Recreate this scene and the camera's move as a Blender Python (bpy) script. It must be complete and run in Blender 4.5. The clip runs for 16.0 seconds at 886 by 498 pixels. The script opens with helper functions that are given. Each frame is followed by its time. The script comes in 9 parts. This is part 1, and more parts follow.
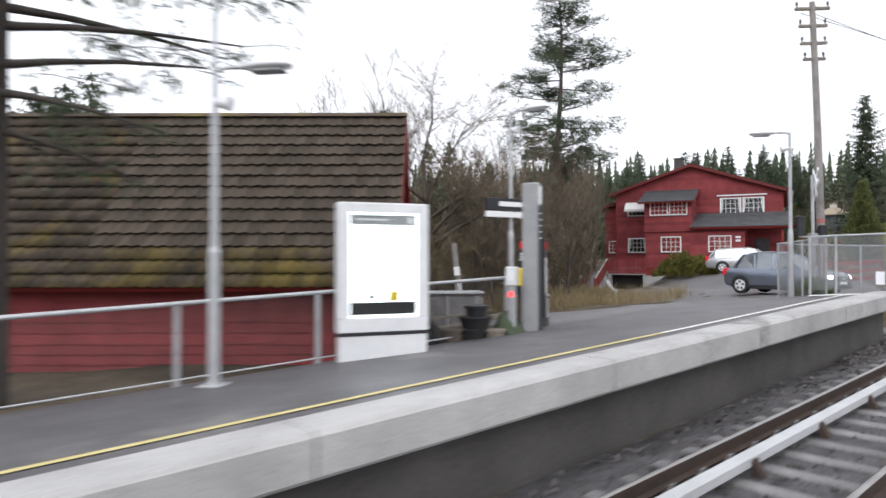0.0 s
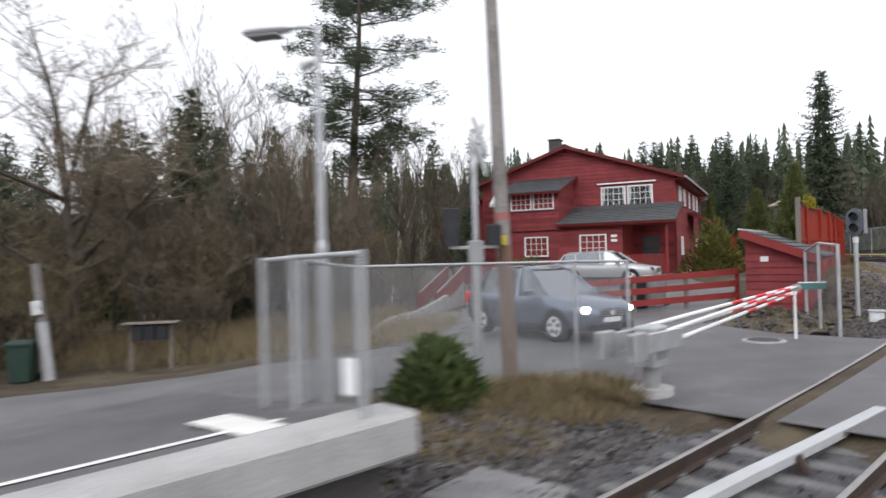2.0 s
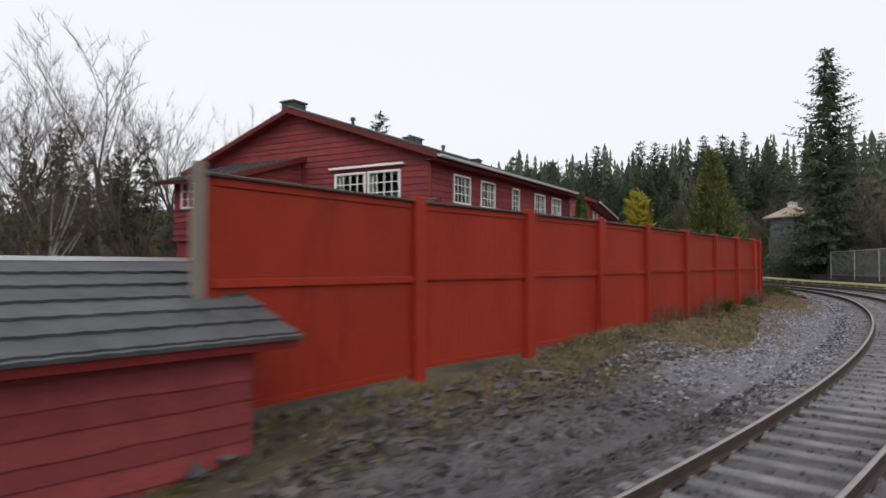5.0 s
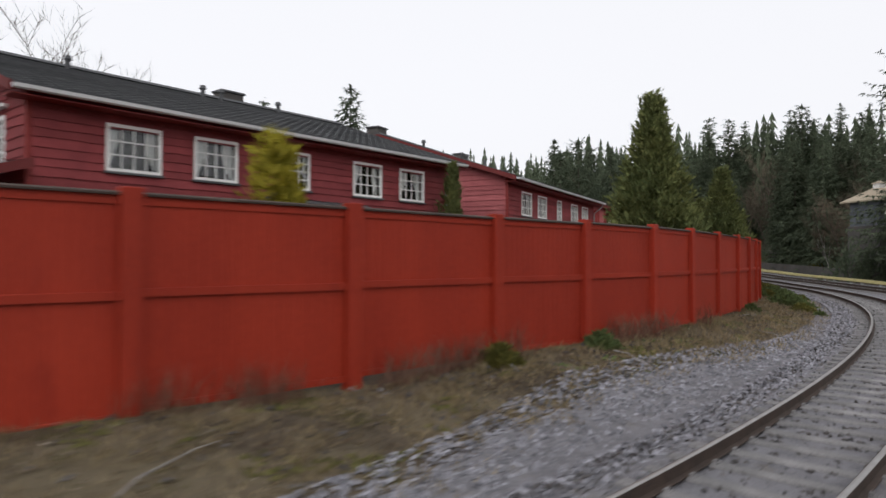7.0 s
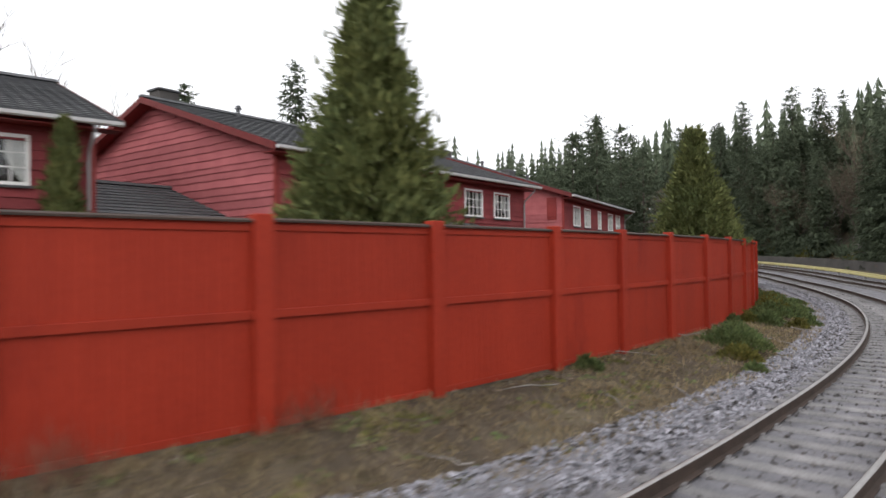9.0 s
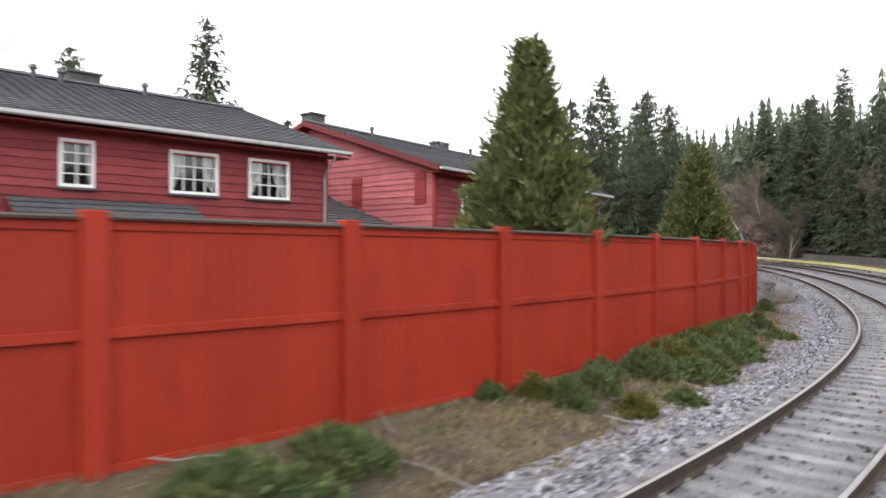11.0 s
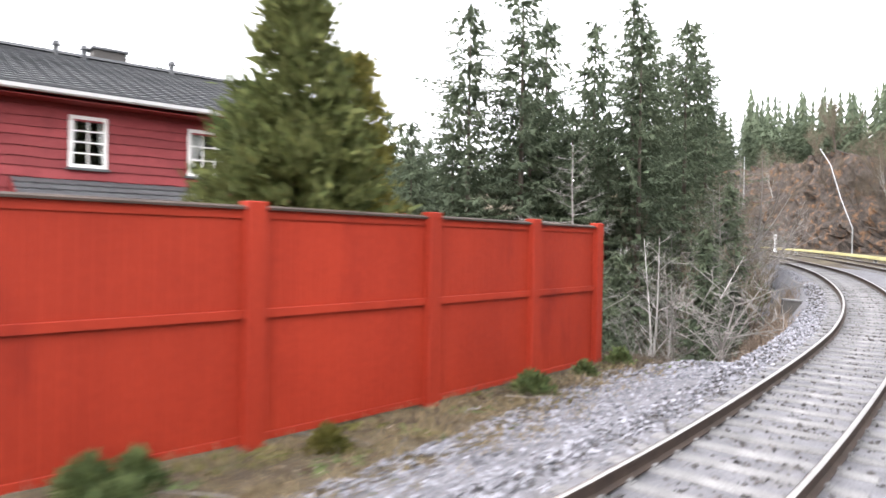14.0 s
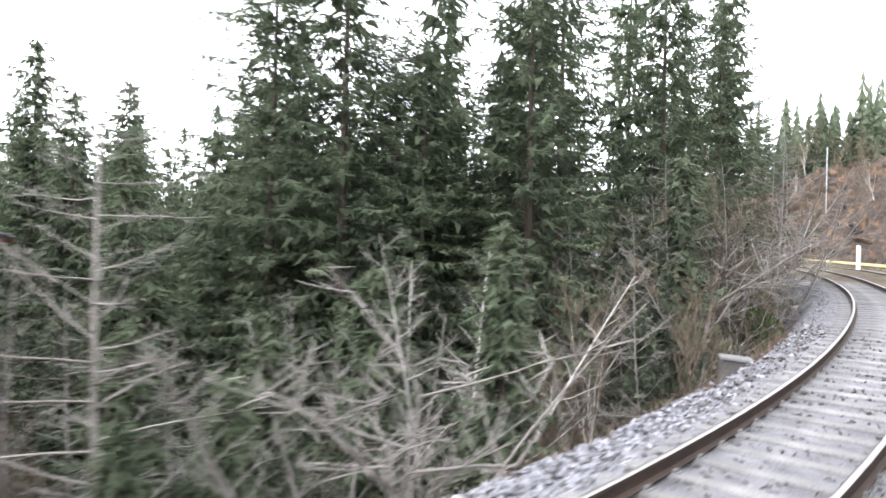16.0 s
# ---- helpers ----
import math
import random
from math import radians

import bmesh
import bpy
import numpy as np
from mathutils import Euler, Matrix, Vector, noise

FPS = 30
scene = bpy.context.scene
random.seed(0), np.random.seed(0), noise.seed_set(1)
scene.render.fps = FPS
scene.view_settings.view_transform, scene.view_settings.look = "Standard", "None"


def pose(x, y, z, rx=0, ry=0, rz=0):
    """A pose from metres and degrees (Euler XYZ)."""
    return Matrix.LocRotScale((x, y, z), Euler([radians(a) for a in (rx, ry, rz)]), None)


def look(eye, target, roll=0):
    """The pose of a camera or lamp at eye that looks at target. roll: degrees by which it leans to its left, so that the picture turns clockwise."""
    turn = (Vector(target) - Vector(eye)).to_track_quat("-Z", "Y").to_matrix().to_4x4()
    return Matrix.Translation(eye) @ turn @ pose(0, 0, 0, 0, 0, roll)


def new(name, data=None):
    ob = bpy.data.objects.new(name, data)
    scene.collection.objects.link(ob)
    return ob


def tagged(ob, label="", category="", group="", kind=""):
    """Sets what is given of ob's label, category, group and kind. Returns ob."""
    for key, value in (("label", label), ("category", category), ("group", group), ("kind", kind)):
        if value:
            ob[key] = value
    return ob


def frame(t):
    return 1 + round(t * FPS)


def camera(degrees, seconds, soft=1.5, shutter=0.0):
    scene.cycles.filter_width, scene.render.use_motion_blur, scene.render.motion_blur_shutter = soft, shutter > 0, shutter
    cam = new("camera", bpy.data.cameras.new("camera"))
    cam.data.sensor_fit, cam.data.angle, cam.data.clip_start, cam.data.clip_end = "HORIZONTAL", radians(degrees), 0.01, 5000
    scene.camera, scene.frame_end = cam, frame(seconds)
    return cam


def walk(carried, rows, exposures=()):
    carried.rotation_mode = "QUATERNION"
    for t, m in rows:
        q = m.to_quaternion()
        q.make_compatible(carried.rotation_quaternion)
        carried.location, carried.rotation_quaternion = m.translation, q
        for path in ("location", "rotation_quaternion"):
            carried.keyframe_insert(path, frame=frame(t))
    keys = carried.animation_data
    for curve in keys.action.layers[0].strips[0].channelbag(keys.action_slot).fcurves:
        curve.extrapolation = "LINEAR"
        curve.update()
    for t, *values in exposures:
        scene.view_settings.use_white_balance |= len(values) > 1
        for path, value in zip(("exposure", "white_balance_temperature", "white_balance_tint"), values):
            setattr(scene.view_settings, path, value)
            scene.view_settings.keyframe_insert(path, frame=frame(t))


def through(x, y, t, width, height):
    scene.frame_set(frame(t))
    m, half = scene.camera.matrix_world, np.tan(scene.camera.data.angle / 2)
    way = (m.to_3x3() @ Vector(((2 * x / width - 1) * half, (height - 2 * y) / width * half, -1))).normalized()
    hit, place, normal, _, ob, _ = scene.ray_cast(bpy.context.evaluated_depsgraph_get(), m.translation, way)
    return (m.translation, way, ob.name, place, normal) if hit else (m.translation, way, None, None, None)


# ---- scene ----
cam = camera(67.31, 16.0, soft=1.5, shutter=0.5)
PATH = [
    (0.0, (0.0, 0.0, 2.25), (-0.0, 9.999, 2.399), -0.06),
    (0.5, (2.666, 2.441, 2.385), (2.698, 12.439, 2.544), -0.79),
    (1.0, (5.363, 4.883, 2.514), (5.401, 14.882, 2.651), -1.05),
    (1.5, (8.089, 7.333, 2.638), (8.119, 17.331, 2.854), -1.75),
    (2.0, (10.821, 9.791, 2.759), (10.868, 19.79, 2.898), -1.47),
    (2.5, (13.518, 12.257, 2.876), (13.567, 22.255, 3.032), -1.26),
    (3.0, (16.166, 14.726, 2.986), (16.161, 24.722, 3.268), -0.35),
    (3.5, (18.757, 17.196, 3.085), (18.681, 27.192, 3.365), -0.44),
    (4.0, (21.282, 19.681, 3.173), (21.064, 29.675, 3.459), 0.71),
    (4.2, (22.276, 20.686, 3.206), (21.978, 30.678, 3.475), 0.6),
    (6.3, (32.305, 31.85, 3.495), (30.552, 41.692, 3.717), 1.12),
    (6.5, (33.202, 32.993, 3.524), (31.259, 42.801, 3.687), 1.17),
    (7.0, (35.383, 35.914, 3.6), (33.138, 45.657, 3.772), 0.09),
    (7.5, (37.443, 38.924, 3.678), (34.747, 48.549, 3.975), -0.22),
    (8.0, (39.375, 42.019, 3.756), (36.296, 51.533, 3.89), 0.45),
    (8.5, (41.186, 45.186, 3.833), (37.711, 54.562, 3.912), 0.09),
    (9.0, (42.871, 48.417, 3.904), (39.077, 57.668, 4.073), -0.77),
    (9.2, (43.507, 49.726, 3.93), (39.573, 58.918, 4.082), -1.14),
    (11.3, (48.784, 64.022, 4.077), (43.333, 72.406, 4.073), 0.64),
    (11.5, (49.147, 65.436, 4.081), (43.597, 73.754, 3.98), 1.03),
    (12.0, (49.948, 69.002, 4.088), (44.03, 77.062, 4.052), 0.97),
    (12.5, (50.594, 72.593, 4.092), (44.419, 80.458, 4.124), 0.46),
    (13.0, (51.081, 76.192, 4.095), (44.582, 83.793, 4.086), 0.61),
    (13.5, (51.413, 79.79, 4.102), (44.623, 87.131, 4.065), 1.02),
    (14.0, (51.593, 83.376, 4.116), (44.515, 90.44, 4.047), 0.94),
    (14.5, (51.608, 86.936, 4.132), (44.284, 93.745, 4.172), 0.72),
    (15.0, (51.459, 90.464, 4.15), (43.875, 96.982, 4.202), 0.65),
    (15.5, (51.15, 93.958, 4.169), (43.277, 100.124, 4.182), 0.82),
    (16.0, (50.679, 97.404, 4.186), (42.528, 103.198, 4.264), 1.52),
]
EXPOSURE = [(0.0, 0.38, 6200, 12), (1.5, 0.32, 6200, 12), (2.5, 0.15, 6250, 12), (3.5, -0.1, 6250, 12), (6.5, -0.17, 6400, 12), (8.0, 0.05, 6400, 12), (9.0, 0.4, 6400, 12), (11.5, 1.2, 6350, 12), (13.5, 1.8, 6350, 13), (14.8, 2.0, 6350, 13), (16.0, 2.0, 6200, 12)]
walk(cam, [(t, look(e, g, roll)) for t, e, g, roll in PATH], EXPOSURE)

# ---- world and sun: a bright overcast sky ----
world = bpy.data.worlds.new("overcast_sky")
scene.world = world
world.use_nodes = True
wn = world.node_tree.nodes
sky = wn.new("ShaderNodeTexSky")
sky.sky_type = "NISHITA"
sky.sun_disc = False
sky.sun_elevation = radians(40)
sky.sun_rotation = radians(146)
sky.dust_density = 6.0
sky.air_density = 1.0
hue = wn.new("ShaderNodeHueSaturation")
hue.inputs["Saturation"].default_value = 0.3
cloud = wn.new("ShaderNodeMix")
cloud.data_type = "RGBA"
cloud.inputs[0].default_value = 0.8
cloud.inputs[7].default_value = (7.9, 7.95, 8.05, 1)
world.node_tree.links.new(sky.outputs[0], hue.inputs["Color"])
world.node_tree.links.new(hue.outputs[0], cloud.inputs[6])
world.node_tree.links.new(cloud.outputs[2], wn["Background"].inputs["Color"])
wn["Background"].inputs["Strength"].default_value = 0.15
sun_data = bpy.data.lights.new("sun", "SUN")
sun_data.energy, sun_data.angle, sun_data.color = 0.95, radians(30), (1.0, 0.97, 0.93)
sun = new("sun", sun_data)
sun.matrix_world = look((0, 0, 60), (8, 12, 60 - 11))

# ---- materials ----


def nd(nt, kind, **inputs):
    n = nt.nodes.new(kind)
    for k, val in inputs.items():
        n.inputs[k].default_value = val
    return n


def mat(name, c1, c2, rough=0.8, scale=1.5, fine=30.0, bump=0.15, metal=0.0, rnd=0.0, island=0.0, stretch=(1, 1, 1), c3=None, patch=0.35, spec=0.3, dist=0.01):
    """A surface of two colours mixed at two scales, with fine relief, and a third colour in patches."""
    m = bpy.data.materials.new(name)
    m.use_nodes = True
    nt = m.node_tree
    b = nt.nodes["Principled BSDF"]
    b.inputs["Roughness"].default_value = rough
    b.inputs["Metallic"].default_value = metal
    b.inputs["Specular IOR Level"].default_value = spec
    tc = nt.nodes.new("ShaderNodeTexCoord")
    mp = nd(nt, "ShaderNodeMapping", Scale=stretch)
    nt.links.new(tc.outputs["Object"], mp.inputs[0])
    n1 = nd(nt, "ShaderNodeTexNoise", Scale=scale, Detail=5.0, Roughness=0.6)
    n2 = nd(nt, "ShaderNodeTexNoise", Scale=fine, Detail=4.0, Roughness=0.65)
    for n in (n1, n2):
        nt.links.new(mp.outputs[0], n.inputs["Vector"])
    add = nt.nodes.new("ShaderNodeMath")
    add.operation = "ADD"
    nt.links.new(n1.outputs["Fac"], add.inputs[0])
    nt.links.new(n2.outputs["Fac"], add.inputs[1])
    rp = nd(nt, "ShaderNodeMapRange")
    rp.inputs["From Min"].default_value, rp.inputs["From Max"].default_value = 0.72, 1.28
    nt.links.new(add.outputs[0], rp.inputs["Value"])
    mx = nt.nodes.new("ShaderNodeMix")
    mx.data_type = "RGBA"
    mx.inputs[6].default_value, mx.inputs[7].default_value = (*c1, 1), (*c2, 1)
    nt.links.new(rp.outputs[0], mx.inputs[0])
    col = mx.outputs[2]
    if c3:
        n3 = nd(nt, "ShaderNodeTexNoise", Scale=scale * 0.55, Detail=6.0, Roughness=0.7)
        nt.links.new(mp.outputs[0], n3.inputs["Vector"])
        r3 = nd(nt, "ShaderNodeMapRange")
        r3.inputs["From Min"].default_value, r3.inputs["From Max"].default_value = 0.68 - patch * 0.5, 0.80 - patch * 0.5
        nt.links.new(n3.outputs["Fac"], r3.inputs["Value"])
        m3 = nt.nodes.new("ShaderNodeMix")
        m3.data_type = "RGBA"
        m3.inputs[7].default_value = (*c3, 1)
        nt.links.new(r3.outputs[0], m3.inputs[0])
        nt.links.new(col, m3.inputs[6])
        col = m3.outputs[2]
    for amount, kind, socket in ((rnd, "ShaderNodeObjectInfo", "Random"), (island, "ShaderNodeNewGeometry", "Random Per Island")):
        if amount:
            src = nt.nodes.new(kind)
            mr = nd(nt, "ShaderNodeMapRange")
            mr.inputs["To Min"].default_value, mr.inputs["To Max"].default_value = 1 - amount, 1 + amount
            nt.links.new(src.outputs[socket], mr.inputs["Value"])
            hs = nt.nodes.new("ShaderNodeHueSaturation")
            nt.links.new(mr.outputs[0], hs.inputs["Value"])
            nt.links.new(col, hs.inputs["Color"])
            col = hs.outputs[0]
    nt.links.new(col, b.inputs["Base Color"])
    if bump:
        bp = nd(nt, "ShaderNodeBump", Strength=bump, Distance=dist)
        nt.links.new(n2.outputs["Fac"], bp.inputs["Height"])
        nt.links.new(bp.outputs[0], b.inputs["Normal"])
    return m


def leaf_mat(name, c1, c2, island=0.24, rnd=0.12, through=0.35):
    """Leaves and needles: matt, letting part of the light through."""
    m = mat(name, c1, c2, rough=0.8, scale=0.6, fine=9.0, bump=0.0, island=island, rnd=rnd, spec=0.12)
    nt = m.node_tree
    b, out = nt.nodes["Principled BSDF"], nt.nodes["Material Output"]
    tl, mix = nt.nodes.new("ShaderNodeBsdfTranslucent"), nt.nodes.new("ShaderNodeMixShader")
    nt.links.new(b.inputs["Base Color"].links[0].from_socket, tl.inputs["Color"])
    mix.inputs[0].default_value = through
    nt.links.new(b.outputs[0], mix.inputs[1])
    nt.links.new(tl.outputs[0], mix.inputs[2])
    nt.links.new(mix.outputs[0], out.inputs["Surface"])
    return m


def glass_mat(name):
    m = bpy.data.materials.new(name)
    m.use_nodes = True
    b = m.node_tree.nodes["Principled BSDF"]
    b.inputs["Base Color"].default_value = (0.9, 0.93, 0.92, 1)
    b.inputs["Roughness"].default_value = 0.02
    b.inputs["Transmission Weight"].default_value = 1.0
    b.inputs["IOR"].default_value = 1.45
    return m


def lit_mat(name, colour, strength):
    m = bpy.data.materials.new(name)
    m.use_nodes = True
    b = m.node_tree.nodes["Principled BSDF"]
    b.inputs["Base Color"].default_value = (*colour, 1)
    b.inputs["Emission Color"].default_value = (*colour, 1)
    b.inputs["Emission Strength"].default_value = strength
    return m


M = {
    "ground": mat("soil_and_dry_grass", (0.036, 0.028, 0.020), (0.105, 0.082, 0.055), 0.95, 0.8, 16, 0.7, c3=(0.115, 0.094, 0.060), patch=0.42, dist=0.05),
    "ballast": mat("ballast_gravel", (0.045, 0.043, 0.045), (0.14, 0.134, 0.14), 0.9, 2.5, 26, 0.9, c3=(0.10, 0.085, 0.07), patch=0.2, dist=0.04),
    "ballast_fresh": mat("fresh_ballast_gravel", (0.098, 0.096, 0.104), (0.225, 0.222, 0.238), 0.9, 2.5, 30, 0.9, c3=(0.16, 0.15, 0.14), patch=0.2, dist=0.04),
    "stone": mat("ballast_stone", (0.135, 0.135, 0.150), (0.29, 0.29, 0.318), 0.88, 4, 40, 0.3, island=0.5, spec=0.2),
    "dirty_stone": mat("dirty_crushed_stone", (0.042, 0.038, 0.037), (0.125, 0.116, 0.113), 0.9, 4, 40, 0.3, island=0.5),
    "asphalt": mat("worn_asphalt", (0.052, 0.050, 0.053), (0.125, 0.121, 0.125), 0.55, 0.9, 120, 0.35, c3=(0.16, 0.155, 0.15), patch=0.22, spec=0.45),
    "road": mat("old_road_asphalt", (0.085, 0.083, 0.086), (0.175, 0.17, 0.172), 0.6, 0.6, 110, 0.3, c3=(0.25, 0.245, 0.24), patch=0.2, spec=0.4),
    "concrete": mat("weathered_concrete", (0.30, 0.295, 0.29), (0.47, 0.465, 0.455), 0.85, 1.2, 40, 0.3, c3=(0.17, 0.165, 0.155), patch=0.22),
    "edge_concrete": mat("stained_platform_concrete", (0.26, 0.255, 0.25), (0.50, 0.495, 0.485), 0.85, 0.8, 45, 0.35, c3=(0.085, 0.082, 0.076), patch=0.2),
    "guard": mat("pale_painted_steel", (0.36, 0.365, 0.375), (0.50, 0.505, 0.515), 0.6, 1.5, 40, 0.1),
    "teal": mat("teal_paint", (0.06, 0.155, 0.145), (0.085, 0.20, 0.185), 0.5, 3, 40, 0.05),
    "pale_lid": mat("pale_blue_plastic", (0.28, 0.40, 0.42), (0.36, 0.48, 0.50), 0.5, 3, 40, 0.05),
    # dark tone with the platform edge's shade painted in, plus rusty patches
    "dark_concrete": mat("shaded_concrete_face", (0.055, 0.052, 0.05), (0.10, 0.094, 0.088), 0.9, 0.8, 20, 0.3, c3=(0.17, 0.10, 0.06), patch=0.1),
    "line": mat("yellow_line_paint", (0.46, 0.38, 0.15), (0.60, 0.52, 0.26), 0.7, 3, 60, 0.1),
    "white_line": mat("white_line_paint", (0.60, 0.59, 0.55), (0.80, 0.79, 0.75), 0.7, 3, 60, 0.1),
    "fence": mat("red_fence_paint", (0.235, 0.021, 0.0095), (0.335, 0.034, 0.0145), 0.6, 0.9, 35, 0.16, rnd=0.07, stretch=(1, 1, 0.35), spec=0.2, c3=(0.20, 0.017, 0.009), patch=0.22),
    "cap_board": mat("dark_cap_board", (0.030, 0.022, 0.018), (0.075, 0.052, 0.042), 0.9, 1.5, 30, 0.4, c3=(0.16, 0.13, 0.10), patch=0.12),
    "dark_trim": mat("dark_red_barge_paint", (0.105, 0.018, 0.017), (0.16, 0.027, 0.026), 0.7, 2, 40, 0.15, rnd=0.08),
    # paler copy of the red boards: light on the gables put into the colour
    "red_sunlit": mat("sunlit_red_boards", (0.275, 0.075, 0.080), (0.40, 0.125, 0.130), 0.8, 1.6, 30, 0.25, rnd=0.14, spec=0.2),
    "red": mat("falu_red_boards", (0.168, 0.031, 0.034), (0.265, 0.053, 0.056), 0.75, 1.6, 30, 0.25, rnd=0.16, stretch=(1, 1, 1), spec=0.25),
    "red_trim": mat("red_trim_paint", (0.18, 0.022, 0.020), (0.25, 0.034, 0.030), 0.6, 2, 40, 0.12, rnd=0.05),
    "white": mat("white_paint", (0.74, 0.74, 0.72), (0.84, 0.84, 0.82), 0.55, 3, 50, 0.06),
    "pale_roof": mat("pale_sandy_roofing", (0.30, 0.25, 0.18), (0.42, 0.36, 0.27), 0.85, 1.5, 25, 0.3),
    "tile": mat("dark_roof_tile", (0.050, 0.052, 0.056), (0.105, 0.108, 0.112), 0.7, 2.5, 30, 0.3, rnd=0.12, island=0.18),
    "moss_tile": mat("mossy_brown_roof_tile", (0.036, 0.029, 0.023), (0.095, 0.074, 0.054), 0.9, 0.5, 22, 0.5, rnd=0.25, island=0.3, c3=(0.135, 0.102, 0.030), patch=0.42),
    "steel": mat("galvanised_steel", (0.36, 0.37, 0.38), (0.52, 0.53, 0.54), 0.5, 5, 60, 0.06, metal=0.55, spec=0.5),
    "grey_paint": mat("grey_painted_steel", (0.24, 0.245, 0.25), (0.33, 0.335, 0.34), 0.55, 3, 50, 0.05),
    "slate_paint": mat("slate_grey_paint", (0.07, 0.08, 0.095), (0.12, 0.13, 0.15), 0.5, 3, 50, 0.05),
    "alu": mat("pale_aluminium", (0.62, 0.63, 0.64), (0.75, 0.76, 0.77), 0.4, 4, 60, 0.04, metal=0.2),
    "rail": mat("rail_steel_rust", (0.032, 0.024, 0.020), (0.07, 0.048, 0.038), 0.8, 4, 50, 0.3),
    "rail_top": mat("polished_rail_head", (0.24, 0.225, 0.215), (0.38, 0.37, 0.36), 0.42, 6, 60, 0.05, metal=0.8, spec=0.6),
    "sleeper": mat("concrete_sleeper", (0.115, 0.112, 0.112), (0.245, 0.24, 0.24), 0.9, 2.5, 40, 0.4, rnd=0.15),
    "yellow": mat("yellow_cover_board", (0.42, 0.37, 0.16), (0.60, 0.54, 0.27), 0.6, 2, 40, 0.1),
    "wood": mat("grey_weathered_wood", (0.13, 0.11, 0.09), (0.25, 0.22, 0.185), 0.85, 2, 40, 0.4, stretch=(1, 1, 0.12)),
    "bark": mat("spruce_bark", (0.06, 0.048, 0.040), (0.13, 0.105, 0.085), 0.95, 3, 25, 0.8, stretch=(1, 1, 0.3), dist=0.03),
    "old_bark": mat("dark_old_bark", (0.028, 0.024, 0.022), (0.072, 0.061, 0.053), 0.95, 3, 25, 0.9, stretch=(1, 1, 0.3), dist=0.03),
    "grey_bark": mat("grey_bare_bark", (0.15, 0.140, 0.130), (0.31, 0.29, 0.272), 0.95, 2, 25, 0.5, rnd=0.2),
    "birch": mat("white_birch_bark", (0.30, 0.285, 0.27), (0.52, 0.505, 0.48), 0.8, 3, 22, 0.3, c3=(0.07, 0.06, 0.055), patch=0.2, stretch=(1, 1, 0.5)),
    "spruce": leaf_mat("spruce_needles", (0.068, 0.091, 0.061), (0.134, 0.158, 0.099)),
    "pine": leaf_mat("pine_needles", (0.046, 0.062, 0.038), (0.095, 0.118, 0.070)),
    "thuja": leaf_mat("thuja_foliage", (0.070, 0.098, 0.042), (0.175, 0.182, 0.064), 0.4),
    "thuja_broad": leaf_mat("yellow_green_thuja_foliage", (0.055, 0.080, 0.031), (0.145, 0.148, 0.052), 0.4),
    "thuja_yellow": leaf_mat("golden_thuja_foliage", (0.22, 0.20, 0.02), (0.42, 0.36, 0.05)),
    "olive": leaf_mat("olive_thuja_foliage", (0.080, 0.090, 0.026), (0.20, 0.175, 0.048), 0.3),
    "juniper": leaf_mat("juniper_shoots", (0.062, 0.098, 0.040), (0.165, 0.195, 0.076), 0.35),
    "grass": leaf_mat("dry_grass_blades", (0.17, 0.132, 0.074), (0.36, 0.29, 0.175), 0.4),
    "pink_grass": leaf_mat("pinkish_dry_grass", (0.15, 0.112, 0.084), (0.30, 0.235, 0.185), 0.35),
    "moss": leaf_mat("green_moss_grass", (0.075, 0.078, 0.026), (0.165, 0.155, 0.055), 0.35),
    "twig": mat("brown_twigs", (0.080, 0.064, 0.047), (0.168, 0.136, 0.098), 0.95, 0.4, 8, 0.0, island=0.3, rnd=0.3),
    "olive_twig": mat("olive_brown_twigs", (0.098, 0.080, 0.042), (0.20, 0.158, 0.080), 0.95, 0.4, 8, 0.0, island=0.4, rnd=0.35),
    "dead_weed": leaf_mat("reddish_dead_weed", (0.11, 0.055, 0.038), (0.24, 0.14, 0.10), 0.35, 0.1, 0.2),
    "dead_leaf": leaf_mat("dead_brown_leaf", (0.050, 0.034, 0.023), (0.125, 0.085, 0.055), 0.5, 0.1, 0.15),
    "pale_leaf": leaf_mat("pale_dead_leaf", (0.26, 0.215, 0.16), (0.46, 0.41, 0.34), 0.4, 0.1, 0.2),
    "black": mat("black_panel", (0.018, 0.019, 0.022), (0.035, 0.036, 0.040), 0.4, 3, 40, 0.03),
    # near-black that puts the lack of light indoors into the colour
    "dark": mat("interior_shade_black", (0.016, 0.015, 0.015), (0.035, 0.032, 0.03), 0.9, 2, 20, 0.0),
    "curtain": mat("white_net_curtain", (0.55, 0.55, 0.54), (0.78, 0.78, 0.76), 0.9, 6, 40, 0.2, stretch=(6, 6, 0.3)),
    "glass": glass_mat("window_glass"),
    "sign_white": mat("sign_white", (0.72, 0.73, 0.74), (0.80, 0.81, 0.82), 0.4, 3, 50, 0.0),
    "sign_red": mat("sign_red", (0.62, 0.02, 0.03), (0.72, 0.03, 0.04), 0.4, 3, 50, 0.0),
    "sign_yellow": mat("sign_yellow", (0.70, 0.50, 0.02), (0.80, 0.60, 0.04), 0.4, 3, 50, 0.0),
    "bar_white": mat("barrier_white", (0.70, 0.70, 0.70), (0.82, 0.82, 0.82), 0.45, 3, 50, 0.0),
    "bar_red": mat("barrier_red", (0.60, 0.02, 0.03), (0.70, 0.03, 0.04), 0.45, 3, 50, 0.0),
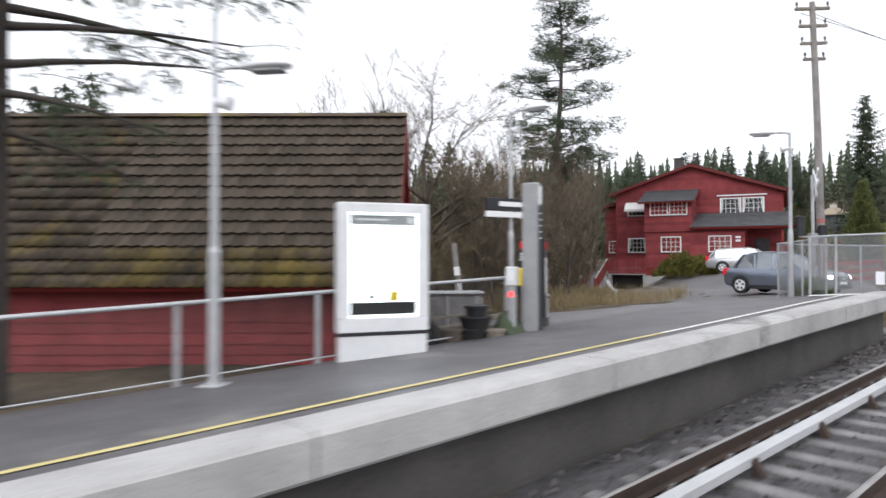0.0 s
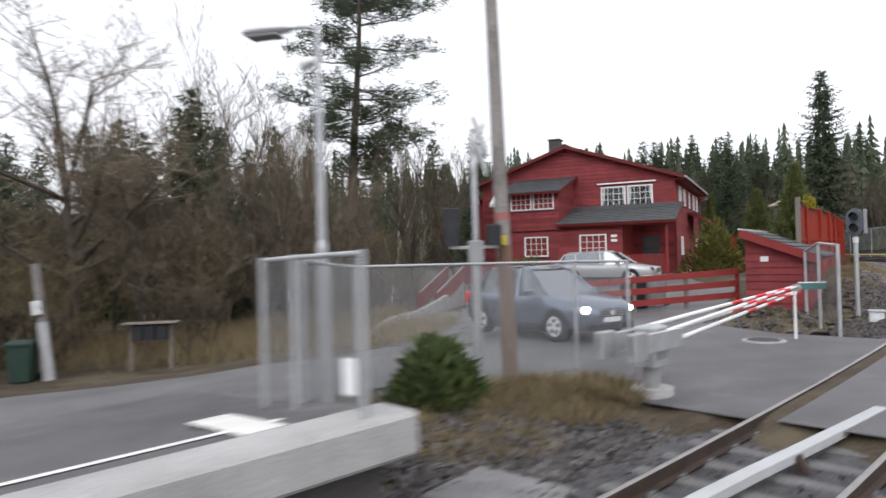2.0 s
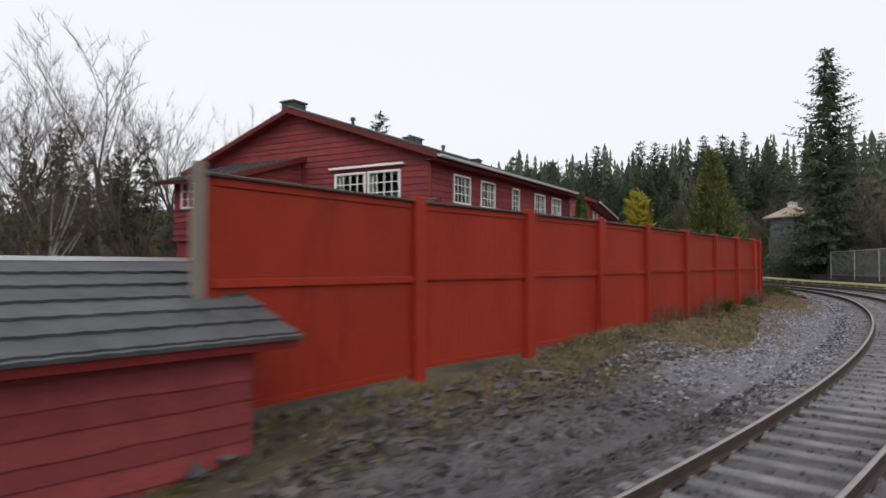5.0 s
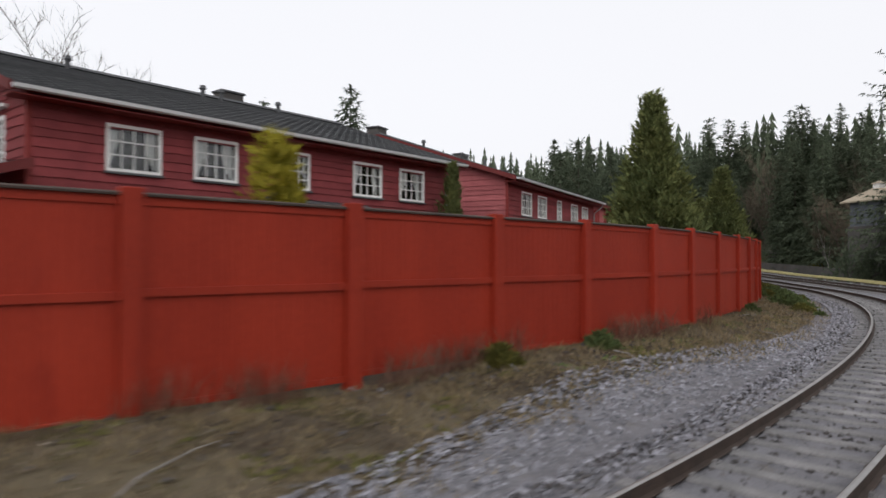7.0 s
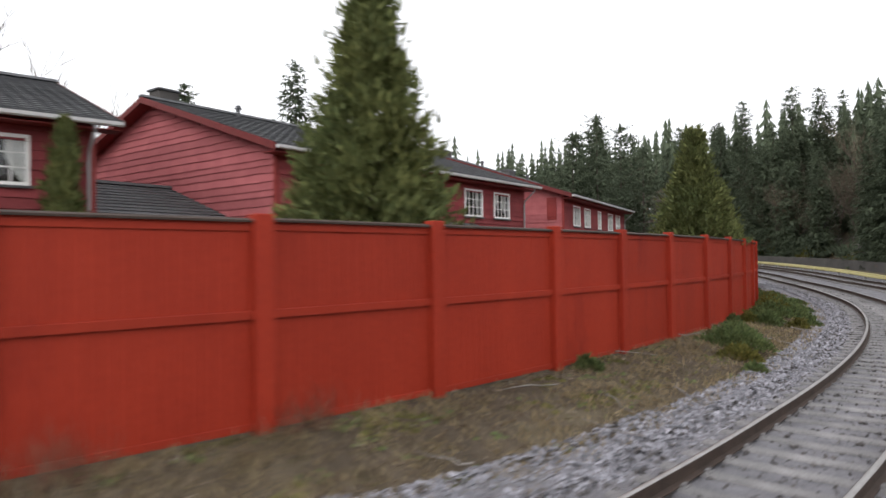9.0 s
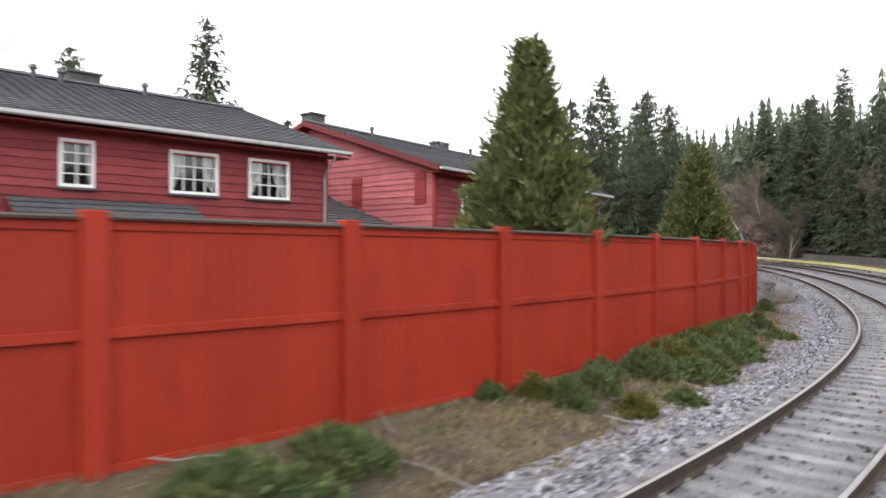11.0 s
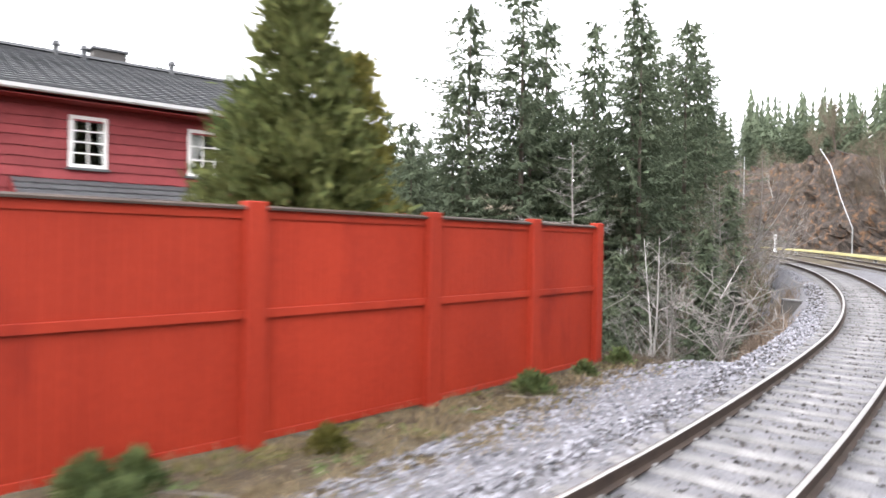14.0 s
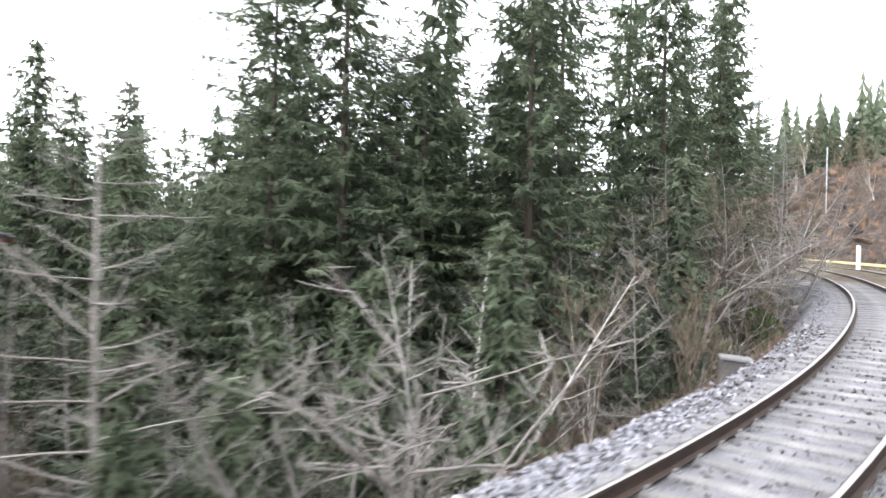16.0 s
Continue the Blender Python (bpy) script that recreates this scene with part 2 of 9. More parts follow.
    "rock": mat("cut_rock_face", (0.026, 0.023, 0.022), (0.105, 0.082, 0.068), 0.95, 2.6, 11, 1.0, c3=(0.20, 0.115, 0.062), patch=0.32, dist=0.15),
    "car_blue": mat("blue_grey_car_paint", (0.19, 0.215, 0.27), (0.215, 0.243, 0.30), 0.2, 2, 40, 0.0, metal=0.6, spec=0.5),
    "car_silver": mat("silver_car_paint", (0.42, 0.425, 0.43), (0.47, 0.475, 0.48), 0.28, 2, 40, 0.0, metal=0.4, spec=0.5),
    "car_glass": mat("tinted_car_glass", (0.24, 0.255, 0.27), (0.28, 0.295, 0.31), 0.06, 3, 30, 0.0, metal=0.8, spec=0.6),
    "rubber": mat("black_rubber", (0.015, 0.015, 0.016), (0.03, 0.03, 0.03), 0.85, 5, 40, 0.1),
    "headlight": lit_mat("lit_headlight", (1.0, 0.97, 0.92), 9.0),
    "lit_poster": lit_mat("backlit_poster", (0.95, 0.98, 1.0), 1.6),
    "red_light": lit_mat("red_signal_light", (1.0, 0.05, 0.05), 2.0),
    "green": mat("dark_green_plastic", (0.02, 0.045, 0.035), (0.04, 0.07, 0.055), 0.5, 3, 40, 0.0),
    "mesh": None,
}


def wire_mat(name, size, wire, colour, turn=0.785):
    """Woven wire mesh: thin crossing wires, clear in between."""
    m = bpy.data.materials.new(name)
    m.use_nodes = True
    nt = m.node_tree
    b = nt.nodes["Principled BSDF"]
    b.inputs["Base Color"].default_value = (*colour, 1)
    b.inputs["Metallic"].default_value = 0.5
    b.inputs["Roughness"].default_value = 0.5
    tc = nt.nodes.new("ShaderNodeTexCoord")
    mp = nd(nt, "ShaderNodeMapping", Rotation=(0, 0, turn))
    nt.links.new(tc.outputs["UV"], mp.inputs[0])
    sx = nt.nodes.new("ShaderNodeSeparateXYZ")
    nt.links.new(mp.outputs[0], sx.inputs[0])
    outs = []
    for k in (0, 1):
        a = nt.nodes.new("ShaderNodeMath")
        a.operation = "PINGPONG"
        a.inputs[1].default_value = size / 2
        nt.links.new(sx.outputs[k], a.inputs[0])
        c = nt.nodes.new("ShaderNodeMath")
        c.operation = "LESS_THAN"
        c.inputs[1].default_value = wire
        nt.links.new(a.outputs[0], c.inputs[0])
        outs.append(c)
    mxx = nt.nodes.new("ShaderNodeMath")
    mxx.operation = "MAXIMUM"
    nt.links.new(outs[0].outputs[0], mxx.inputs[0])
    nt.links.new(outs[1].outputs[0], mxx.inputs[1])
    nt.links.new(mxx.outputs[0], b.inputs["Alpha"])
    return m


M["mesh"] = wire_mat("chain_link_wire", 0.05, 0.0042, (0.34, 0.35, 0.36))
M["fine_mesh"] = wire_mat("fine_dark_wire", 0.05, 0.0032, (0.07, 0.065, 0.06))

# ---- mesh building ----


class Mesh:
    """Gathers vertices and faces for one mesh object."""

    def __init__(self):
        self.v, self.f, self.smooth = [], [], []

    def add(self, verts, faces, smooth=False):
        n = len(self.v)
        self.v.extend([tuple(p) for p in verts])
        self.f.extend([tuple(n + i for i in q) for q in faces])
        self.smooth.extend([smooth] * len(faces))

    def box(self, x0, x1, y0, y1, z0, z1, m=None):
        p = [(x, y, z) for z in (z0, z1) for y in (y0, y1) for x in (x0, x1)]
        if m is not None:
            p = [m @ Vector(q) for q in p]
        self.add(p, [(0, 2, 3, 1), (4, 5, 7, 6), (0, 1, 5, 4), (1, 3, 7, 5), (3, 2, 6, 7), (2, 0, 4, 6)])
        return self

    def bevel_box(self, x0, x1, y0, y1, z0, z1, b=0.02, m=None):
        """A box whose upright and upper edges are chamfered."""
        rings = []
        for z, i in ((z0, 0), (z1 - b, 0), (z1, b)):
            xa, xb, ya, yb = x0 + i, x1 - i, y0 + i, y1 - i
            rings.append([(xa + b, ya, z), (xb - b, ya, z), (xb, ya + b, z), (xb, yb - b, z), (xb - b, yb, z), (xa + b, yb, z), (xa, yb - b, z), (xa, ya + b, z)])
        p = [q for r in rings for q in r]
        if m is not None:
            p = [m @ Vector(q) for q in p]
        fs = [tuple(reversed(range(8))), tuple(range(16, 24))]
        for k in (0, 8):
            fs += [(k + i, k + (i + 1) % 8, k + 8 + (i + 1) % 8, k + 8 + i) for i in range(8)]
        self.add(p, fs)
        return self

    def tube(self, p, q, r0, r1=None, n=8, cap=True):
        p, q = Vector(p), Vector(q)
        r1 = r0 if r1 is None else r1
        d = q - p
        if d.length < 1e-6:
            return self
        d.normalize()
        a = d.orthogonal().normalized()
        b = d.cross(a)
        ring = [(math.cos(2 * math.pi * i / n), math.sin(2 * math.pi * i / n)) for i in range(n)]
        vs = [p + r0 * (c * a + s * b) for c, s in ring] + [q + r1 * (c * a + s * b) for c, s in ring]
        self.add(vs, [(i, (i + 1) % n, n + (i + 1) % n, n + i) for i in range(n)], True)
        if cap:
            self.add(vs, [tuple(reversed(range(n))), tuple(range(n, 2 * n))])
        return self

    def sweep(self, pts, radii, n=6):
        """A tapered tube through points."""
        vs, fs = [], []
        radii = [float(r) for r in radii]
        for k, p in enumerate(pts):
            d = (pts[min(k + 1, len(pts) - 1)] - pts[max(k - 1, 0)]).normalized()
            a = Vector((0, 0, 1)).cross(d)
            a = a.normalized() if a.length > 0.15 else Vector((1, 0, 0)).cross(d).normalized()
            b = d.cross(a)
            for i in range(n):
                w = 2 * math.pi * i / n
                vs.append(p + radii[k] * (math.cos(w) * a + math.sin(w) * b))
            if k:
                o = (k - 1) * n
                fs += [(o + i, o + (i + 1) % n, o + n + (i + 1) % n, o + n + i) for i in range(n)]
        self.add(vs, fs, True)
        return self

    def prism(self, outline, axis, a, b, m=None):
        """An outline of (u, w) pushed along an axis from a to b: axis x uses (y, z), y uses (x, z), z uses (x, y)."""
        def at(u, w, k):
            return {"x": (k, u, w), "y": (u, k, w), "z": (u, w, k)}[axis]
        n = len(outline)
        p = [at(u, w, a) for u, w in outline] + [at(u, w, b) for u, w in outline]
        if m is not None:
            p = [m @ Vector(q) for q in p]
        fs = [(i, (i + 1) % n, n + (i + 1) % n, n + i) for i in range(n)] + [tuple(reversed(range(n))), tuple(range(n, 2 * n))]
        self.add(p, fs)
        return self

    def data(self, name, material):
        me = bpy.data.meshes.new(name)
        me.from_pydata(self.v, [], self.f)
        me.polygons.foreach_set("use_smooth", self.smooth)
        me.materials.append(material)
        me.update()
        return me


def part(name, mesh, material, parent=None, label="", m=None):
    ob = new(name, mesh.data(name, material) if isinstance(mesh, Mesh) else mesh)
    if parent is not None:
        ob.parent = parent
    if m is not None:
        ob.matrix_basis = m
    if label:
        tagged(ob, label)
    return ob


def thing(name, label, category, m=None, group="", kind=""):
    ob = new(name)
    ob.empty_display_size = 0.2
    if m is not None:
        ob.matrix_basis = m
    return tagged(ob, label, category, group, kind)


def solo(name, mesh, material, label, category="", group="", kind="", m=None):
    """A thing of one mesh."""
    return tagged(part(name, mesh, material, None, "", m), label, category, group, kind)


def fix_normals(ob):
    bm = bmesh.new()
    bm.from_mesh(ob.data)
    bmesh.ops.recalc_face_normals(bm, faces=bm.faces)
    bm.to_mesh(ob.data)
    bm.free()
    return ob


def heading(px, py, deg, z=0.0):
    """A pose whose x axis runs along a heading (degrees to the left of +y) and whose y axis points to its left."""
    return pose(px, py, z, 0, 0, 90 + deg)


# ---- the line of the railway: distance along it, offset to its left ----
TURN_S = [-70, 0, 8, 16, 24, 30, 38, 46, 54, 62, 70, 78, 86, 94, 102, 110, 115, 120, 125, 130, 137, 145, 155, 165, 190, 235]
TURN_A = [-47.4, -47.35, -48.14, -47.74, -46.27, -44.68, -42.18, -38.27, -33.22, -28.23, -23.13, -17.54, -11.94, -6.59, -1.08, 4.82, 6.5, 8.8, 13.2, 17.6, 22.0, 26.5, 32.5, 40.5, 61.0, 80.0]
RISE_S = [-70, 0, 15, 30, 45, 60, 75, 90, 105, 120, 130, 140, 150, 165, 240]
RISE_Z = [-2.4, 0.0, 0.522, 0.946, 1.237, 1.553, 1.786, 1.841, 1.883, 2.17, 2.62, 3.05, 3.36, 3.9, 6.2]
STEP = 0.25
line_s = np.arange(-70, 235.01, STEP)
line_a = np.radians(np.interp(line_s, TURN_S, TURN_A))
line_x = np.concatenate([[0], np.cumsum(-np.sin(line_a) * STEP)[:-1]])
line_y = np.concatenate([[0], np.cumsum(np.cos(line_a) * STEP)[:-1]])
start = int(round(70 / STEP))
line_x, line_y = line_x - line_x[start], line_y - line_y[start]


def rail_z(s):
    return np.interp(s, RISE_S, RISE_Z)


def at(s, off, dz=0.0):
    """The place at a distance along the line, an offset to its left, and a height over the rails."""
    a = float(np.interp(s, line_s, line_a))
    return Vector((float(np.interp(s, line_s, line_x)) - math.cos(a) * off, float(np.interp(s, line_s, line_y)) - math.sin(a) * off, float(rail_z(s)) + dz))


def way(s):
    return float(np.degrees(np.interp(s, line_s, line_a)))


def along(x, y):
    """Distance and left offset of places (arrays)."""
    x, y = np.atleast_1d(np.asarray(x, float)), np.atleast_1d(np.asarray(y, float))
    idx = np.empty(len(x), int)
    cx, cy = line_x[::2], line_y[::2]
    for k in range(0, len(x), 4000):
        idx[k:k + 4000] = np.argmin((x[k:k + 4000, None] - cx) ** 2 + (y[k:k + 4000, None] - cy) ** 2, axis=1) * 2
    a = line_a[idx]
    off = -(x - line_x[idx]) * np.cos(a) - (y - line_y[idx]) * np.sin(a)
    return line_s[idx], off


def smooth(x, a, b):
    t = np.clip((np.asarray(x, float) - a) / (b - a), 0, 1)
    return t * t * (3 - 2 * t)


# heights of the land left of the railway: (x, y, z)
LAND = [(-3, 12.6, 0.25), (-9, 13, 0.1), (-14, 8, -0.2), (1, 13.2, 0.62), (-2, 19, 0.3), (3, 16.5, 0.68), (1.1, 20.3, 0.28), (4, 20, 0.5), (0.2, 26.8, -0.12), (3.1, 27.8, 0.0), (8.4, 29.8, 0.2), (8.5, 21.5, 0.72), (12.5, 24, 0.88), (10.5, 18.5, 0.72),
        (17, 25, 0.92), (13.5, 29.8, 0.85), (20.0, 31, 1.05), (9, 26, 0.5), (12, 38, 0.65), (13.6, 48.3, -0.3), (12.2, 46.6, -0.3), (10.8, 43.0, -0.2), (10.2, 39.5, -0.05), (14.6, 46.3, 0.3), (17.3, 46.3, 1.35), (18, 40, 1.35), (16, 44, 1.35), (23, 46.5, 1.65), (16, 51, 1.6), (25, 34, 1.45), (29, 41.5, 1.85), (34, 50, 1.9),
        (37, 56, 1.9), (31, 62, 1.95), (40, 66, 1.88), (36, 80, 1.9), (42, 80, 1.80), (43.8, 92, 1.74), (36, 94, 1.8), (20, 70, 2.2), (25, 95, 2.0), (2, 42, 0.0), (-12, 35, -0.8), (-25, 25, -1.5), (-10, 60, 0.0), (8.5, 48.5, 0.1)]
LAND = np.array(LAND)


def ground_z(x, y):
    x, y = np.atleast_1d(np.asarray(x, float)), np.atleast_1d(np.asarray(y, float))
    s, off = along(x, y)
    rz = rail_z(s)
    d2 = (x[:, None] - LAND[:, 0]) ** 2 + (y[:, None] - LAND[:, 1]) ** 2 + 0.3
    w = d2 ** -1.6
    land = (w * LAND[:, 2]).sum(1) / w.sum(1)
    # bed and bank
    bed = rz - 0.34
    k = smooth(off, 4.3, 7.4)
    left = bed * (1 - k) + land * k
    # level crossing
    c = smooth(s, 22.4, 23.2) * (1 - smooth(s, 30.4, 31.2)) * (1 - smooth(off, 7, 12))
    left = left * (1 - c) + (rz - 0.03) * c
    # ravine past the end of the fence
    edge = smooth(s, 115.2, 118.5)
    left = left - edge * np.clip(0.8 * (off - 4.3), 0, 2.6)
    r = 0.72 * smooth(s, 115.2, 120.0) * smooth(off, 6.0, 13.5) * (1 - 0.75 * smooth(off, 24, 50))
    r2 = smooth(y, 98.4, 107.0) * smooth(off, 6.5, 14.0) * (1 - 0.75 * smooth(off, 24, 50))
    left = left - 9.0 * np.maximum(r, r2) 
    # outer side
    rise = 1.6 * smooth(-off, 9, 15) + 7.0 * smooth(-off, 12, 34) * smooth(s, 90, 135) + 3.0 * smooth(-off, 20, 60)
    right = bed + rise
    z = np.where(off > 0, left, right)
    # far land
    far = np.hypot(x - 20, y - 50)
    lump = np.array([noise.noise((px * 0.02, py * 0.02, 3.0)) for px, py in zip(x, y)])
    z = z + smooth(far, 70, 200) * (4.0 + 5 * lump)
    ang = np.degrees(np.arctan2(x - 10, y - 10))
    z = z + 120.0 * smooth(far, 350, 950) * smooth(ang, 5, 45) * (1 - smooth(ang, 100, 140)) * (0.8 + 0.35 * lump)
    fine = np.array([noise.noise((px * 0.6, py * 0.6, 1.0)) for px, py in zip(x, y)])
    z = z + 0.05 * fine * smooth(np.abs(off - 1.0), 4.5, 6.0) * (1 - c)
    return z


def gz(x, y):
    return float(ground_z([x], [y])[0])


def build_ground():
    def axis(a, b, step):
        core = list(np.arange(a, b + 0.01, step))
        out, d = [], step
        while sum(out) < 1800:
            d *= 1.28
            out.append(d)
        lo, hi, left, right = a, b, [], []
        for d in out:
            lo, hi = lo - d, hi + d
            left.append(lo)
            right.append(hi)
        return np.array(left[::-1] + core + right)
    xs, ys = axis(-34, 74, 0.8), axis(-24, 168, 0.8)
    gx, gy = np.meshgrid(xs, ys)
    z = ground_z(gx.ravel(), gy.ravel())
    nx, ny = len(xs), len(ys)
    me = bpy.data.meshes.new("ground")
    i = np.arange(nx * ny).reshape(ny, nx)
    quads = np.stack([i[:-1, :-1], i[:-1, 1:], i[1:, 1:], i[1:, :-1]], -1).reshape(-1, 4)
    me.from_pydata(np.stack([gx.ravel(), gy.ravel(), z], 1).tolist(), [], quads.tolist())
    me.polygons.foreach_set("use_smooth", [True] * len(me.polygons))
    me.materials.append(M["ground"])
    return tagged(new("ground", me), "dry grassy soil with moss and gravelly patches", "ground", kind="structure")


def sheet(name, s_list, offs, dz, material, label, follow=False, thick=0.0):
    """A strip of surface along the line between offsets; follow: laid on the ground."""
    mb = Mesh()
    vs = []
    for s in s_list:
        for o in offs:
            p = at(s, o, dz)
            vs.append(p)
    if follow:
        z = ground_z([p.x for p in vs], [p.y for p in vs])
        for p, h in zip(vs, z):
            p.z = h + dz
    n = len(offs)
    fs = [(k * n + j, (k + 1) * n + j, (k + 1) * n + j + 1, k * n + j + 1) for k in range(len(s_list) - 1) for j in range(n - 1)]
    mb.add(vs, fs, True)
    return solo(name, mb, material, label, name, kind="structure")


def patch(name, outline, dz, material, label, step=1.2):
    """A paved area with a free outline, laid on the ground."""
    from mathutils import geometry
    pts = []
    for k, a in enumerate(outline):
        b = outline[(k + 1) % len(outline)]
        n = max(1, int(math.dist(a, b) / step))
        pts += [Vector((a[0] + (b[0] - a[0]) * i / n, a[1] + (b[1] - a[1]) * i / n)) for i in range(n)]
    m = len(pts)
    edges = [(i, (i + 1) % m) for i in range(m)]
    lo = [min(p[k] for p in pts) for k in (0, 1)]
    hi = [max(p[k] for p in pts) for k in (0, 1)]
    inner = [Vector((x, y)) for x in np.arange(lo[0], hi[0], step) for y in np.arange(lo[1], hi[1], step)]
    vs, _, fs, *_ = geometry.delaunay_2d_cdt(pts + inner, edges, [], 1, 1e-4)
    z = ground_z([p.x for p in vs], [p.y for p in vs])
    mb = Mesh()
    mb.add([(p.x, p.y, h + dz) for p, h in zip(vs, z)], [tuple(f) for f in fs], True)
    return solo(name, mb, material, label, name, kind="structure")

# ---- ground, roads, platform ----
build_ground()
# how far the gravel reaches to the left of the line
REACH_S = [-40, 18, 19, 23, 31, 36, 41, 50, 53, 56, 60, 64, 68, 70, 76, 84, 98, 108, 113, 116, 119, 124, 128, 144, 150, 214]
REACH_O = [4.6, 4.6, 6.2, 6.2, 5.0, 5.0, 6.3, 6.5, 5.4, 5.7, 6.3, 6.1, 5.6, 5.2, 4.9, 4.8, 5.0, 5.6, 6.1, 5.2, 4.8, 4.8, 6.4, 6.4, 5.0, 5.6]
BED_S = list(np.arange(-40, 22.6, 0.9)) + [22.7, 23.05]
BED_MID = [30.7, 31.0] + list(np.arange(31.8, 48.5, 0.9))
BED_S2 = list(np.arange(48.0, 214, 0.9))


def ballast_bed(name, s_list, stuff, label):
    offs = [-6.4, -5.6, -4.5, -2.0, 0.0, 1.0, 3.9, 4.5, 5.0, 5.5, 6.0, 6.5]
    drop = [-0.62, -0.33, -0.22, -0.24, -0.24, -0.205, -0.205, -0.28]
    mb, vs = Mesh(), []
    for s in s_list:
        reach = float(np.interp(s, REACH_S, REACH_O)) + 0.35 * noise.noise((s * 0.45, 1.0, 7.0))
        for k, o in enumerate(offs):
            if k < len(drop):
                p = at(s, o, drop[k] + 0.02 * noise.noise((s * 0.9, o * 1.3, 0)))
            else:
                o = 4.5 + (reach - 4.5) * (k - 7) / 4
                p = at(s, o)
                p.z = gz(p.x, p.y) + (0.03 if k < 11 else -0.06)
            vs.append(p)
    n = len(offs)
    mb.add(vs, [(k * n + j, (k + 1) * n + j, (k + 1) * n + j + 1, k * n + j + 1) for k in range(len(s_list) - 1) for j in range(n - 1)], True)
    for i in range(len(mb.f)):
        mb.f[i] = tuple(reversed(mb.f[i]))
    return solo(name, mb, M[stuff], label, "ballast", kind="structure")


ballast_bed("ballast_bed", BED_S, "ballast", "dirty dark crushed stone ballast beside the platform")
ballast_bed("ballast_bed", BED_MID, "ballast", "dirty dark crushed stone ballast past the crossing")
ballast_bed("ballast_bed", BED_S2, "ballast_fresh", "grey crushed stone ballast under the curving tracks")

# asphalt of the level crossing, and the road and yard behind it
sheet("road", list(np.arange(22.9, 30.81, 0.79)), [3.38, 4.2, 5.5, 7.0], 0.03, M["asphalt"], "dark patched asphalt of the level crossing", follow=True)
sheet("road", list(np.arange(22.9, 30.81, 0.79)), [1.98, 2.6, 3.12], -0.02, M["asphalt"], "dark asphalt between the rails of the crossing")
sheet("road", list(np.arange(22.9, 30.81, 0.79)), [-9, -6, -3.0, 0, 1.72], -0.02, M["asphalt"], "dark asphalt between the crossing tracks")
patch("pavement", [tuple(at(9.0, 8.3)[:2]), (1.2, 17.5), (1.5, 21.5), (6.0, 23.0), (9.3, 26.5), (9.4, 33.0), (10.6, 40.0), (11.5, 44.8), (12.6, 48.6), (14.3, 47.9), (15.5, 45.9), (20.0, 46.0), (23.2, 43.0), (22.5, 36.0), tuple(at(33.0, 8.0)[:2]), tuple(at(30.8, 7.0)[:2]), tuple(at(22.9, 7.0)[:2]), tuple(at(22.0, 8.4)[:2]), tuple(at(19.0, 8.5)[:2]), tuple(at(18.3, 7.9)[:2])],
      0.03, M["road"], "pale worn asphalt of the road and yard")


def build_platform():
    """Concrete edge blocks on a dark wall, asphalt behind them, painted line."""
    root = thing("platform", "station platform with asphalt top and pale concrete edge", "platform", kind="structure")
    ss = [-45, -30, -20, -12, -6, 0, 4, 8, 12, 15, 17, 18.1]
    offs = [4.72, 5.2, 6.5, 8.95]
    dzs = [0.865, 0.83, 0.68, 0.45]
    mb = Mesh()
    vs = [at(s, o, d) for s in ss for o, d in zip(offs, dzs)] + [at(s, 8.95, -1.0) for s in ss]
    n = len(offs)
    fs = [((k + 1) * n + j, k * n + j, k * n + j + 1, (k + 1) * n + j + 1) for k in range(len(ss) - 1) for j in range(n - 1)]
    b = len(ss) * n
    fs += [(k * n + n - 1, b + k, b + k + 1, (k + 1) * n + n - 1) for k in range(len(ss) - 1)]
    mb.add(vs, fs)
    part("surface", mb, M["asphalt"], root, "dark asphalt platform surface")
    # wall below the overhang: its shade is put into the dark concrete colour
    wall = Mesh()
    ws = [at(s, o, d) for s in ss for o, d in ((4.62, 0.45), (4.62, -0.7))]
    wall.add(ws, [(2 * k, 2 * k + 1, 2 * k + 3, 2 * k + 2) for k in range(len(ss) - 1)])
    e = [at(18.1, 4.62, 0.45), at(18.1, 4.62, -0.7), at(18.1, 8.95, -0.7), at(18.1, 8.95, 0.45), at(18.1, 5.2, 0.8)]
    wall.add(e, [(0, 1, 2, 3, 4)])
    part("wall", wall, M["dark_concrete"], root, "concrete platform wall coloured dark as in shade, with rusty stains")
    # edge blocks
    length = 3.9
    s1 = 18.25
    k = 0
    while s1 > -45:
        s0 = s1 - length
        eb = Mesh()
        prof = [(4.32, 0.50), (4.30, 0.53), (4.30, 0.83), (4.34, 0.87), (4.80, 0.868), (4.80, 0.50)]
        m = len(prof)
        sl = [s0 + 0.012, (s0 + s1) / 2, s1 - 0.012]
        vs = [at(s, o, d) for s in sl for o, d in prof]
        fs = [(a * m + i, (a + 1) * m + i, (a + 1) * m + (i + 1) % m, a * m + (i + 1) % m) for a in range(2) for i in range(m)]
        fs += [tuple(range(m)), tuple(reversed(range(2 * m, 3 * m)))]
        eb.add(vs, fs)
        fix_normals(part("edge_block", eb, M["edge_concrete"], root))
        s1 = s0
        k += 1
    # painted lines
    def stripe(s_list, o0, o1, up, material, name, label):
        mb = Mesh()
        vs = [at(s, o, up - 0.07 * (o - 4.72)) for s in s_list for o in (o0, o1)]
        mb.add(vs, [(2 * i, 2 * i + 1, 2 * i + 3, 2 * i + 2) for i in range(len(s_list) - 1)])
        part(name, mb, material, root, label)
    stripe([-45, -20, -8, 0, 4, 8, 9], 5.06, 5.16, 0.873, M["line"], "safety_line", "yellow painted safety line")
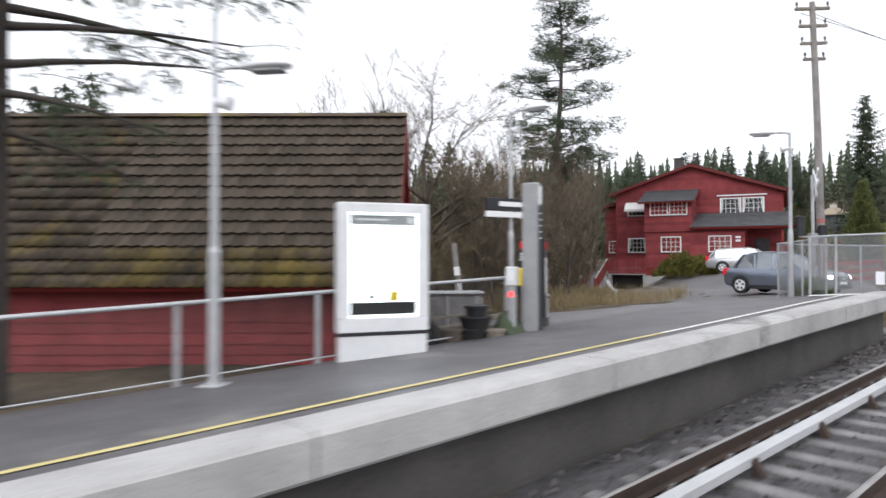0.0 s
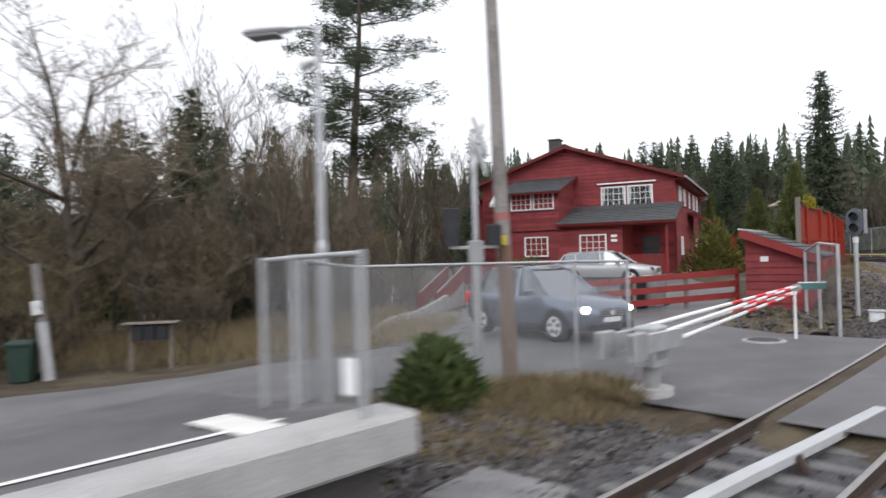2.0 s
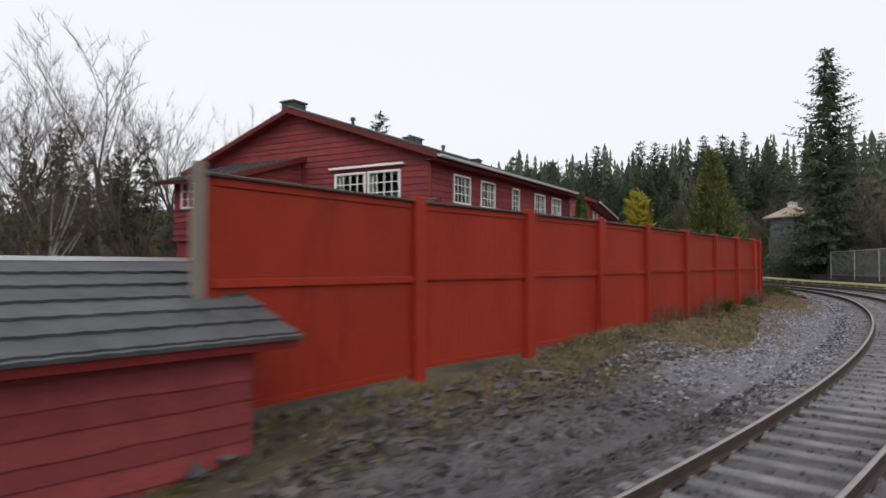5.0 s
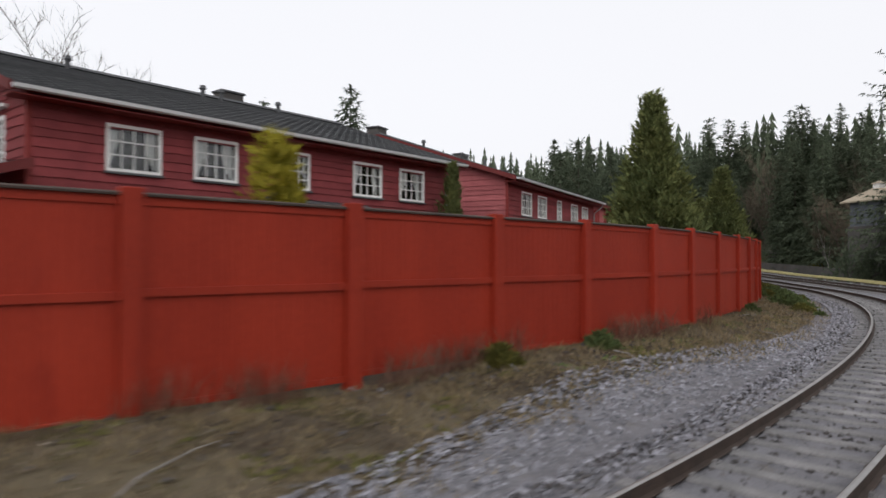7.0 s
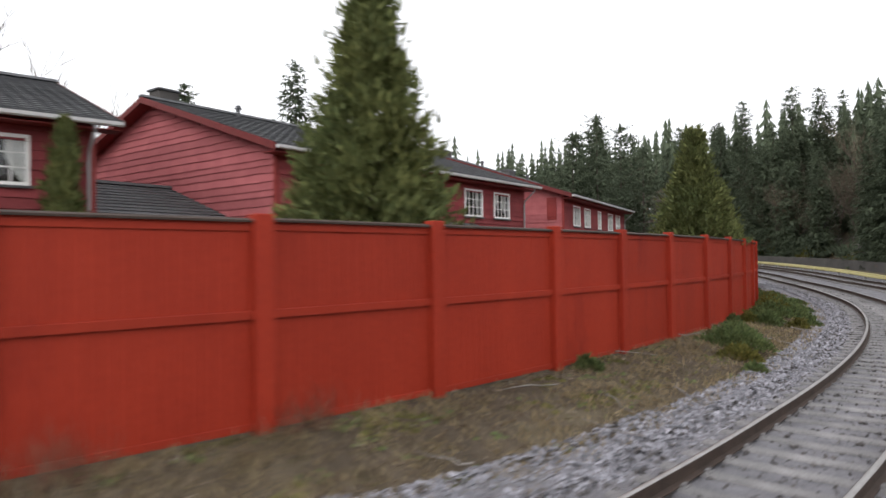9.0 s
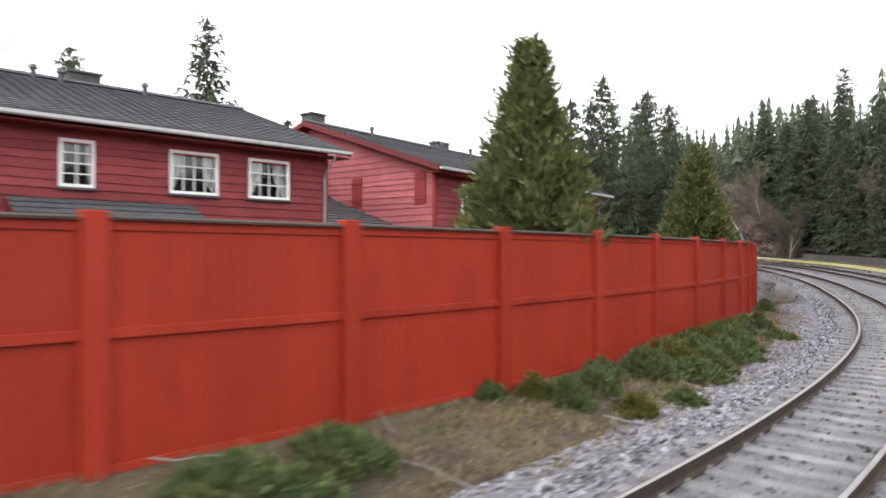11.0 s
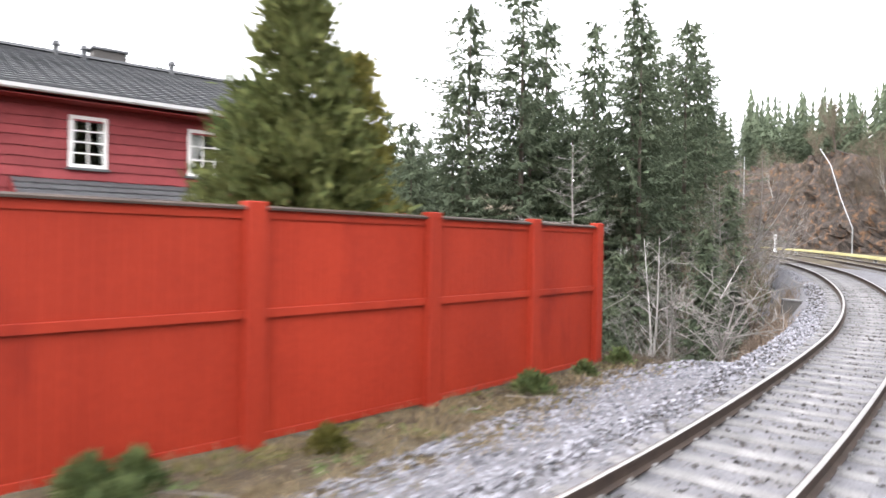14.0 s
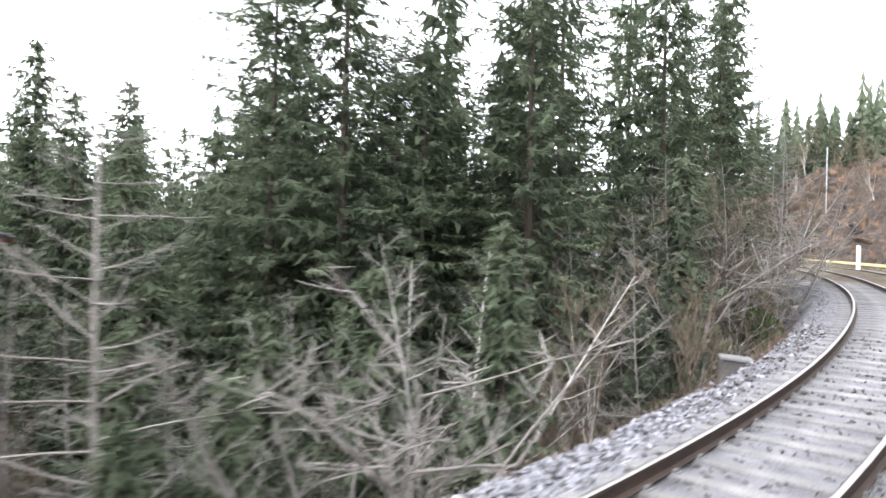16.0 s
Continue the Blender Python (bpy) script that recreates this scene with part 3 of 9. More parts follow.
    stripe([9, 12, 15, 17.4], 5.06, 5.16, 0.873, M["white_line"], "safety_line", "whitish worn end of the safety line")
    stripe([16.9, 17.3], 4.82, 5.9, 0.873, M["white_line"], "safety_line", "white cross mark at the platform end")
    return root


build_platform()

# ---- tracks ----
RAIL_OUT = [(-0.07, -0.172), (0.07, -0.172), (0.07, -0.160), (0.012, -0.142), (0.010, -0.050), (0.036, -0.038), (0.036, -0.008), (-0.036, -0.008), (-0.036, -0.038), (-0.010, -0.050), (-0.012, -0.142), (-0.07, -0.160)]


def rail_part(root, off, s_list, up=0.0):
    mb, n = Mesh(), len(RAIL_OUT)
    vs = [at(s, off - u, w + up) for s in s_list for u, w in RAIL_OUT]
    mb.add(vs, [(k * n + i, (k + 1) * n + i, (k + 1) * n + (i + 1) % n, k * n + (i + 1) % n) for k in range(len(s_list) - 1) for i in range(n)])
    r = part("rail", mb, M["rail"], root, "rusty steel rail")
    fix_normals(r)
    top = Mesh()
    prof = [(-0.032, -0.0075), (-0.020, 0.0), (0.020, 0.0), (0.032, -0.0075)]
    vs = [at(s, off - u, w + up) for s in s_list for u, w in prof]
    top.add(vs, [(k * 4 + i + 1, (k + 1) * 4 + i + 1, (k + 1) * 4 + i, k * 4 + i) for k in range(len(s_list) - 1) for i in range(3)], True)
    part("rail_head", top, M["rail_top"], r, "bright worn running surface")


def sleeper_mesh():
    mb = Mesh()
    mb.bevel_box(-0.105, 0.105, -1.2, 1.2, -0.36, -0.178, 0.02)
    for y in (-0.753, 0.753):
        mb.box(-0.075, 0.075, y - 0.13, y + 0.13, -0.18, -0.168)
        for q in (-0.085, 0.085):
            mb.box(-0.04, 0.04, y + q - 0.02, y + q + 0.02, -0.168, -0.140)
    return mb.data("sleeper", M["sleeper"])


def build_track(name, label, off, s_from, s_to):
    root = thing(name, label, "railway track", kind="structure")
    ss = list(np.arange(s_from, s_to, 1.0))
    for o in (off + 0.753, off - 0.753):
        rail_part(root, o, ss)
    me = sleeper_mesh()
    s = s_from
    while s < s_to:
        if not 23.0 < s < 30.7:
            p = at(s, off)
            part("sleeper", me, None, root, "", heading(p.x, p.y, way(s), p.z))
        s += 0.62
    return root


build_track("railway_track", "curving railway track on concrete sleepers", 2.62, -12, 160)
build_track("railway_track", "second railway track beside it", -1.35, 20, 166)
far = thing("railway_track", "far part of the curving railway tracks", "railway track", kind="structure")
for o in (3.37, 1.87, -0.6, -2.1):
    rail_part(far, o, list(np.arange(159, 232, 1.0)))


def check_rail():
    """Bright guard rail inside the outer rail, flared at the crossing."""
    root = thing("guard_rail", "pale flat guard rail inside the running rail", "guard rail")
    knots_s, knots_o = [-14, 0, 5, 14, 17.5, 20.5, 24.2], [2.98, 2.98, 2.98, 2.98, 2.92, 2.74, 2.36]
    where = lambda s, u, w: at(s, float(np.interp(s, knots_s, knots_o)) - u, w)
    prof = [(-0.075, -0.10), (-0.075, -0.012), (-0.068, -0.006), (0.068, -0.006), (0.075, -0.012), (0.075, -0.10)]
    n = len(prof)
    ends = [-14.0, -6.5, 1.0, 8.5, 16.0, 24.25]
    for a, b in zip(ends, ends[1:]):
        sl = np.linspace(a + 0.006, b - 0.006, 11)
        mb = Mesh()
        mb.add([where(s, u, w) for s in sl for u, w in prof], [(k * n + i, (k + 1) * n + i, (k + 1) * n + (i + 1) % n, k * n + (i + 1) % n) for k in range(10) for i in range(n)] + [tuple(range(n)), tuple(reversed(range(10 * n, 11 * n)))])
        fix_normals(part("bar", mb, M["guard"], root, "pale flat steel bar"))
    for s in np.arange(-12.0 + 0.31, 22.6, 1.86):
        s = float(s)
        br = Mesh()
        br.add([where(s + du, u, w) for du in (-0.05, 0.05) for u, w in ((0.078, -0.20), (0.078, -0.03), (0.10, -0.03), (0.19, -0.20))], [(0, 1, 2, 3), (7, 6, 5, 4), (0, 4, 5, 1), (1, 5, 6, 2), (2, 6, 7, 3), (3, 7, 4, 0)])
        fix_normals(part("bracket", br, M["rail"], root, "rusty steel bracket"))
    return root


check_rail()


def conductor_rail(off, s_from, s_to):
    root = thing("conductor_rail", "conductor rail under a yellow cover board beside the track", "conductor rail")
    sl = list(np.arange(s_from, s_to, 1.5))
    cover, steel = Mesh(), Mesh()
    prof = [(-0.09, 0.12), (-0.09, 0.24), (0.09, 0.24), (0.09, 0.20), (-0.05, 0.20), (-0.05, 0.12)]
    n = len(prof)
    cover.add([at(s, off - u, w) for s in sl for u, w in prof], [(k * n + i, (k + 1) * n + i, (k + 1) * n + (i + 1) % n, k * n + (i + 1) % n) for k in range(len(sl) - 1) for i in range(n)])
    fix_normals(part("cover_board", cover, M["yellow"], root, "yellow plastic cover board"))
    pr = [(-0.03, 0.08), (-0.03, 0.18), (0.04, 0.18), (0.04, 0.08)]
    steel.add([at(s, off - u, w) for s in sl for u, w in pr], [(k * 4 + i, (k + 1) * 4 + i, (k + 1) * 4 + (i + 1) % 4, k * 4 + (i + 1) % 4) for k in range(len(sl) - 1) for i in range(4)])
    fix_normals(part("steel_rail", steel, M["rail"], root))
    me = Mesh().box(-0.05, 0.05, -0.12, 0.06, -0.3, 0.14).data("bracket", M["grey_paint"])
    for s in np.arange(s_from + 1, s_to, 4.5):
        p = at(s, off)
        part("bracket", me, None, root, "", heading(p.x, p.y, way(s), p.z))


conductor_rail(-2.75, 62, 230)
conductor_rail(-3.55, 88, 230)

# ---- the long red fence ----
FENCE_S = [36, 39.4, 43.6, 53, 57, 60, 63, 66, 75, 85, 102, 108, 111.5, 115]
FENCE_O = [7.35, 7.37, 8.0, 8.0, 7.92, 7.82, 7.56, 7.33, 7.31, 7.15, 7.0, 6.93, 6.86, 6.8]
POST_S = [39.45, 43.6, 46.9, 50.1, 53.1, 56.45, 59.9, 62.83, 66.0, 69.05, 72.2, 75.7, 78.6, 81.6, 84.95, 88.4, 91.8, 95.05, 98.5, 102.05, 105.45, 108.65, 111.46, 113.92]


def fence_point(s):
    p = at(s, float(np.interp(s, FENCE_S, FENCE_O)))
    return Vector((p.x, p.y, 0))


def fence_bay(root, a, b, bottom, top):
    """Posts stand at a and b; boards, cap, middle and bottom rail in between, on the track side."""
    d = (b - a)
    ln = d.length
    m = Matrix.Translation((a.x, a.y, 0)) @ Matrix.Rotation(math.atan2(d.y, d.x), 4, "Z")
    n = max(4, int(round(ln / 0.148)))
    w = ln / n
    prof = []
    for i in range(n):
        lift = 0.002 * math.sin(i * 12.9898 + a.x * 7.1)
        prof += [(i * w + 0.003, -0.012 + lift), ((i + 1) * w - 0.003, -0.012 + lift), ((i + 1) * w, -0.004)]
    prof = [(0.0, -0.012)] + prof[:-1] + [(ln, -0.012), (ln, 0.016), (0.0, 0.016)]
    part("panel", Mesh().prism(prof, "z", bottom + 0.03, top - 0.03, m), M["fence"], root)
    for name, z0, z1, y0 in (("middle_rail", bottom + (top - bottom) * 0.545 - 0.055, bottom + (top - bottom) * 0.545 + 0.045, -0.06), ("bottom_rail", bottom, bottom + 0.09, -0.035), ("top_rail", top - 0.15, top - 0.04, -0.035)):
        part(name, Mesh().bevel_box(0.07, ln - 0.07, y0, -0.016, z0, z1, 0.006, m), M["fence"], root)
    part("cap", Mesh().prism([(-0.085, top - 0.05), (-0.085, top - 0.025), (0.0, top + 0.002), (0.085, top - 0.025), (0.085, top - 0.05)], "x", -0.04, ln + 0.04, m), M["cap_board"], root, "dark weathered cap board")


def fence_post(root, p, deg, bottom, top):
    m = heading(p.x, p.y, deg)
    part("post", Mesh().bevel_box(-0.125, 0.125, -0.125, 0.07, bottom - 0.25, top + 0.045, 0.012, m), M["fence"], root)


def build_fence():
    root = thing("board_fence", "tall red painted board fence with posts beside the track", "fence")
    ss = POST_S
    pts = [fence_point(s) for s in ss]
    def base(s):
        return float(np.interp(s, [40, 57, 66, 70, 114], [1.55, 1.90, 1.94, 1.92, 1.78]))
    def tops(s):
        return float(np.interp(s, [40, 50, 60, 69, 114], [4.40, 4.38, 4.38, 4.44, 4.55]))
    for k, s in enumerate(ss):
        if k:
            fence_post(root, pts[k], way(s), base(s), tops(s))
        if k:
            sm = (s + ss[k - 1]) / 2
            fence_bay(root, pts[k - 1], pts[k], base(sm), tops(sm))
    p = pts[0] + Vector((-0.05, -0.08, 0))
    part("post", Mesh().bevel_box(-0.07, 0.07, -0.07, 0.07, 0.9, 4.5, 0.01, Matrix.Translation((p.x, p.y, 0)) @ Matrix.Rotation(radians(way(39.5)), 4, "Z")), M["wood"], root, "grey weathered end post")
    # the return at the far corner
    c = pts[-1]
    e = Vector((42.83, 97.11, 0))
    fence_bay(root, c, e, 1.72, 4.5)
    fence_post(root, e, way(114), 1.6, 4.5)
    return root


build_fence()

# ---- the red houses ----
HL, HW, RIDGE = 13.4, 11.7, 6.15
BASE, EAVE, PEAK = 1.65, 7.14, 9.22
SLOPE = (PEAK - EAVE) / RIDGE


def wavy_board(mb, u0, u1, z, h, place, seed, t=0.042):
    """One lapped board with a wild, wavy lower edge; place(u, out, z) gives the point."""
    n = max(2, int((u1 - u0) / 0.32))
    vs = []
    for i in range(n + 1):
        u = u0 + (u1 - u0) * i / n
        w = 0.022 * noise.noise((u * 1.7, seed * 3.1, 0.0)) + 0.014 * noise.noise((u * 5.0, seed * 1.7, 4.0))
        low = z - 0.035 + w
        vs += [place(u, 0.004, z + h), place(u, t, low), place(u, 0.004, low)]
    fs = []
    for i in range(n):
        o = 3 * i
        fs += [(o, o + 1, o + 4, o + 3), (o + 1, o + 2, o + 5, o + 4)]
    fs += [(0, 2, 1), (3 * n, 3 * n + 1, 3 * n + 2)]
    mb.add(vs, fs)


def clad(root, place, u0, u1, z0, top, holes, seed, name="board", pitch=0.235, material=None):
    """Boards a wall: rows from z0 up to top(u), cut at the openings."""
    z, k = z0, 0
    while True:
        h = pitch * (0.92 + 0.16 * noise.cell((k, seed, 0.5)))
        spans = []
        mid = z + h * 0.5
        n = 120
        inside = [top(u0 + (u1 - u0) * i / n) > mid for i in range(n + 1)]
        if not any(inside):
            break
        a = u0 + (u1 - u0) * inside.index(True) / n
        b = u0 + (u1 - u0) * (n - inside[::-1].index(True)) / n
        spans = [(a, b)]
        for h0, h1, g0, g1 in holes:
            if g0 < mid < g1:
                cut = []
                for c, d in spans:
                    if h1 <= c or h0 >= d:
                        cut.append((c, d))
                    else:
                        if h0 - c > 0.03:
                            cut.append((c, h0))
                        if d - h1 > 0.03:
                            cut.append((h1, d))
                spans = cut
        for c, d in spans:
            mb = Mesh()
            wavy_board(mb, c, d, z, h + 0.02, place, seed * 40 + k)
            part(name, mb, material or M["red"], root)
        z += h
        k += 1
        if k > 60:
            break


def window_part(root, place, u0, u1, z0, z1, cols, rows, curtain=0.5, blind=False, name="window"):
    """A white casement: casing, glazing bars, glass, sill, curtains and a room box behind, its indoor shade painted
    near-black.
    """
    def bar(mb, a, b, c, d, o0, o1):
        p = [place(u, o, z) for z in (c, d) for o in (o0, o1) for u in (a, b)]
        mb.add(p, [(0, 2, 3, 1), (4, 5, 7, 6), (0, 1, 5, 4), (1, 3, 7, 5), (3, 2, 6, 7), (2, 0, 4, 6)])
    t = 0.075
    case = Mesh()
    bar(case, u0, u0 + t, z0, z1, -0.05, 0.05)
    bar(case, u1 - t, u1, z0, z1, -0.05, 0.05)
    bar(case, u0 + t, u1 - t, z0, z0 + t, -0.05, 0.05)
    bar(case, u0 + t, u1 - t, z1 - t, z1, -0.05, 0.05)
    w = fix_normals(part(name, case, M["white"], root, "white painted multi-pane window"))
    for i in range(1, cols):
        bars = Mesh()
        u = u0 + t + (u1 - u0 - 2 * t) * i / cols
        bar(bars, u - 0.014, u + 0.014, z0 + t, z1 - t, -0.018, 0.024)
        fix_normals(part("glazing_bar", bars, M["white"], w))
    for j in range(1, rows):
        bars = Mesh()
        z = z0 + t + (z1 - z0 - 2 * t) * j / rows
        bar(bars, u0 + t, u1 - t, z - 0.014, z + 0.014, -0.020, 0.022)
        fix_normals(part("glazing_bar", bars, M["white"], w))
    g = Mesh()
    bar(g, u0 + t, u1 - t, z0 + t, z1 - t, -0.012, -0.006)
    gl = fix_normals(part("pane", g, M["glass"], w, "clear window glass"))
    gl.visible_shadow = False
    s = Mesh()
    bar(s, u0 - 0.05, u1 + 0.05, z0 - 0.05, z0, 0.0, 0.10)
    fix_normals(part("sill", s, M["tile"], w, "dark metal sill"))
    # shallow box behind the pane; its darkness is painted, not unlit depth
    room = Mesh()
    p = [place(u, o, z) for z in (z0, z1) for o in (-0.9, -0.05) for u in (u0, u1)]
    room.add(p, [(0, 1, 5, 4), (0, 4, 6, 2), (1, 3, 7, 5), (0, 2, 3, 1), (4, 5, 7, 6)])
    part("room", room, M["dark"], w, "room box behind the glass, near-black to stand for indoor shade")
    if curtain:
        for side in (0, 1):
            c = Mesh()
            width = (u1 - u0) * 0.38 * curtain
            n = 10
            vs = []
            for i in range(n + 1):
                u = (u0 + t + width * i / n) if side == 0 else (u1 - t - width * i / n)
                o = -0.11 + 0.025 * math.sin(i * 2.1)
                drop = z0 + t + (z1 - z0) * 0.55 * (i / n) ** 1.5
                vs += [place(u, o, z1 - 0.06), place(u, o, drop)]
            c.add(vs, [(2 * i, 2 * i + 1, 2 * i + 3, 2 * i + 2) for i in range(n)], True)
            part("curtain", c, M["curtain"], w, "white draped net curtain")
    return w


def tiled_slope(root, corner, u, down, length, run, name="roof", material=None, course=0.34, thick=0.05):
    """A tiled roof slope: courses of profiled tiles stepping down from the upper edge."""
    material = material or M["tile"]
    up = u.cross(down).normalized()
    if up.z < 0:
        up = -up
    slab = Mesh()
    a, b, c, d = corner, corner + u * length, corner + u * length + down * run, corner + down * run
    low = [q - up * 0.12 for q in (a, b, c, d)]
    slab.add([a, b, c, d, *low], [(0, 1, 2, 3), (7, 6, 5, 4), (0, 4, 5, 1), (1, 5, 6, 2), (2, 6, 7, 3), (3, 7, 4, 0)])
    deck = fix_normals(part(name, slab, M["red_trim"], root, "dark tiled roof slope"))
    n = int(math.ceil(run / course))
    for k in range(n):
        r0, r1 = k * course, min(run + 0.04, (k + 1) * course + 0.05)
        mb = Mesh()
        m = max(3, int(length / 0.15))
        vs = []
        for i in range(m + 1):
            wave = 0.006 * math.cos(i * math.pi)
            p = corner + u * (length * i / m)
            vs += [p + down * r0 + up * (0.012 + wave), p + down * r1 + up * (thick + wave), p + down * r1 + up * (0.004)]
        fs = []
        for i in range(m):
            o = 3 * i
            fs += [(o, o + 1, o + 4, o + 3), (o + 1, o + 2, o + 5, o + 4)]
        mb.add(vs, fs)
        part("tile_course", mb, material, deck)
    return deck


def board_strip(root, p, q, up, out, h, t, name, material, label=""):
    """A straight trim board from p to q, h high along up and t thick along out."""
    mb = Mesh()
    vs = [a + up * y + out * x for a in (p, q) for y in (0, -h) for x in (0, t)]
    mb.add(vs, [(0, 1, 3, 2), (4, 6, 7, 5), (0, 4, 5, 1), (2, 3, 7, 6), (0, 2, 6, 4), (1, 5, 7, 3)])
    return fix_normals(part(name, mb, material, root, label))


def roof_top(y):
    return PEAK - abs(y - RIDGE) * SLOPE


def house_front(root):
    """Projecting ground floor with a porch roof, and a bay over two storeys."""
    X, Y, Z = Vector((1, 0, 0)), Vector((0, 1, 0)), Vector((0, 0, 1))
    # front: projecting ground floor with porch roof
    FX = -3.1
    def front_wall(u, o, z):
        return Vector((FX - o, u, z))
    pd = Vector((-3.55, 0, -1.14)).normalized()
    tiled_slope(root, Vector((-0.02, -0.45, 5.60)), Y, pd, 6.3, 3.76, "porch_roof")
    part("porch_beam", Mesh().bevel_box(FX - 0.32, FX - 0.22, -0.4, 5.85, 4.26, 4.42, 0.01), M["red_trim"], root)
    board_strip(root, Vector((-0.02, -0.48, 5.64)), Vector((-0.02, -0.48, 5.64)) + pd * 3.76, Z, Y, 0.2, 0.03, "barge_board", M["dark_trim"])
    part("porch_post", Mesh().bevel_box(FX - 0.12, FX + 0.02, 0.0, 0.14, BASE - 0.2, 4.35, 0.01), M["red_trim"], root)
    bodyf = Mesh().prism([(FX + 0.03, BASE - 0.6), (FX + 0.03, 4.36), (0.0, 5.36), (0.0, BASE - 0.6)], "y", 2.35, 5.85)
    fix_normals(part("front_room", bodyf, M["red_trim"], root, "red timber front wall"))
    holes = [(3.2, 4.69, 2.70, 3.86)]
    clad(root, front_wall, 2.35, 5.85, BASE, lambda u: 4.36, [(a - 0.02, b + 0.02, c - 0.05, e + 0.02) for a, b, c, e in holes], 5)
    window_part(root, front_wall, 3.2, 4.69, 2.70, 3.86, 4, 3, 0.4)
    fd = part("door", Mesh().bevel_box(-0.06, 0.0, 0.9, 1.85, BASE, BASE + 2.08, 0.01), M["tile"], root, "dark front door under the porch")
    part("handle", Mesh().tube((-0.1, 1.75, BASE + 1.0), (-0.1, 1.62, BASE + 1.0), 0.012), M["steel"], fd)
    part("porch_floor", Mesh().box(FX, 0.0, 0.0, 2.35, BASE - 0.6, BASE - 0.02), M["concrete"], root)
    for i in range(14):
        y = 0.2 + i * 0.15
        part("baluster", Mesh().bevel_box(FX - 0.05, FX - 0.02, y, y + 0.11, BASE + 0.05, BASE + 0.98, 0.005), M["red_trim"], root)
    part("handrail", Mesh().bevel_box(FX - 0.08, FX + 0.02, 0.1, 2.35, BASE + 0.98, BASE + 1.05, 0.01), M["red_trim"], root)
    # bay over two storeys
    b0, b1 = 5.85, 8.95
    fix_normals(part("bay", Mesh().prism([(FX + 0.03, BASE - 0.6), (FX + 0.03, 6.36), (0.0, 7.3), (0.0, BASE - 0.6)], "y", b0, b1), M["red_trim"], root, "red timber bay"))
    bw = [(6.05, 7.28, 5.35, 6.32, 4, 3, 0.3), (7.36, 8.62, 5.35, 6.32, 4, 3, 0.3), (6.48, 7.88, 2.70, 3.84, 4, 3, 0.3)]
    holes = [w[:4] for w in bw]
    clad(root, front_wall, b0, b1, BASE, lambda u: 4.2, [(a - 0.02, b + 0.02, c - 0.05, e + 0.02) for a, b, c, e in holes[2:]], 6)
    over = lambda u, o, z: Vector((FX - 0.12 - o, u, z))
    part("bay_front", Mesh().box(FX - 0.12, FX + 0.03, b0 - 0.06, b1 + 0.06, 4.2, 6.36), M["red_trim"], root)
    clad(root, over, b0 - 0.06, b1 + 0.06, 4.22, lambda u: 6.4, [(a - 0.02, b + 0.02, c - 0.05, e + 0.02) for a, b, c, e in holes[:2]], 7)
    for w in bw[:2]:
        window_part(root, over, *w)
    window_part(root, front_wall, *bw[2])
    right = lambda u, o, z: Vector((u, b0 - o - 0.06, z))
    clad(root, right, FX - 0.1, -0.05, 4.25, lambda u: 6.45 + 0.28 * (u - FX), [], 8)
    bd = Vector((-3.5, 0, -1.06)).normalized()
    tiled_slope(root, Vector((-0.02, b0 - 0.3, 7.45)), Y, bd, b1 - b0 + 0.75, 3.95, "bay_roof")
    board_strip(root, Vector((-0.02, b0 - 0.33, 7.50)), Vector((-0.02, b0 - 0.33, 7.50)) + bd * 3.95, Z, Y, 0.2, 0.03, "barge_board", M["dark_trim"])


def house_terrace(root):
    """Landing over a garage beside the bay, with a red boarded parapet, a stair down to the drive, and a narrow annex."""
    FX, u0, u1, deck = -3.1, 8.95, 11.7, 1.25
    part("landing", Mesh().bevel_box(FX - 0.04, 0.0, u0, u1 + 1.1, deck - 0.18, deck, 0.02), M["concrete"], root, "grey concrete landing")
    for a, b in ((u0, u0 + 0.2), (u1 - 0.25, u1)):
        part("garage_jamb", Mesh().box(FX, 0.0, a, b, -1.2, deck - 0.18), M["concrete"], root, "grey concrete garage wall")
    part("garage_door", Mesh().box(FX + 0.55, FX + 0.6, u0 + 0.2, u1 - 0.25, -1.2, deck - 0.18), M["dark"], root, "dark recessed garage door")
    part("plinth", Mesh().box(FX + 0.06, 0.0, 0.0, u0, -1.0, BASE - 0.55), M["concrete"], root, "grey concrete plinth under the front")
    n = 18
    for i in range(n):
        u = u0 + (u1 - u0) * i / n
        part("parapet_board", Mesh().bevel_box(FX - 0.06, FX - 0.035, u + 0.006, u + (u1 - u0) / n - 0.006, deck - 0.1, deck + 0.98, 0.004), M["red"], root)
    part("handrail", Mesh().bevel_box(FX - 0.09, FX + 0.03, u0, u1 + 0.05, deck + 0.98, deck + 1.05, 0.01), M["red_trim"], root)
    x0, x1, z0, z1 = FX, -6.9, deck, -0.2
    for k in range(9):
        xa, xb = x0 + (x1 - x0) * k / 9, x0 + (x1 - x0) * (k + 1) / 9
        z = z0 + (z1 - z0) * (k + 1) / 9
        part("step", Mesh().box(xb, xa, u1 + 0.06, u1 + 1.1, z - 1.2, z), M["concrete"], root)
    for u in (u1, u1 + 1.1):
        side = Mesh().prism([(x0, z0 + 0.12), (x0, z0 + 0.98), (x1, z1 + 0.98), (x1, z1 + 0.12)], "y", u, u + 0.04)
        fix_normals(part("side_board", side, M["red_trim"], root, "red boarded stair side"))
        part("handrail", Mesh().tube((x0, u + 0.02, z0 + 1.03), (x1, u + 0.02, z1 + 1.03), 0.045, n=8), M["concrete"], root, "pale stair handrail")
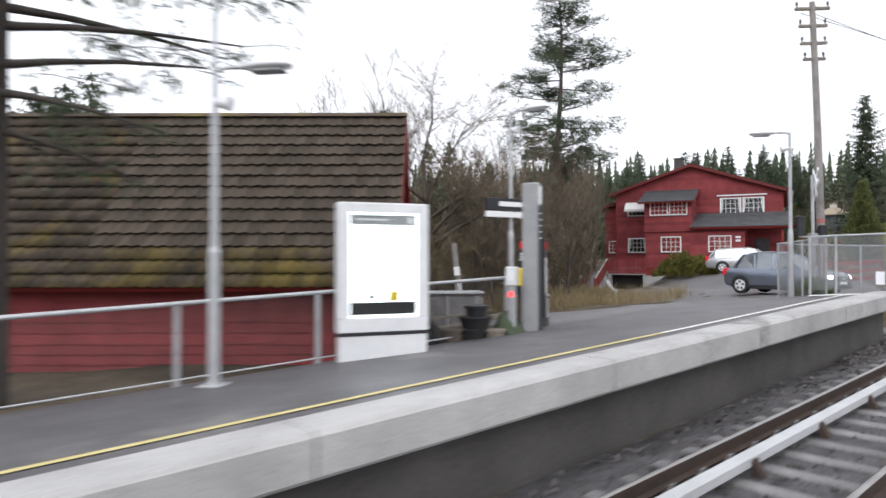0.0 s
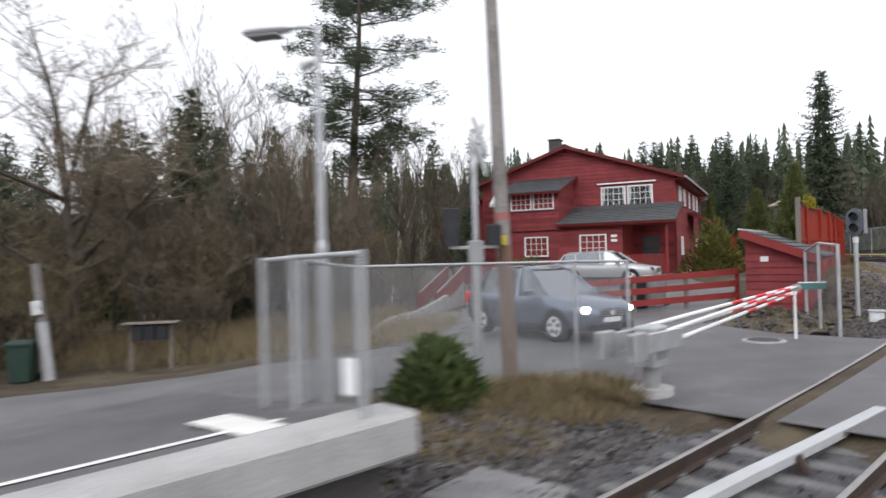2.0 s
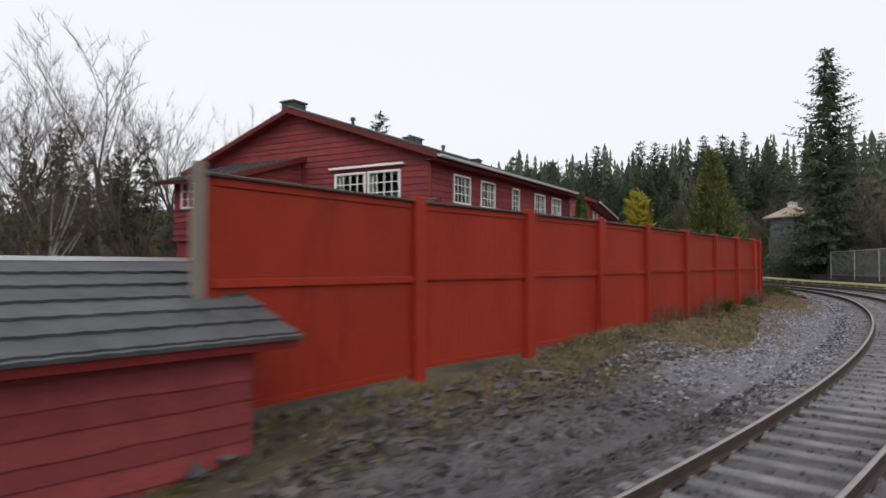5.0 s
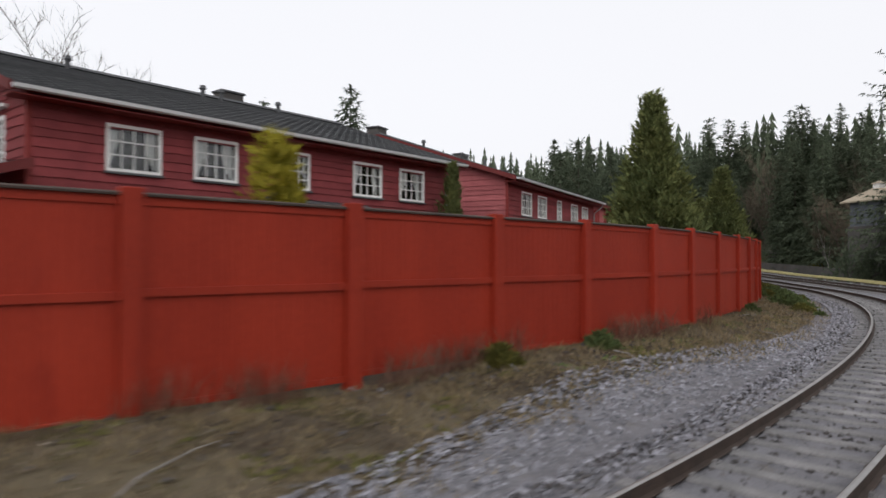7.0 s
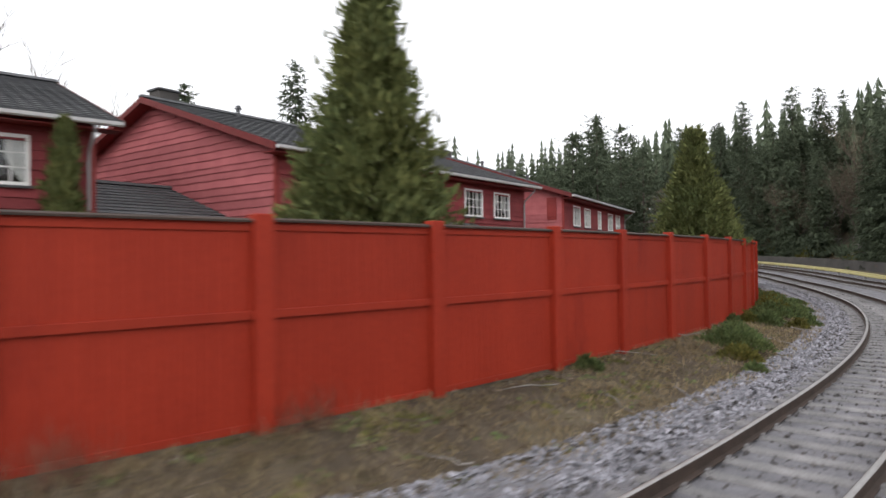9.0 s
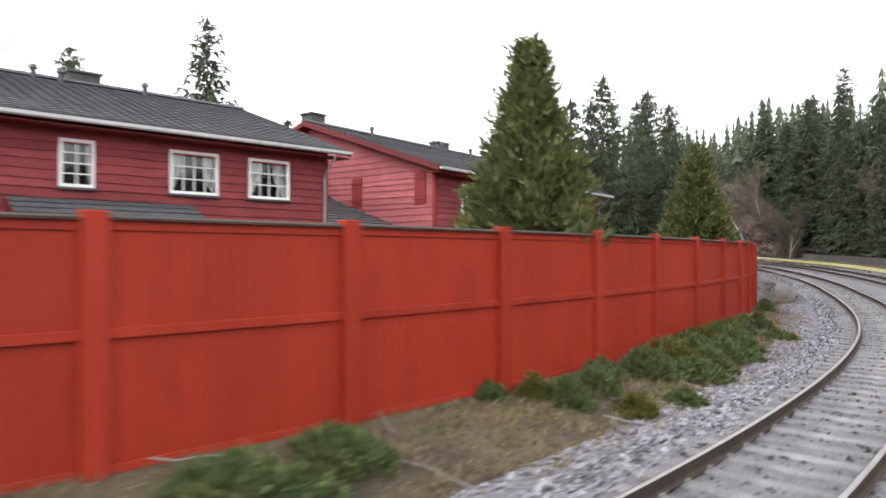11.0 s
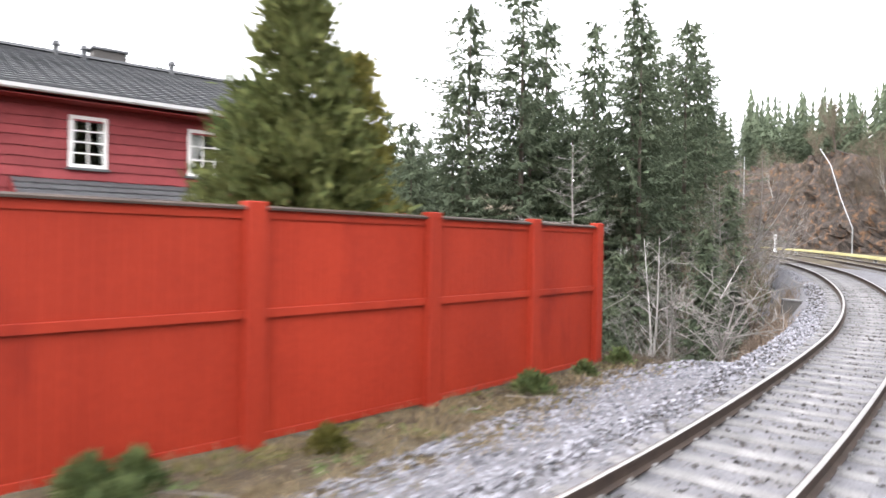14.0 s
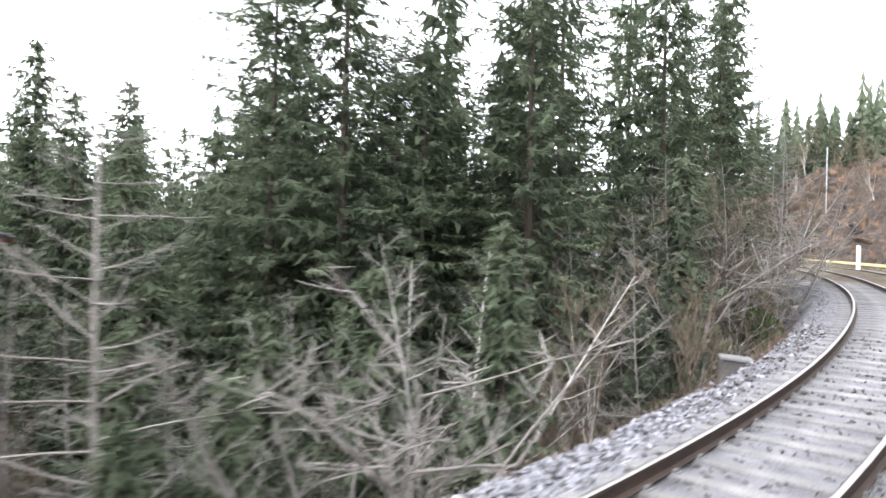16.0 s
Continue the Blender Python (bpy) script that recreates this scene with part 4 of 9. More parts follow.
        part("newel", Mesh().bevel_box(x1 - 0.06, x1 + 0.06, u - 0.04, u + 0.08, z1 - 0.5, z1 + 1.12, 0.01), M["red_trim"], root)
    part("annex_wall", Mesh().box(1.6, 6.4, HW, HW + 1.25, -1.0, 6.35), M["red_trim"], root, "red timber annex")
    face = lambda u, o, z: Vector((1.6 - o, u, z))
    clad(root, face, HW + 0.05, HW + 1.25, 0.4, lambda u: 6.3, [(HW + 0.28, HW + 0.97, 2.65, 3.72)], 12)
    window_part(root, face, HW + 0.3, HW + 0.95, 2.7, 3.7, 2, 3, 0.0)
    tiled_slope(root, Vector((1.2, HW - 0.1, 6.95)), Vector((1, 0, 0)), Vector((0, 1, -0.36)).normalized(), 5.6, 1.8, "annex_roof")
    for z in (3.42, 3.66):
        part("plate", Mesh().bevel_box(FX - 0.06, FX - 0.045, 2.62, 2.95, z, z + 0.14, 0.004), M["sign_white"], root, "small blank white plate by the porch")


def link_wing(root):
    """A low tiled wing that joins the near gable to the house before it."""
    X, Y, Z = Vector((1, 0, 0)), Vector((0, 1, 0)), Vector((0, 0, 1))
    ridge, top, slope, end = 5.2, 6.28, 0.347, -4.3
    for sgn, run in ((-1, 5.1), (1, 4.6)):
        d = Vector((0, sgn, -slope)).normalized()
        tiled_slope(root, Vector((end, ridge, top)), X, d, -end - 0.03, run * math.hypot(1, slope), "wing_roof")
    part("ridge_cap", Mesh().prism([(ridge - 0.16, top + 0.02), (ridge - 0.08, top + 0.11), (ridge + 0.08, top + 0.11), (ridge + 0.16, top + 0.02)], "x", end - 0.03, -0.03), M["tile"], root)
    fix_normals(part("wing_wall", Mesh().prism([(0.5, BASE - 0.6), (0.5, top - 4.7 * slope - 0.14), (ridge, top - 0.16), (9.4, top - 4.2 * slope - 0.14), (9.4, BASE - 0.6)], "x", end + 0.3, -0.03), M["red_trim"], root, "red timber wing between the houses"))
    wall = lambda u, o, z: Vector((u, 0.5 - o, z))
    clad(root, wall, end + 0.3, -0.08, BASE, lambda u: 4.5, [], 9)
    part("eave_board", Mesh().bevel_box(end, -0.03, 0.08, 0.11, top - 5.1 * slope - 0.16, top - 5.1 * slope + 0.02, 0.008), M["dark_trim"], root)


def far_lean_to(root):
    """A lean-to at the far gable."""
    X, Y, Z = Vector((1, 0, 0)), Vector((0, 1, 0)), Vector((0, 0, 1))
    ld = Vector((3.3, 0, -1.25)).normalized()
    tiled_slope(root, Vector((HL + 0.02, 0.0, 5.55)), Y, ld, 6.0, 3.55, "porch_roof")
    board_strip(root, Vector((HL + 0.02, -0.03, 5.62)), Vector((HL + 0.02, -0.03, 5.62)) + ld * 3.55, Z, Y, 0.24, 0.03, "barge_board", M["red_trim"])
    part("lean_to", Mesh().box(HL, HL + 2.9, 0.3, 5.8, BASE - 0.6, 4.3), M["red_trim"], root, "red timber lean-to")


def build_house(m, label, front):
    """A two-storey house; front: what the near gable shows (bay, shutters or plain)."""
    root = thing("house", label, "house", m, group="red timber houses behind the fence")
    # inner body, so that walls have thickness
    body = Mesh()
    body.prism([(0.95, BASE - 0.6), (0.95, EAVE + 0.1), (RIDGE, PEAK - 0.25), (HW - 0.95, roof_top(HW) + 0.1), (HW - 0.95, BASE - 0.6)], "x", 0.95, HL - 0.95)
    # solid core, painted near-black in place of the shade of rooms
    fix_normals(part("core", body, M["dark"], root, "solid house core, near-black to stand for unlit rooms"))
    X, Y, Z = Vector((1, 0, 0)), Vector((0, 1, 0)), Vector((0, 0, 1))

    def side(u, o, z):
        return Vector((u, -o, z))

    def back(u, o, z):
        return Vector((u, HW + o, z))

    def gable(u, o, z):
        return Vector((-o, u, z))

    def far_gable(u, o, z):
        return Vector((HL + o, u, z))

    def sheathing(place, u0, u1, top, holes, name="wall"):
        """Flat wall behind the boards, in strips round the openings."""
        mb = Mesh()
        cuts = sorted({u0, u1, *[c for h in holes for c in h[:2]], *([RIDGE] if u0 < RIDGE < u1 and top(RIDGE) > top(u0) + 0.2 else [])})
        for a, b in zip(cuts, cuts[1:]):
            inner = sorted([h for h in holes if h[0] < (a + b) / 2 < h[1]], key=lambda h: h[2])
            z = BASE - 0.6
            for h in inner + [None]:
                za, zb = (h[2], h[2]) if h else (top(a), top(b))
                if zb > z:
                    vs = [place(a, 0, z), place(b, 0, z), place(b, 0, zb), place(a, 0, za)] + [place(a, -0.16, z), place(b, -0.16, z), place(b, -0.16, zb), place(a, -0.16, za)]
                    mb.add(vs, [(0, 1, 2, 3), (7, 6, 5, 4), (0, 4, 5, 1), (1, 5, 6, 2), (2, 6, 7, 3), (3, 7, 4, 0)])
                z = h[3] if h else z
        ob = part(name, mb, M["red_trim"], root, "red painted timber wall")
        bm = bmesh.new()
        bm.from_mesh(ob.data)
        bmesh.ops.remove_doubles(bm, verts=bm.verts, dist=0.002)
        bm.to_mesh(ob.data)
        bm.free()
        return fix_normals(ob)

    flat = lambda u: EAVE - 0.02
    rake = lambda u: roof_top(u) - 0.04
    # track side
    wins = [(1.55, 2.82, 5.57, 6.64, 4, 3, 0.5), (3.65, 4.87, 5.57, 6.64, 4, 3, 0.7), (6.51, 7.23, 5.57, 6.64, 2, 4, 0.3), (8.90, 10.13, 5.57, 6.64, 4, 3, 0.6), (10.96, 12.17, 5.57, 6.64, 4, 3, 0.8)]
    low = [(2.0, 3.2, 2.6, 3.7, 4, 3, 0.5), (10.2, 11.4, 2.6, 3.7, 4, 3, 0.5)]
    holes = [w[:4] for w in wins + low]
    wl = sheathing(side, 0, HL, flat, holes)
    clad(wl, side, 0.09, HL - 0.09, BASE, flat, [(a - 0.02, b + 0.02, c - 0.05, d + 0.02) for a, b, c, d in holes], 1)
    for w in wins + low:
        window_part(root, side, *w)
    # far long side, plain
    wl = sheathing(back, 0, HL, lambda u: roof_top(HW) - 0.02, [])
    # near gable
    gw = []
    if front == "bay":
        gw = [(1.19, 2.62, 5.50, 6.70, 4, 3, 0.25), (2.71, 4.14, 5.50, 6.70, 4, 3, 0.25), (9.5, 10.85, 5.55, 6.5, 4, 3, 0.0), (9.45, 10.8, 2.72, 3.85, 4, 3, 0.3)]
    holes = [w[:4] for w in gw]
    wl = sheathing(gable, 0, HW, rake, holes)
    # gables other than the bay front take the red with daylight painted in
    clad(wl, gable, 0.09, HW - 0.09, BASE, rake, [(a - 0.02, b + 0.02, c - 0.05, d + 0.02) for a, b, c, d in holes], 2, material=M["red" if front == "bay" else "red_sunlit"])
    for w in gw:
        window_part(root, gable, *w)
    if front == "bay":
        aw = Mesh()
        aw.bevel_box(-0.16, -0.02, 1.0, 4.33, 6.84, 6.92, 0.01)
        part("awning_box", aw, M["white"], root, "rolled-up pale awning over the window")
        aw = Mesh()
        aw.add([(-0.05, 9.42, 6.6), (-0.05, 10.95, 6.6), (-0.75, 10.95, 6.05), (-0.75, 9.42, 6.05), (-0.05, 9.42, 6.62), (-0.05, 10.95, 6.62), (-0.75, 10.95, 6.07), (-0.75, 9.42, 6.07), (-0.75, 9.42, 5.88), (-0.75, 10.95, 5.88)], [(0, 1, 2, 3), (7, 6, 5, 4), (2, 3, 8, 9), (0, 4, 5, 1), (1, 5, 6, 2), (2, 6, 7, 3), (3, 7, 4, 0)])
        part("awning", aw, M["white"], root, "white sloping fabric awning")
    if front == "shutters":
        for a in (0.35, 3.4):
            sh = Mesh()
            for i in range(4):
                sh.bevel_box(-0.075, -0.03, a + i * 0.125, a + i * 0.125 + 0.12, 5.85, 6.95, 0.006)
            for z in (6.0, 6.7):
                sh.bevel_box(-0.10, -0.075, a, a + 0.5, z, z + 0.1, 0.006)
            part("shutter", sh, M["red_trim"], root, "closed red board shutter")
    # far gable
    wl = sheathing(far_gable, 0, HW, rake, [])
    clad(wl, far_gable, 0.09, HW - 0.09, BASE + 3.0, rake, [], 3)
    # corner boards
    for x, y in ((-0.035, -0.035), (HL - 0.09, -0.035)):
        part("corner_board", Mesh().bevel_box(x, x + 0.125, y, y + 0.125, BASE - 0.3, EAVE - 0.05, 0.01), M["red_trim"], root)
    part("corner_board", Mesh().bevel_box(-0.035, 0.09, HW - 0.09, HW + 0.035, BASE - 0.3, roof_top(HW) - 0.05, 0.01), M["red_trim"], root)
    part("plinth", Mesh().box(-0.03, HL + 0.03, -0.03, HW + 0.03, BASE - 2.6, BASE - 0.02), M["concrete"], root, "grey concrete plinth")
    # roof
    oe, og = 0.55, 0.45
    dn = Vector((0, -RIDGE, EAVE - PEAK)).normalized()
    run = math.hypot(RIDGE + oe, (RIDGE + oe) * SLOPE)
    tiled_slope(root, Vector((-og, RIDGE, PEAK + 0.08)), X, dn, HL + 2 * og, run)
    dn2 = Vector((0, RIDGE, EAVE - PEAK)).normalized()
    run2 = math.hypot(HW - RIDGE + oe, (HW - RIDGE + oe) * SLOPE)
    tiled_slope(root, Vector((-og, RIDGE, PEAK + 0.08)), X, dn2, HL + 2 * og, run2)
    part("ridge_cap", Mesh().prism([(RIDGE - 0.16, PEAK + 0.10), (RIDGE - 0.08, PEAK + 0.19), (RIDGE + 0.08, PEAK + 0.19), (RIDGE + 0.16, PEAK + 0.10)], "x", -og - 0.03, HL + og + 0.03), M["tile"], root)
    # soffit, barge boards and gutter
    e0 = Vector((0, -oe, EAVE - oe * SLOPE))
    part("soffit", Mesh().box(-og, HL + og, -oe + 0.03, 0.0, EAVE - oe * SLOPE - 0.11, EAVE - oe * SLOPE - 0.09), M["red_trim"], root)
    for x in (-og - 0.03, HL + og):
        pk = Vector((x, RIDGE, PEAK + 0.12))
        for y in (-oe, HW + oe):
            q = Vector((x, y, roof_top(y) + 0.12))
            board_strip(root, pk, q, Z, X, 0.20, 0.03, "barge_board", M["dark_trim"])
    gut = Mesh()
    prof = [(0.0, 0.0), (-0.015, -0.07), (-0.06, -0.10), (-0.105, -0.07), (-0.12, 0.0), (-0.11, 0.0), (-0.098, -0.06), (-0.06, -0.086), (-0.022, -0.06), (-0.01, 0.0)]
    gut.prism([(-oe - 0.02 + u, EAVE - oe * SLOPE + 0.06 + w) for u, w in prof], "x", -og, HL + og)
    fix_normals(part("gutter", gut, M["alu"], root, "pale grey metal gutter"))
    for x in (HL - 0.12,):
        dp = Mesh()
        dp.sweep([Vector((x, -oe - 0.06, EAVE - 0.22)), Vector((x, -oe - 0.05, EAVE - 0.35)), Vector((x, -0.12, EAVE - 0.75)), Vector((x, -0.1, EAVE - 0.95)), Vector((x, -0.1, BASE))], [0.035] * 5, 8)
        part("downpipe", dp, M["grey_paint"], root, "grey metal downpipe")
    # chimney and vents on the roof
    def chimney(x, y, w, d, z):
        c = Mesh().bevel_box(x - w / 2, x + w / 2, y - d / 2, y + d / 2, roof_top(y) - 0.2, z, 0.015)
        ch = part("chimney", c, M["dark_concrete"], root, "dark clad chimney")
        part("chimney_cap", Mesh().bevel_box(x - w / 2 - 0.06, x + w / 2 + 0.06, y - d / 2 - 0.06, y + d / 2 + 0.06, z, z + 0.07, 0.015), M["tile"], ch)
    chimney(0.9, RIDGE + 0.95, 0.75, 0.65, PEAK + 0.66)
    chimney(8.7, RIDGE + 0.3, 0.9, 0.55, PEAK + 0.45)
    for x in (2.9, 7.2, 7.9, 10.3):
        v = Mesh()
        v.tube((x, RIDGE - 0.5, PEAK - 0.3), (x, RIDGE - 0.5, PEAK + 0.22), 0.075, n=10)
        v.tube((x, RIDGE - 0.5, PEAK + 0.22), (x, RIDGE - 0.5, PEAK + 0.34), 0.13, 0.08, n=10)
        part("roof_vent", v, M["tile"], root, "small dark roof vent")
    # porch roof over the track-side door
    d = Vector((0, -1.35, -0.55)).normalized()
    tiled_slope(root, Vector((5.5, -0.02, 5.30)), X, d, 3.9, 1.55, "porch_roof")
    part("porch_beam", Mesh().bevel_box(5.5, 9.4, -1.42, -1.34, 4.52, 4.70, 0.01), M["red_trim"], root)
    for x in (5.6, 9.2):
        part("porch_post", Mesh().bevel_box(x, x + 0.1, -1.42, -1.32, BASE - 0.1, 4.55, 0.01), M["red_trim"], root)
    door = part("door", Mesh().bevel_box(6.8, 7.7, -0.05, 0.0, BASE, BASE + 2.05, 0.01), M["red_trim"], root, "red panelled side door")
    part("handle", Mesh().tube((7.6, -0.10, BASE + 1.0), (7.48, -0.10, BASE + 1.0), 0.012), M["steel"], door, "steel lever handle")
    if front == "bay":
        house_front(root)
        house_terrace(root)
    else:
        link_wing(root)
    if front == "shutters":
        far_lean_to(root)
    return root


build_house(heading(24.12, 47.14, -26.7), "two-storey red timber house with white windows, bay and porch", "bay")
build_house(heading(31.79, 63.48, -14.7), "two-storey red timber house with dark tiled roof behind the fence", "plain")
build_house(heading(35.95, 81.06, -5.2), "two-storey red timber house with closed gable shutters", "shutters")

# ---- trees and shrubs ----


def spruce_mesh(h, r, seed, tw=0.3, gap=0.018, thin=0.0, full=0.8, droop=0.45, slim=0.13):
    """Trunk, and a crown of whorled, drooping boughs set with narrow needled twigs round a closed heart."""
    rng = random.Random(seed)
    trunk = Mesh().tube((0, 0, -0.5), (0, 0, h * 0.96), max(0.10, h * 0.011), 0.015, 7, False)
    cr = Mesh()
    z = h * (0.03 + thin)
    wob = [(rng.uniform(0, 6.28), rng.uniform(0.15, 0.9), rng.uniform(-0.4, 0.35)) for _ in range(14)]
    while z < h * 0.985:
        f = 1 - z / h
        ln = r * (f ** full) * rng.uniform(0.78, 1.1) + 0.12
        n = 5 + int(3.2 * f + rng.random())
        turn = rng.uniform(0, 6.28)
        for i in range(n):
            a = turn + 6.2832 * (i + rng.uniform(-0.3, 0.3)) / n
            l = ln * rng.uniform(0.6, 1.12)
            for wa, wz, wg in wob:
                da = abs((a - wa + math.pi) % 6.2832 - math.pi)
                l *= 1 + wg * math.exp(-(da / 0.6) ** 2 - ((z / h - wz) / 0.06) ** 2)
            out = Vector((math.cos(a), math.sin(a), 0))
            side = Vector((-out.y, out.x, 0))
            p0 = Vector((0, 0, z + rng.uniform(-0.4, 0.4) * gap * h))
            rise = rng.uniform(0.1, 0.4) * (1 - f) + rng.uniform(-0.05, 0.1)
            # inner shoots that close the heart of the crown
            big = min(0.05 + 0.13 * l, 0.45 * tw)
            for _ in range(2 if tw > 0.5 else 3):
                q = p0 + out * (l * rng.uniform(0.03, 0.45)) + side * (l * rng.gauss(0, 0.10)) + Vector((0, 0, rng.gauss(0, 0.15)))
                w = (side + Vector((rng.gauss(0, 0.4), rng.gauss(0, 0.4), rng.gauss(0, 0.4)))).normalized() * big
                cr.add([q - w, q + w, q + out * (2.0 * big) + Vector((0, 0, -rng.uniform(0.5, 2.5) * big))], [(0, 1, 2)])
            steps = max(3, int(l / (tw * 0.5)))
            for j in range(1, steps + 2):
                t = min(1.0, j / steps)
                if t < 0.12:
                    continue
                p = p0 + out * (l * t) + Vector((0, 0, l * (rise * t - droop * t * t * (0.3 + 0.7 * f) + 0.22 * t ** 4)))
                lw = min(tw * (1.55 - 0.9 * t), 0.25 + 0.42 * l) * rng.uniform(0.7, 1.25)
                for sgn in ((-1, 1) if j <= steps else (0,)):
                    d = (side * (sgn * rng.uniform(0.6, 1.0)) + out * rng.uniform(0.4, 0.9) + Vector((0, 0, -rng.uniform(0.05, 0.75)))).normalized()
                    for _ in range(2):
                        e = (d + Vector((rng.gauss(0, 0.28), rng.gauss(0, 0.28), rng.gauss(0, 0.28)))).normalized()
                        w = e.cross(Vector((rng.gauss(0, 0.5), rng.gauss(0, 0.5), 1))).normalized() * (lw * slim)
                        o = p + out * (rng.uniform(-0.25, 0.25) * tw)
                        cr.add([o - w, o + w, o + e * (lw * rng.uniform(0.7, 1.2))], [(0, 1, 2)])
                if rng.random() < 0.55:
                    d = (out * 0.3 + side * rng.uniform(-0.4, 0.4) + Vector((0, 0, -1))).normalized()
                    w = side * (lw * slim)
                    cr.add([p - w, p + w, p + d * lw * 0.95], [(0, 1, 2)])
        z += max(0.12, h * gap * rng.uniform(0.7, 1.3))
    top = Vector((0, 0, h))
    for k in range(7):
        a = k * 0.9
        d = Vector((math.cos(a), math.sin(a), 0))
        cr.add([top, Vector((0, 0, h * 0.975)) + d * 0.14, Vector((0, 0, h * 0.955))], [(0, 1, 2)])
    return trunk, cr


def pine_mesh(h, r, seed):
    """A tall pine: bare lower trunk, crooked limbs, flat clumps of needles in tiers."""
    rng = random.Random(seed)
    pts = [Vector((0.25 * math.sin(z * 0.3 + seed), 0.2 * math.cos(z * 0.25), z)) for z in np.linspace(-0.5, h * 0.97, 14)]
    trunk = Mesh().sweep(pts, list(np.linspace(h * 0.016, 0.04, 14)), 9)
    limbs, cr = Mesh(), Mesh()
    z = h * 0.34
    while z < h * 0.985:
        f = 1 - z / h
        n = rng.choice((2, 2, 3, 3))
        for i in range(n):
            a = rng.uniform(0, 6.283)
            prof = math.sin(min(1.0, (z / h - 0.30) / 0.62) * math.pi) ** 0.6 if z < h * 0.92 else 0.35
            l = r * max(0.25, prof) * rng.uniform(0.6, 1.15)
            out = Vector((math.cos(a), math.sin(a), 0))
            base = Vector((np.interp(z, [p.z for p in pts], [p.x for p in pts]), np.interp(z, [p.z for p in pts], [p.y for p in pts]), z))
            up = rng.uniform(-0.1, 0.42)
            lp = [base, base + out * l * 0.4 + Vector((0, 0, up * l * 0.2)), base + out * l * 0.75 + Vector((0, 0, up * l * 0.55)), base + out * l + Vector((0, 0, up * l + 0.1))]
            limbs.sweep(lp, [0.055 * (0.5 + f), 0.04 * (0.5 + f), 0.025, 0.01], 5)
            for j in range(int(9 + l * 10)):
                t = rng.uniform(0.35, 1.06)
                c = base.lerp(lp[-1], t) + Vector((rng.gauss(0, 0.34), rng.gauss(0, 0.34), rng.gauss(0.10, 0.2)))
                for k in range(14):
                    d = Vector((rng.gauss(0, 1), rng.gauss(0, 1), rng.gauss(0.3, 0.7))).normalized()
                    w = d.orthogonal().normalized() * 0.034
                    e = rng.uniform(0.2, 0.42)
                    o = c + Vector((rng.gauss(0, 0.13), rng.gauss(0, 0.13), rng.gauss(0, 0.09)))
                    cr.add([o - w, o + w, o + d * e], [(0, 1, 2)])
        z += rng.uniform(0.40, 0.78)
    return trunk, limbs, cr


def bare_mesh(h, seed, spread=0.5, trunk_r=None, levels=4, dens=1.0, lean=0.0, low=0.25, lift=0.25):
    """A leafless tree grown by forking."""
    rng = random.Random(seed)
    wood, fine = Mesh(), Mesh()

    def grow(p, d, l, r, lev):
        n = (4, 3, 2, 2, 2)[lev]
        pts, radii = [p], [r]
        for i in range(n):
            d = (d + Vector((rng.gauss(0, 0.10), rng.gauss(0, 0.10), rng.gauss(0.03, 0.06)))).normalized()
            p = p + d * (l / n)
            pts.append(p)
            radii.append(r * (1 - 0.55 * (i + 1) / n))
        if lev < 3:
            (wood if lev < 2 else fine).sweep(pts, radii, (6, 4, 3)[lev])
        else:
            w = Vector((rng.gauss(0, 1), rng.gauss(0, 1), rng.gauss(0, 0.5))).cross(d).normalized() * r
            q = pts[len(pts) // 2]
            fine.add([pts[0] - w, pts[0] + w, q + w * 0.7, q - w * 0.7, pts[-1]], [(0, 1, 2, 3), (3, 2, 4)] if lev == 3 else [(0, 1, 4)])
        if lev >= levels:
            return
        kids = int((5 if lev == 0 else rng.choice((4, 5, 6)) if lev < 3 else 7) * dens) + (3 if lev == 0 else 0)
        for k in range(kids):
            t = rng.uniform(low if lev == 0 else 0.2, 1.0) if k else 1.0
            i = min(n - 1, int(t * n))
            q = pts[i].lerp(pts[i + 1], t * n - i)
            ax = Vector((rng.gauss(0, 1), rng.gauss(0, 1), rng.gauss(0, 0.35))).normalized()
            nd_ = (d * (1 - spread * rng.uniform(0.5, 1.1)) + ax * spread * rng.uniform(0.7, 1.2) + Vector((0, 0, lift))).normalized()
            grow(q, nd_, l * rng.uniform(0.42, 0.66), max((0.012, 0.012, 0.010, 0.009, 0.009)[lev], r * (0.62 if lev == 0 else 0.5) * (1.15 - 0.6 * t)), lev + 1)

    grow(Vector((0, 0, -0.3)), Vector((lean, 0.02, 1)).normalized(), h * 0.55, trunk_r or h * 0.011, 0)
    return wood, fine


def leader_mesh(h, seed, reach, count, stems=1, fan=0.0, low=0.12, thick=0.010, lift=(0.35, 1.1)):
    """A leafless tree with one or more straight leaders and slanting side branches all the way up."""
    rng = random.Random(seed)
    wood, fine = Mesh(), Mesh()
    for k in range(stems):
        a0 = 6.283 * (k + rng.uniform(-0.2, 0.2)) / stems
        tilt = fan * rng.uniform(0.55, 1.1) if stems > 1 else 0.0
        hs = h * (rng.uniform(0.75, 1.0) if k else 1.0)
        axis = Vector((math.cos(a0) * tilt, math.sin(a0) * tilt, 1)).normalized()
        sway = 0.09 if stems > 1 else 0.04
        bend = Vector((rng.gauss(0, sway), rng.gauss(0, sway), 0))
        ph = rng.uniform(0, 6.28)
        pts = [axis * (hs * t) + bend * (hs * t * t) + Vector((0.09 * math.sin(6 * t + ph), 0.09 * math.cos(5 * t + ph), -0.3)) for t in np.linspace(0, 1, 9)]
        r0 = h * thick * (1.0 if stems == 1 else 0.7)
